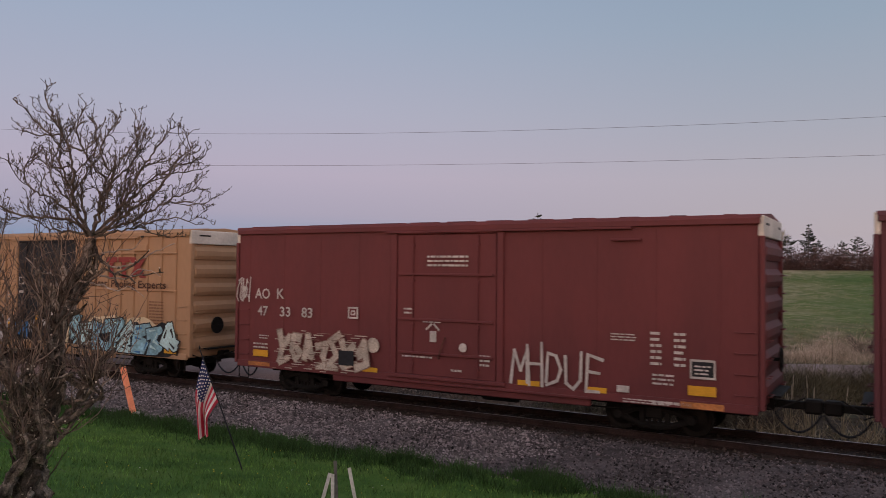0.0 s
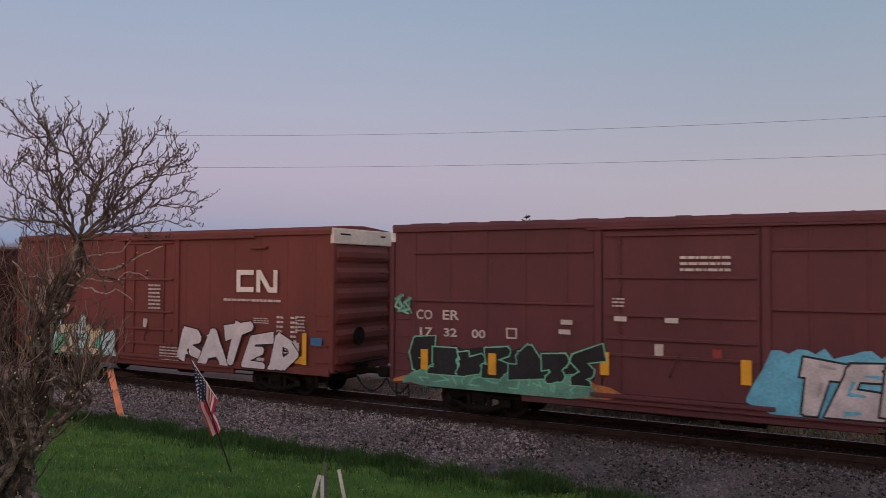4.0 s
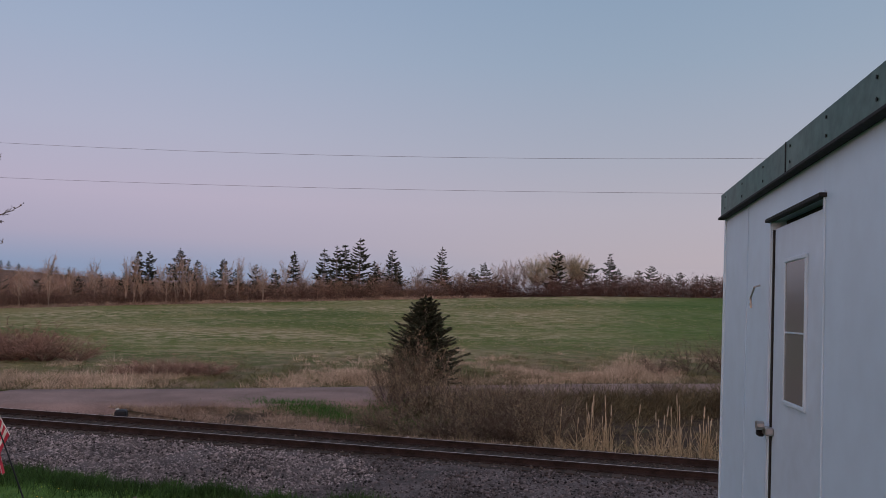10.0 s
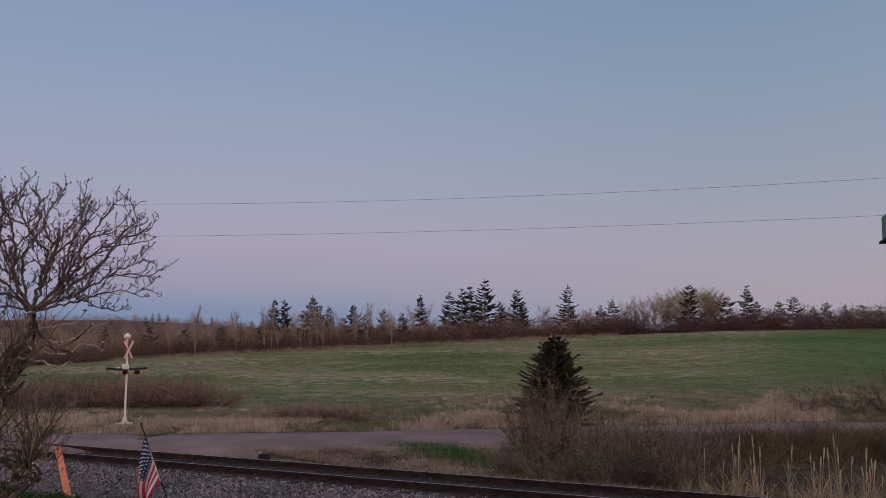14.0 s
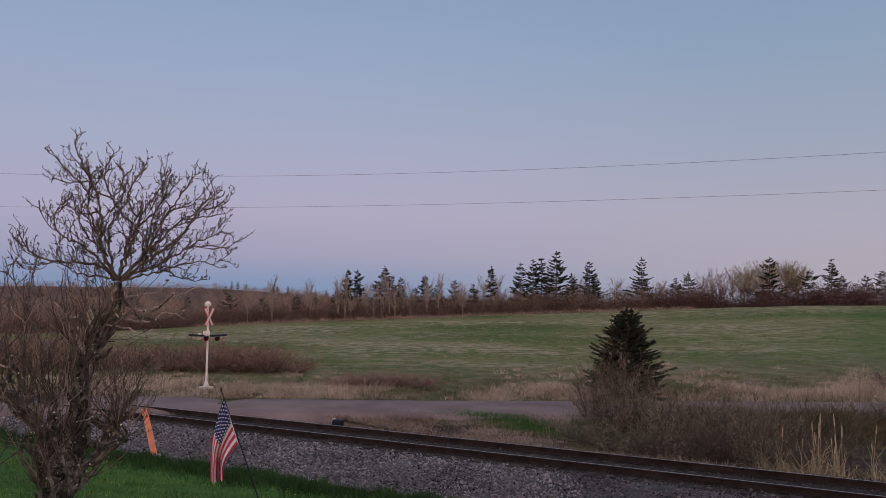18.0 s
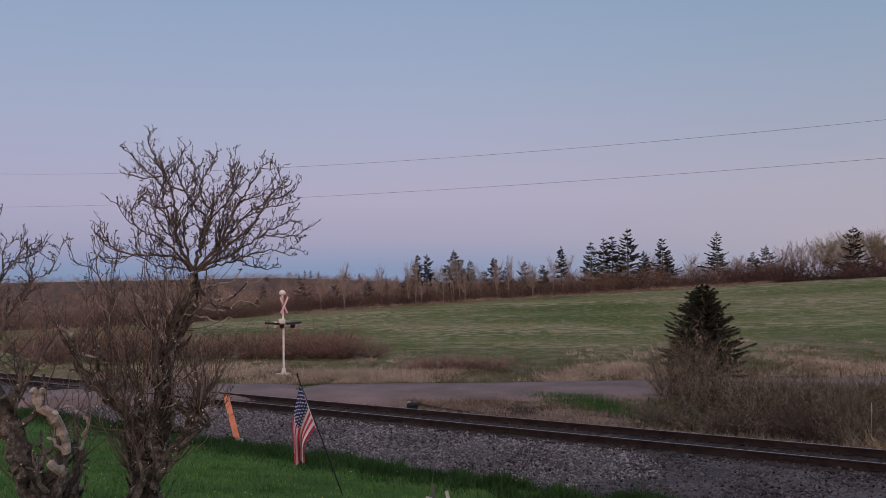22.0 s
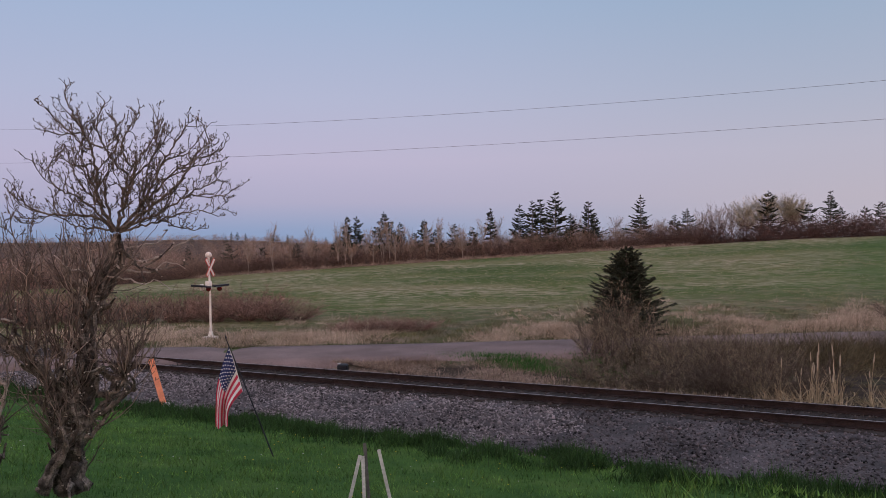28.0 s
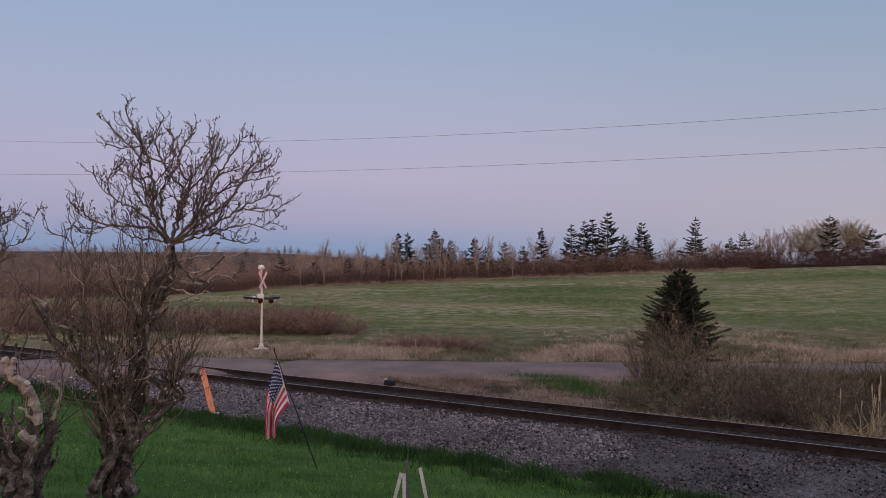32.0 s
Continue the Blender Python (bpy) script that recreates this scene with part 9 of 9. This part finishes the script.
def lath(top, through_, label, tone="lath"):
    """A thin stake from its top along the given line down into the lawn."""
    top, low = Vector(top), Vector(through_)
    d = (low - top).normalized()
    while top.z + (low - top).z > 0 and low.z > ground_z(low.x, low.y) - 0.05:
        low += d * 0.05
    ob = thing("lath_stake", label, "stake", "lath stakes on the lawn", at=Matrix.Translation(low))
    part("slat", Geo().beam((0, 0, 0), top - low, 0.036, 0.012, (0.6, -0.78, 0)), M[tone], ob)


lath((-5.10, 6.43, 1.70), (-5.12, 6.27, 1.27), "weathered white lath stake leaning on its neighbour")
lath((-5.08, 6.45, 1.69), (-4.99, 6.35, 1.26), "weathered white lath stake leaning on its neighbour")
lath((-4.95, 6.56, 1.75), (-4.77, 6.51, 1.25), "weathered grey lath stake standing apart")
lath((-5.13, 6.55, 1.80), (-5.03, 6.47, 1.30), "dark weathered lath stake behind the others", "bare_dark")

# ---- flag ----
M["flag_red"] = mat("flag_red", (0.62, 0.05, 0.10), 0.75, 0, 0.1, 3, 60, 0.05)
M["flag_white"] = mat("flag_white", (0.82, 0.76, 0.78), 0.75, 0, 0.06, 3, 60, 0.05)
M["flag_blue"] = mat("flag_blue", (0.02, 0.03, 0.12), 0.75, 0, 0.12, 3, 60, 0.05)
fx, fy = -10.48, 10.65
fz = ground_z(fx, fy)
flag = thing("flag", "stars and stripes flag drooping from a thin leaning pole", "flag", at=pose(fx, fy, fz))
TIP = Vector((-0.92, -0.29, 2.2))
part("pole", Geo().tube([(0.02, 0.01, -0.1), TIP * 0.5, TIP * 1.02], [0.014, 0.012, 0.01], 8), M["black"], flag)
part("finial", Geo().revolve([(0.012, 0.0), (0.02, 0.02), (0.005, 0.06)], TIP * 1.02, "z", 8), M["black"], flag)
POLE = -TIP.normalized()
SIDE_WAY, FOLD_WAY = Vector((0.70, 0.714, 0)), Vector((-0.714, 0.70, 0))
HANG = TIP * 0.955


def cloth_at(h, f):
    """A place on the drooping cloth, from its hang point: h down the hoist, f along the fly."""
    s = f / 1.5
    hh = h / 0.91
    top, hem = POLE * h, SIDE_WAY * (-0.17 + 0.25 * hh) + Vector((0, 0, -1.6 + 0.08 * hh))
    p = top.lerp(hem, s) + SIDE_WAY * (-0.10 * math.sin(s * math.pi))
    p += FOLD_WAY * (0.13 * math.sin(hh * 11.0 + 1.0) * min(1, 0.25 + s) + 0.03 * math.sin(f * 7))
    return p


def cloth_piece(h0, h1, f0, f1, material, parent, name):
    g = Geo()
    nh, nf = max(2, int((h1 - h0) / 0.035)), max(3, int((f1 - f0) / 0.07))
    v = [cloth_at(h0 + (h1 - h0) * i / nh, f0 + (f1 - f0) * j / nf) for j in range(nf + 1) for i in range(nh + 1)]
    g.add(v, [(j * (nh + 1) + i, j * (nh + 1) + i + 1, (j + 1) * (nh + 1) + i + 1, (j + 1) * (nh + 1) + i) for j in range(nf) for i in range(nh)])
    return part(name, g, material, parent, smooth=True)


cloth = part("cloth", Geo().tube([POLE * 0.0, POLE * 0.91], 0.007, 8), M["flag_white"], flag, "hoist sleeve of the drooping flag")
cloth.location = HANG
cloth_piece(0, 0.49, 0.0, 0.6, M["flag_blue"], cloth, "canton")
for k in range(13):
    cloth_piece(k * 0.07, (k + 1) * 0.07, 0.6 if k < 7 else 0.0, 1.5, M["flag_red"] if k % 2 == 0 else M["flag_white"], cloth, "stripe")
stars = Geo()
for i in range(6):
    for j in range(8):
        c = cloth_at(0.05 + i * 0.08, 0.04 + j * 0.075)
        for o in (-0.012, 0.012):
            cc = c + FOLD_WAY * o
            stars.add([cc + SIDE_WAY * 0.02 * math.cos(t) * r + Vector((0, 0, 0.02 * math.sin(t) * r)) for t, r in ((k * math.tau / 10 + math.pi / 2, 1.0 if k % 2 == 0 else 0.5) for k in range(10))], [tuple(range(10))])
tagged(part("stars", stars, M["flag_white"], cloth), kind="stuff")

# ---- power line ----
M["wire"] = mat("dark_wire", (0.10, 0.10, 0.11), 0.6, 0.3, 0.1)
az0 = math.radians(10)
across, along_w = Vector((-math.sin(az0), math.cos(az0), 0)) * 30, Vector((-math.cos(az0), -math.sin(az0), 0))
wire_ends = {}
for name, h, sag in (("upper", 5.4, 0.00095), ("lower", 4.09, 0.00059)):
    line = [across + along_w * s + Vector((0, 0, 3.91 + h + sag * s * s)) for s in np.arange(-60, 76, 3.0)]
    wire_ends[name] = (line[0], line[-1])
    wire = part("overhead_wire", Geo().tube(line, 0.0065, 4), M["wire"])
    tagged(wire, "thin dark sagging overhead power wire", "wire", "overhead wires")
for k in (0, 1):
    top = wire_ends["upper"][k]
    gz = ground_z(top.x, top.y)
    pole = thing("utility_pole", "grey wooden utility pole carrying the wires", "pole", "utility poles", at=pose(top.x, top.y, gz))
    part("shaft", Geo().tube([(0, 0, -0.3), (0, 0, top.z - gz + 0.3)], [0.17, 0.11], 10), LEAF["bark"], pole)
    for name in ("upper", "lower"):
        part("insulator", Geo().cyl((0, 0, wire_ends[name][k].z - gz - 0.08), (0.0, -0.2, wire_ends[name][k].z - gz), 0.04, 8), M["sign_white"], pole)

# ---- planks of the road crossing ----
for y in (-1.15, -0.45, -0.15, 0.15, 0.45, 1.15):
    for x in (-37.6, -34.6):
        plank = part("crossing_plank", Geo().block(x, x + 2.96, TRACK_Y + y - 0.13, TRACK_Y + y + 0.13, SLOPE * x - 0.12, SLOPE * x + 0.012, 0.015), M["tie"], track)


# ---- what moves ----
def motions():
    tilt = -math.degrees(math.atan(SLOPE))
    for car, x0 in CARS:
        walk(car, [(t, pose(x0 + SPEED * t, TRACK_Y, SLOPE * (x0 + SPEED * t), 0, tilt, 0)) for t in (0.0, 32.0)])
    for axle, place, last in WHEELS:
        rows = []
        for k in range(int(last * FPS) + 1):
            t = k / FPS
            rows.append((t, pose(*place, 0, math.degrees(SPEED * t / 0.42) % 360, 0)))
        rows.append((32.0, rows[-1][1]))
        walk(axle, rows)
    # lamps going out after the train: each lens turns its added dark back forward
    for drum, place in LENSES:
        walk(drum, [(t, pose(*place, 0, 0, a)) for t, a in ((0.0, 0), (8.7, 0), (9.0, 60), (9.3, 120), (9.6, 180), (32.0, 180))])
    # the flag swings from its hang point
    swing = [(0, 0, 16), (1, 0, 20), (2, -5, 20), (2.5, -8, 24), (3, -12, 28), (4, -13, 30), (4.5, -13, 30), (6.5, -13, 30), (7, -12, 28), (7.3, -12, 28), (8, -13, 30), (10, -8, 22), (11, -7, 20), (12, -6, 20),
             (13, -1, 22), (15.5, 1, 14), (16, 1, 10), (17, 1, 8), (18, 2, 4), (18.5, 1, 12), (19, -10, 24), (19.5, -12, 28), (20, -13, 30), (20.5, -14, 30), (21, -13, 30), (21.5, -7, 20), (22, 2, 12), (22.5, 5, 4),
             (23, 6, 2), (24, 6, 0), (25, 8, 0), (26, 12, 0), (26.5, 10, 0), (28.5, 5, 6), (29, 9, 4), (30, 8, 8), (31, 4, 20), (32, 5, 12)]
    walk(cloth, [(t, Matrix.Translation(HANG) @ Matrix.Rotation(radians(a), 4, FOLD_WAY) @ Matrix.Rotation(radians(b), 4, POLE)) for t, a, b in swing])


motions()
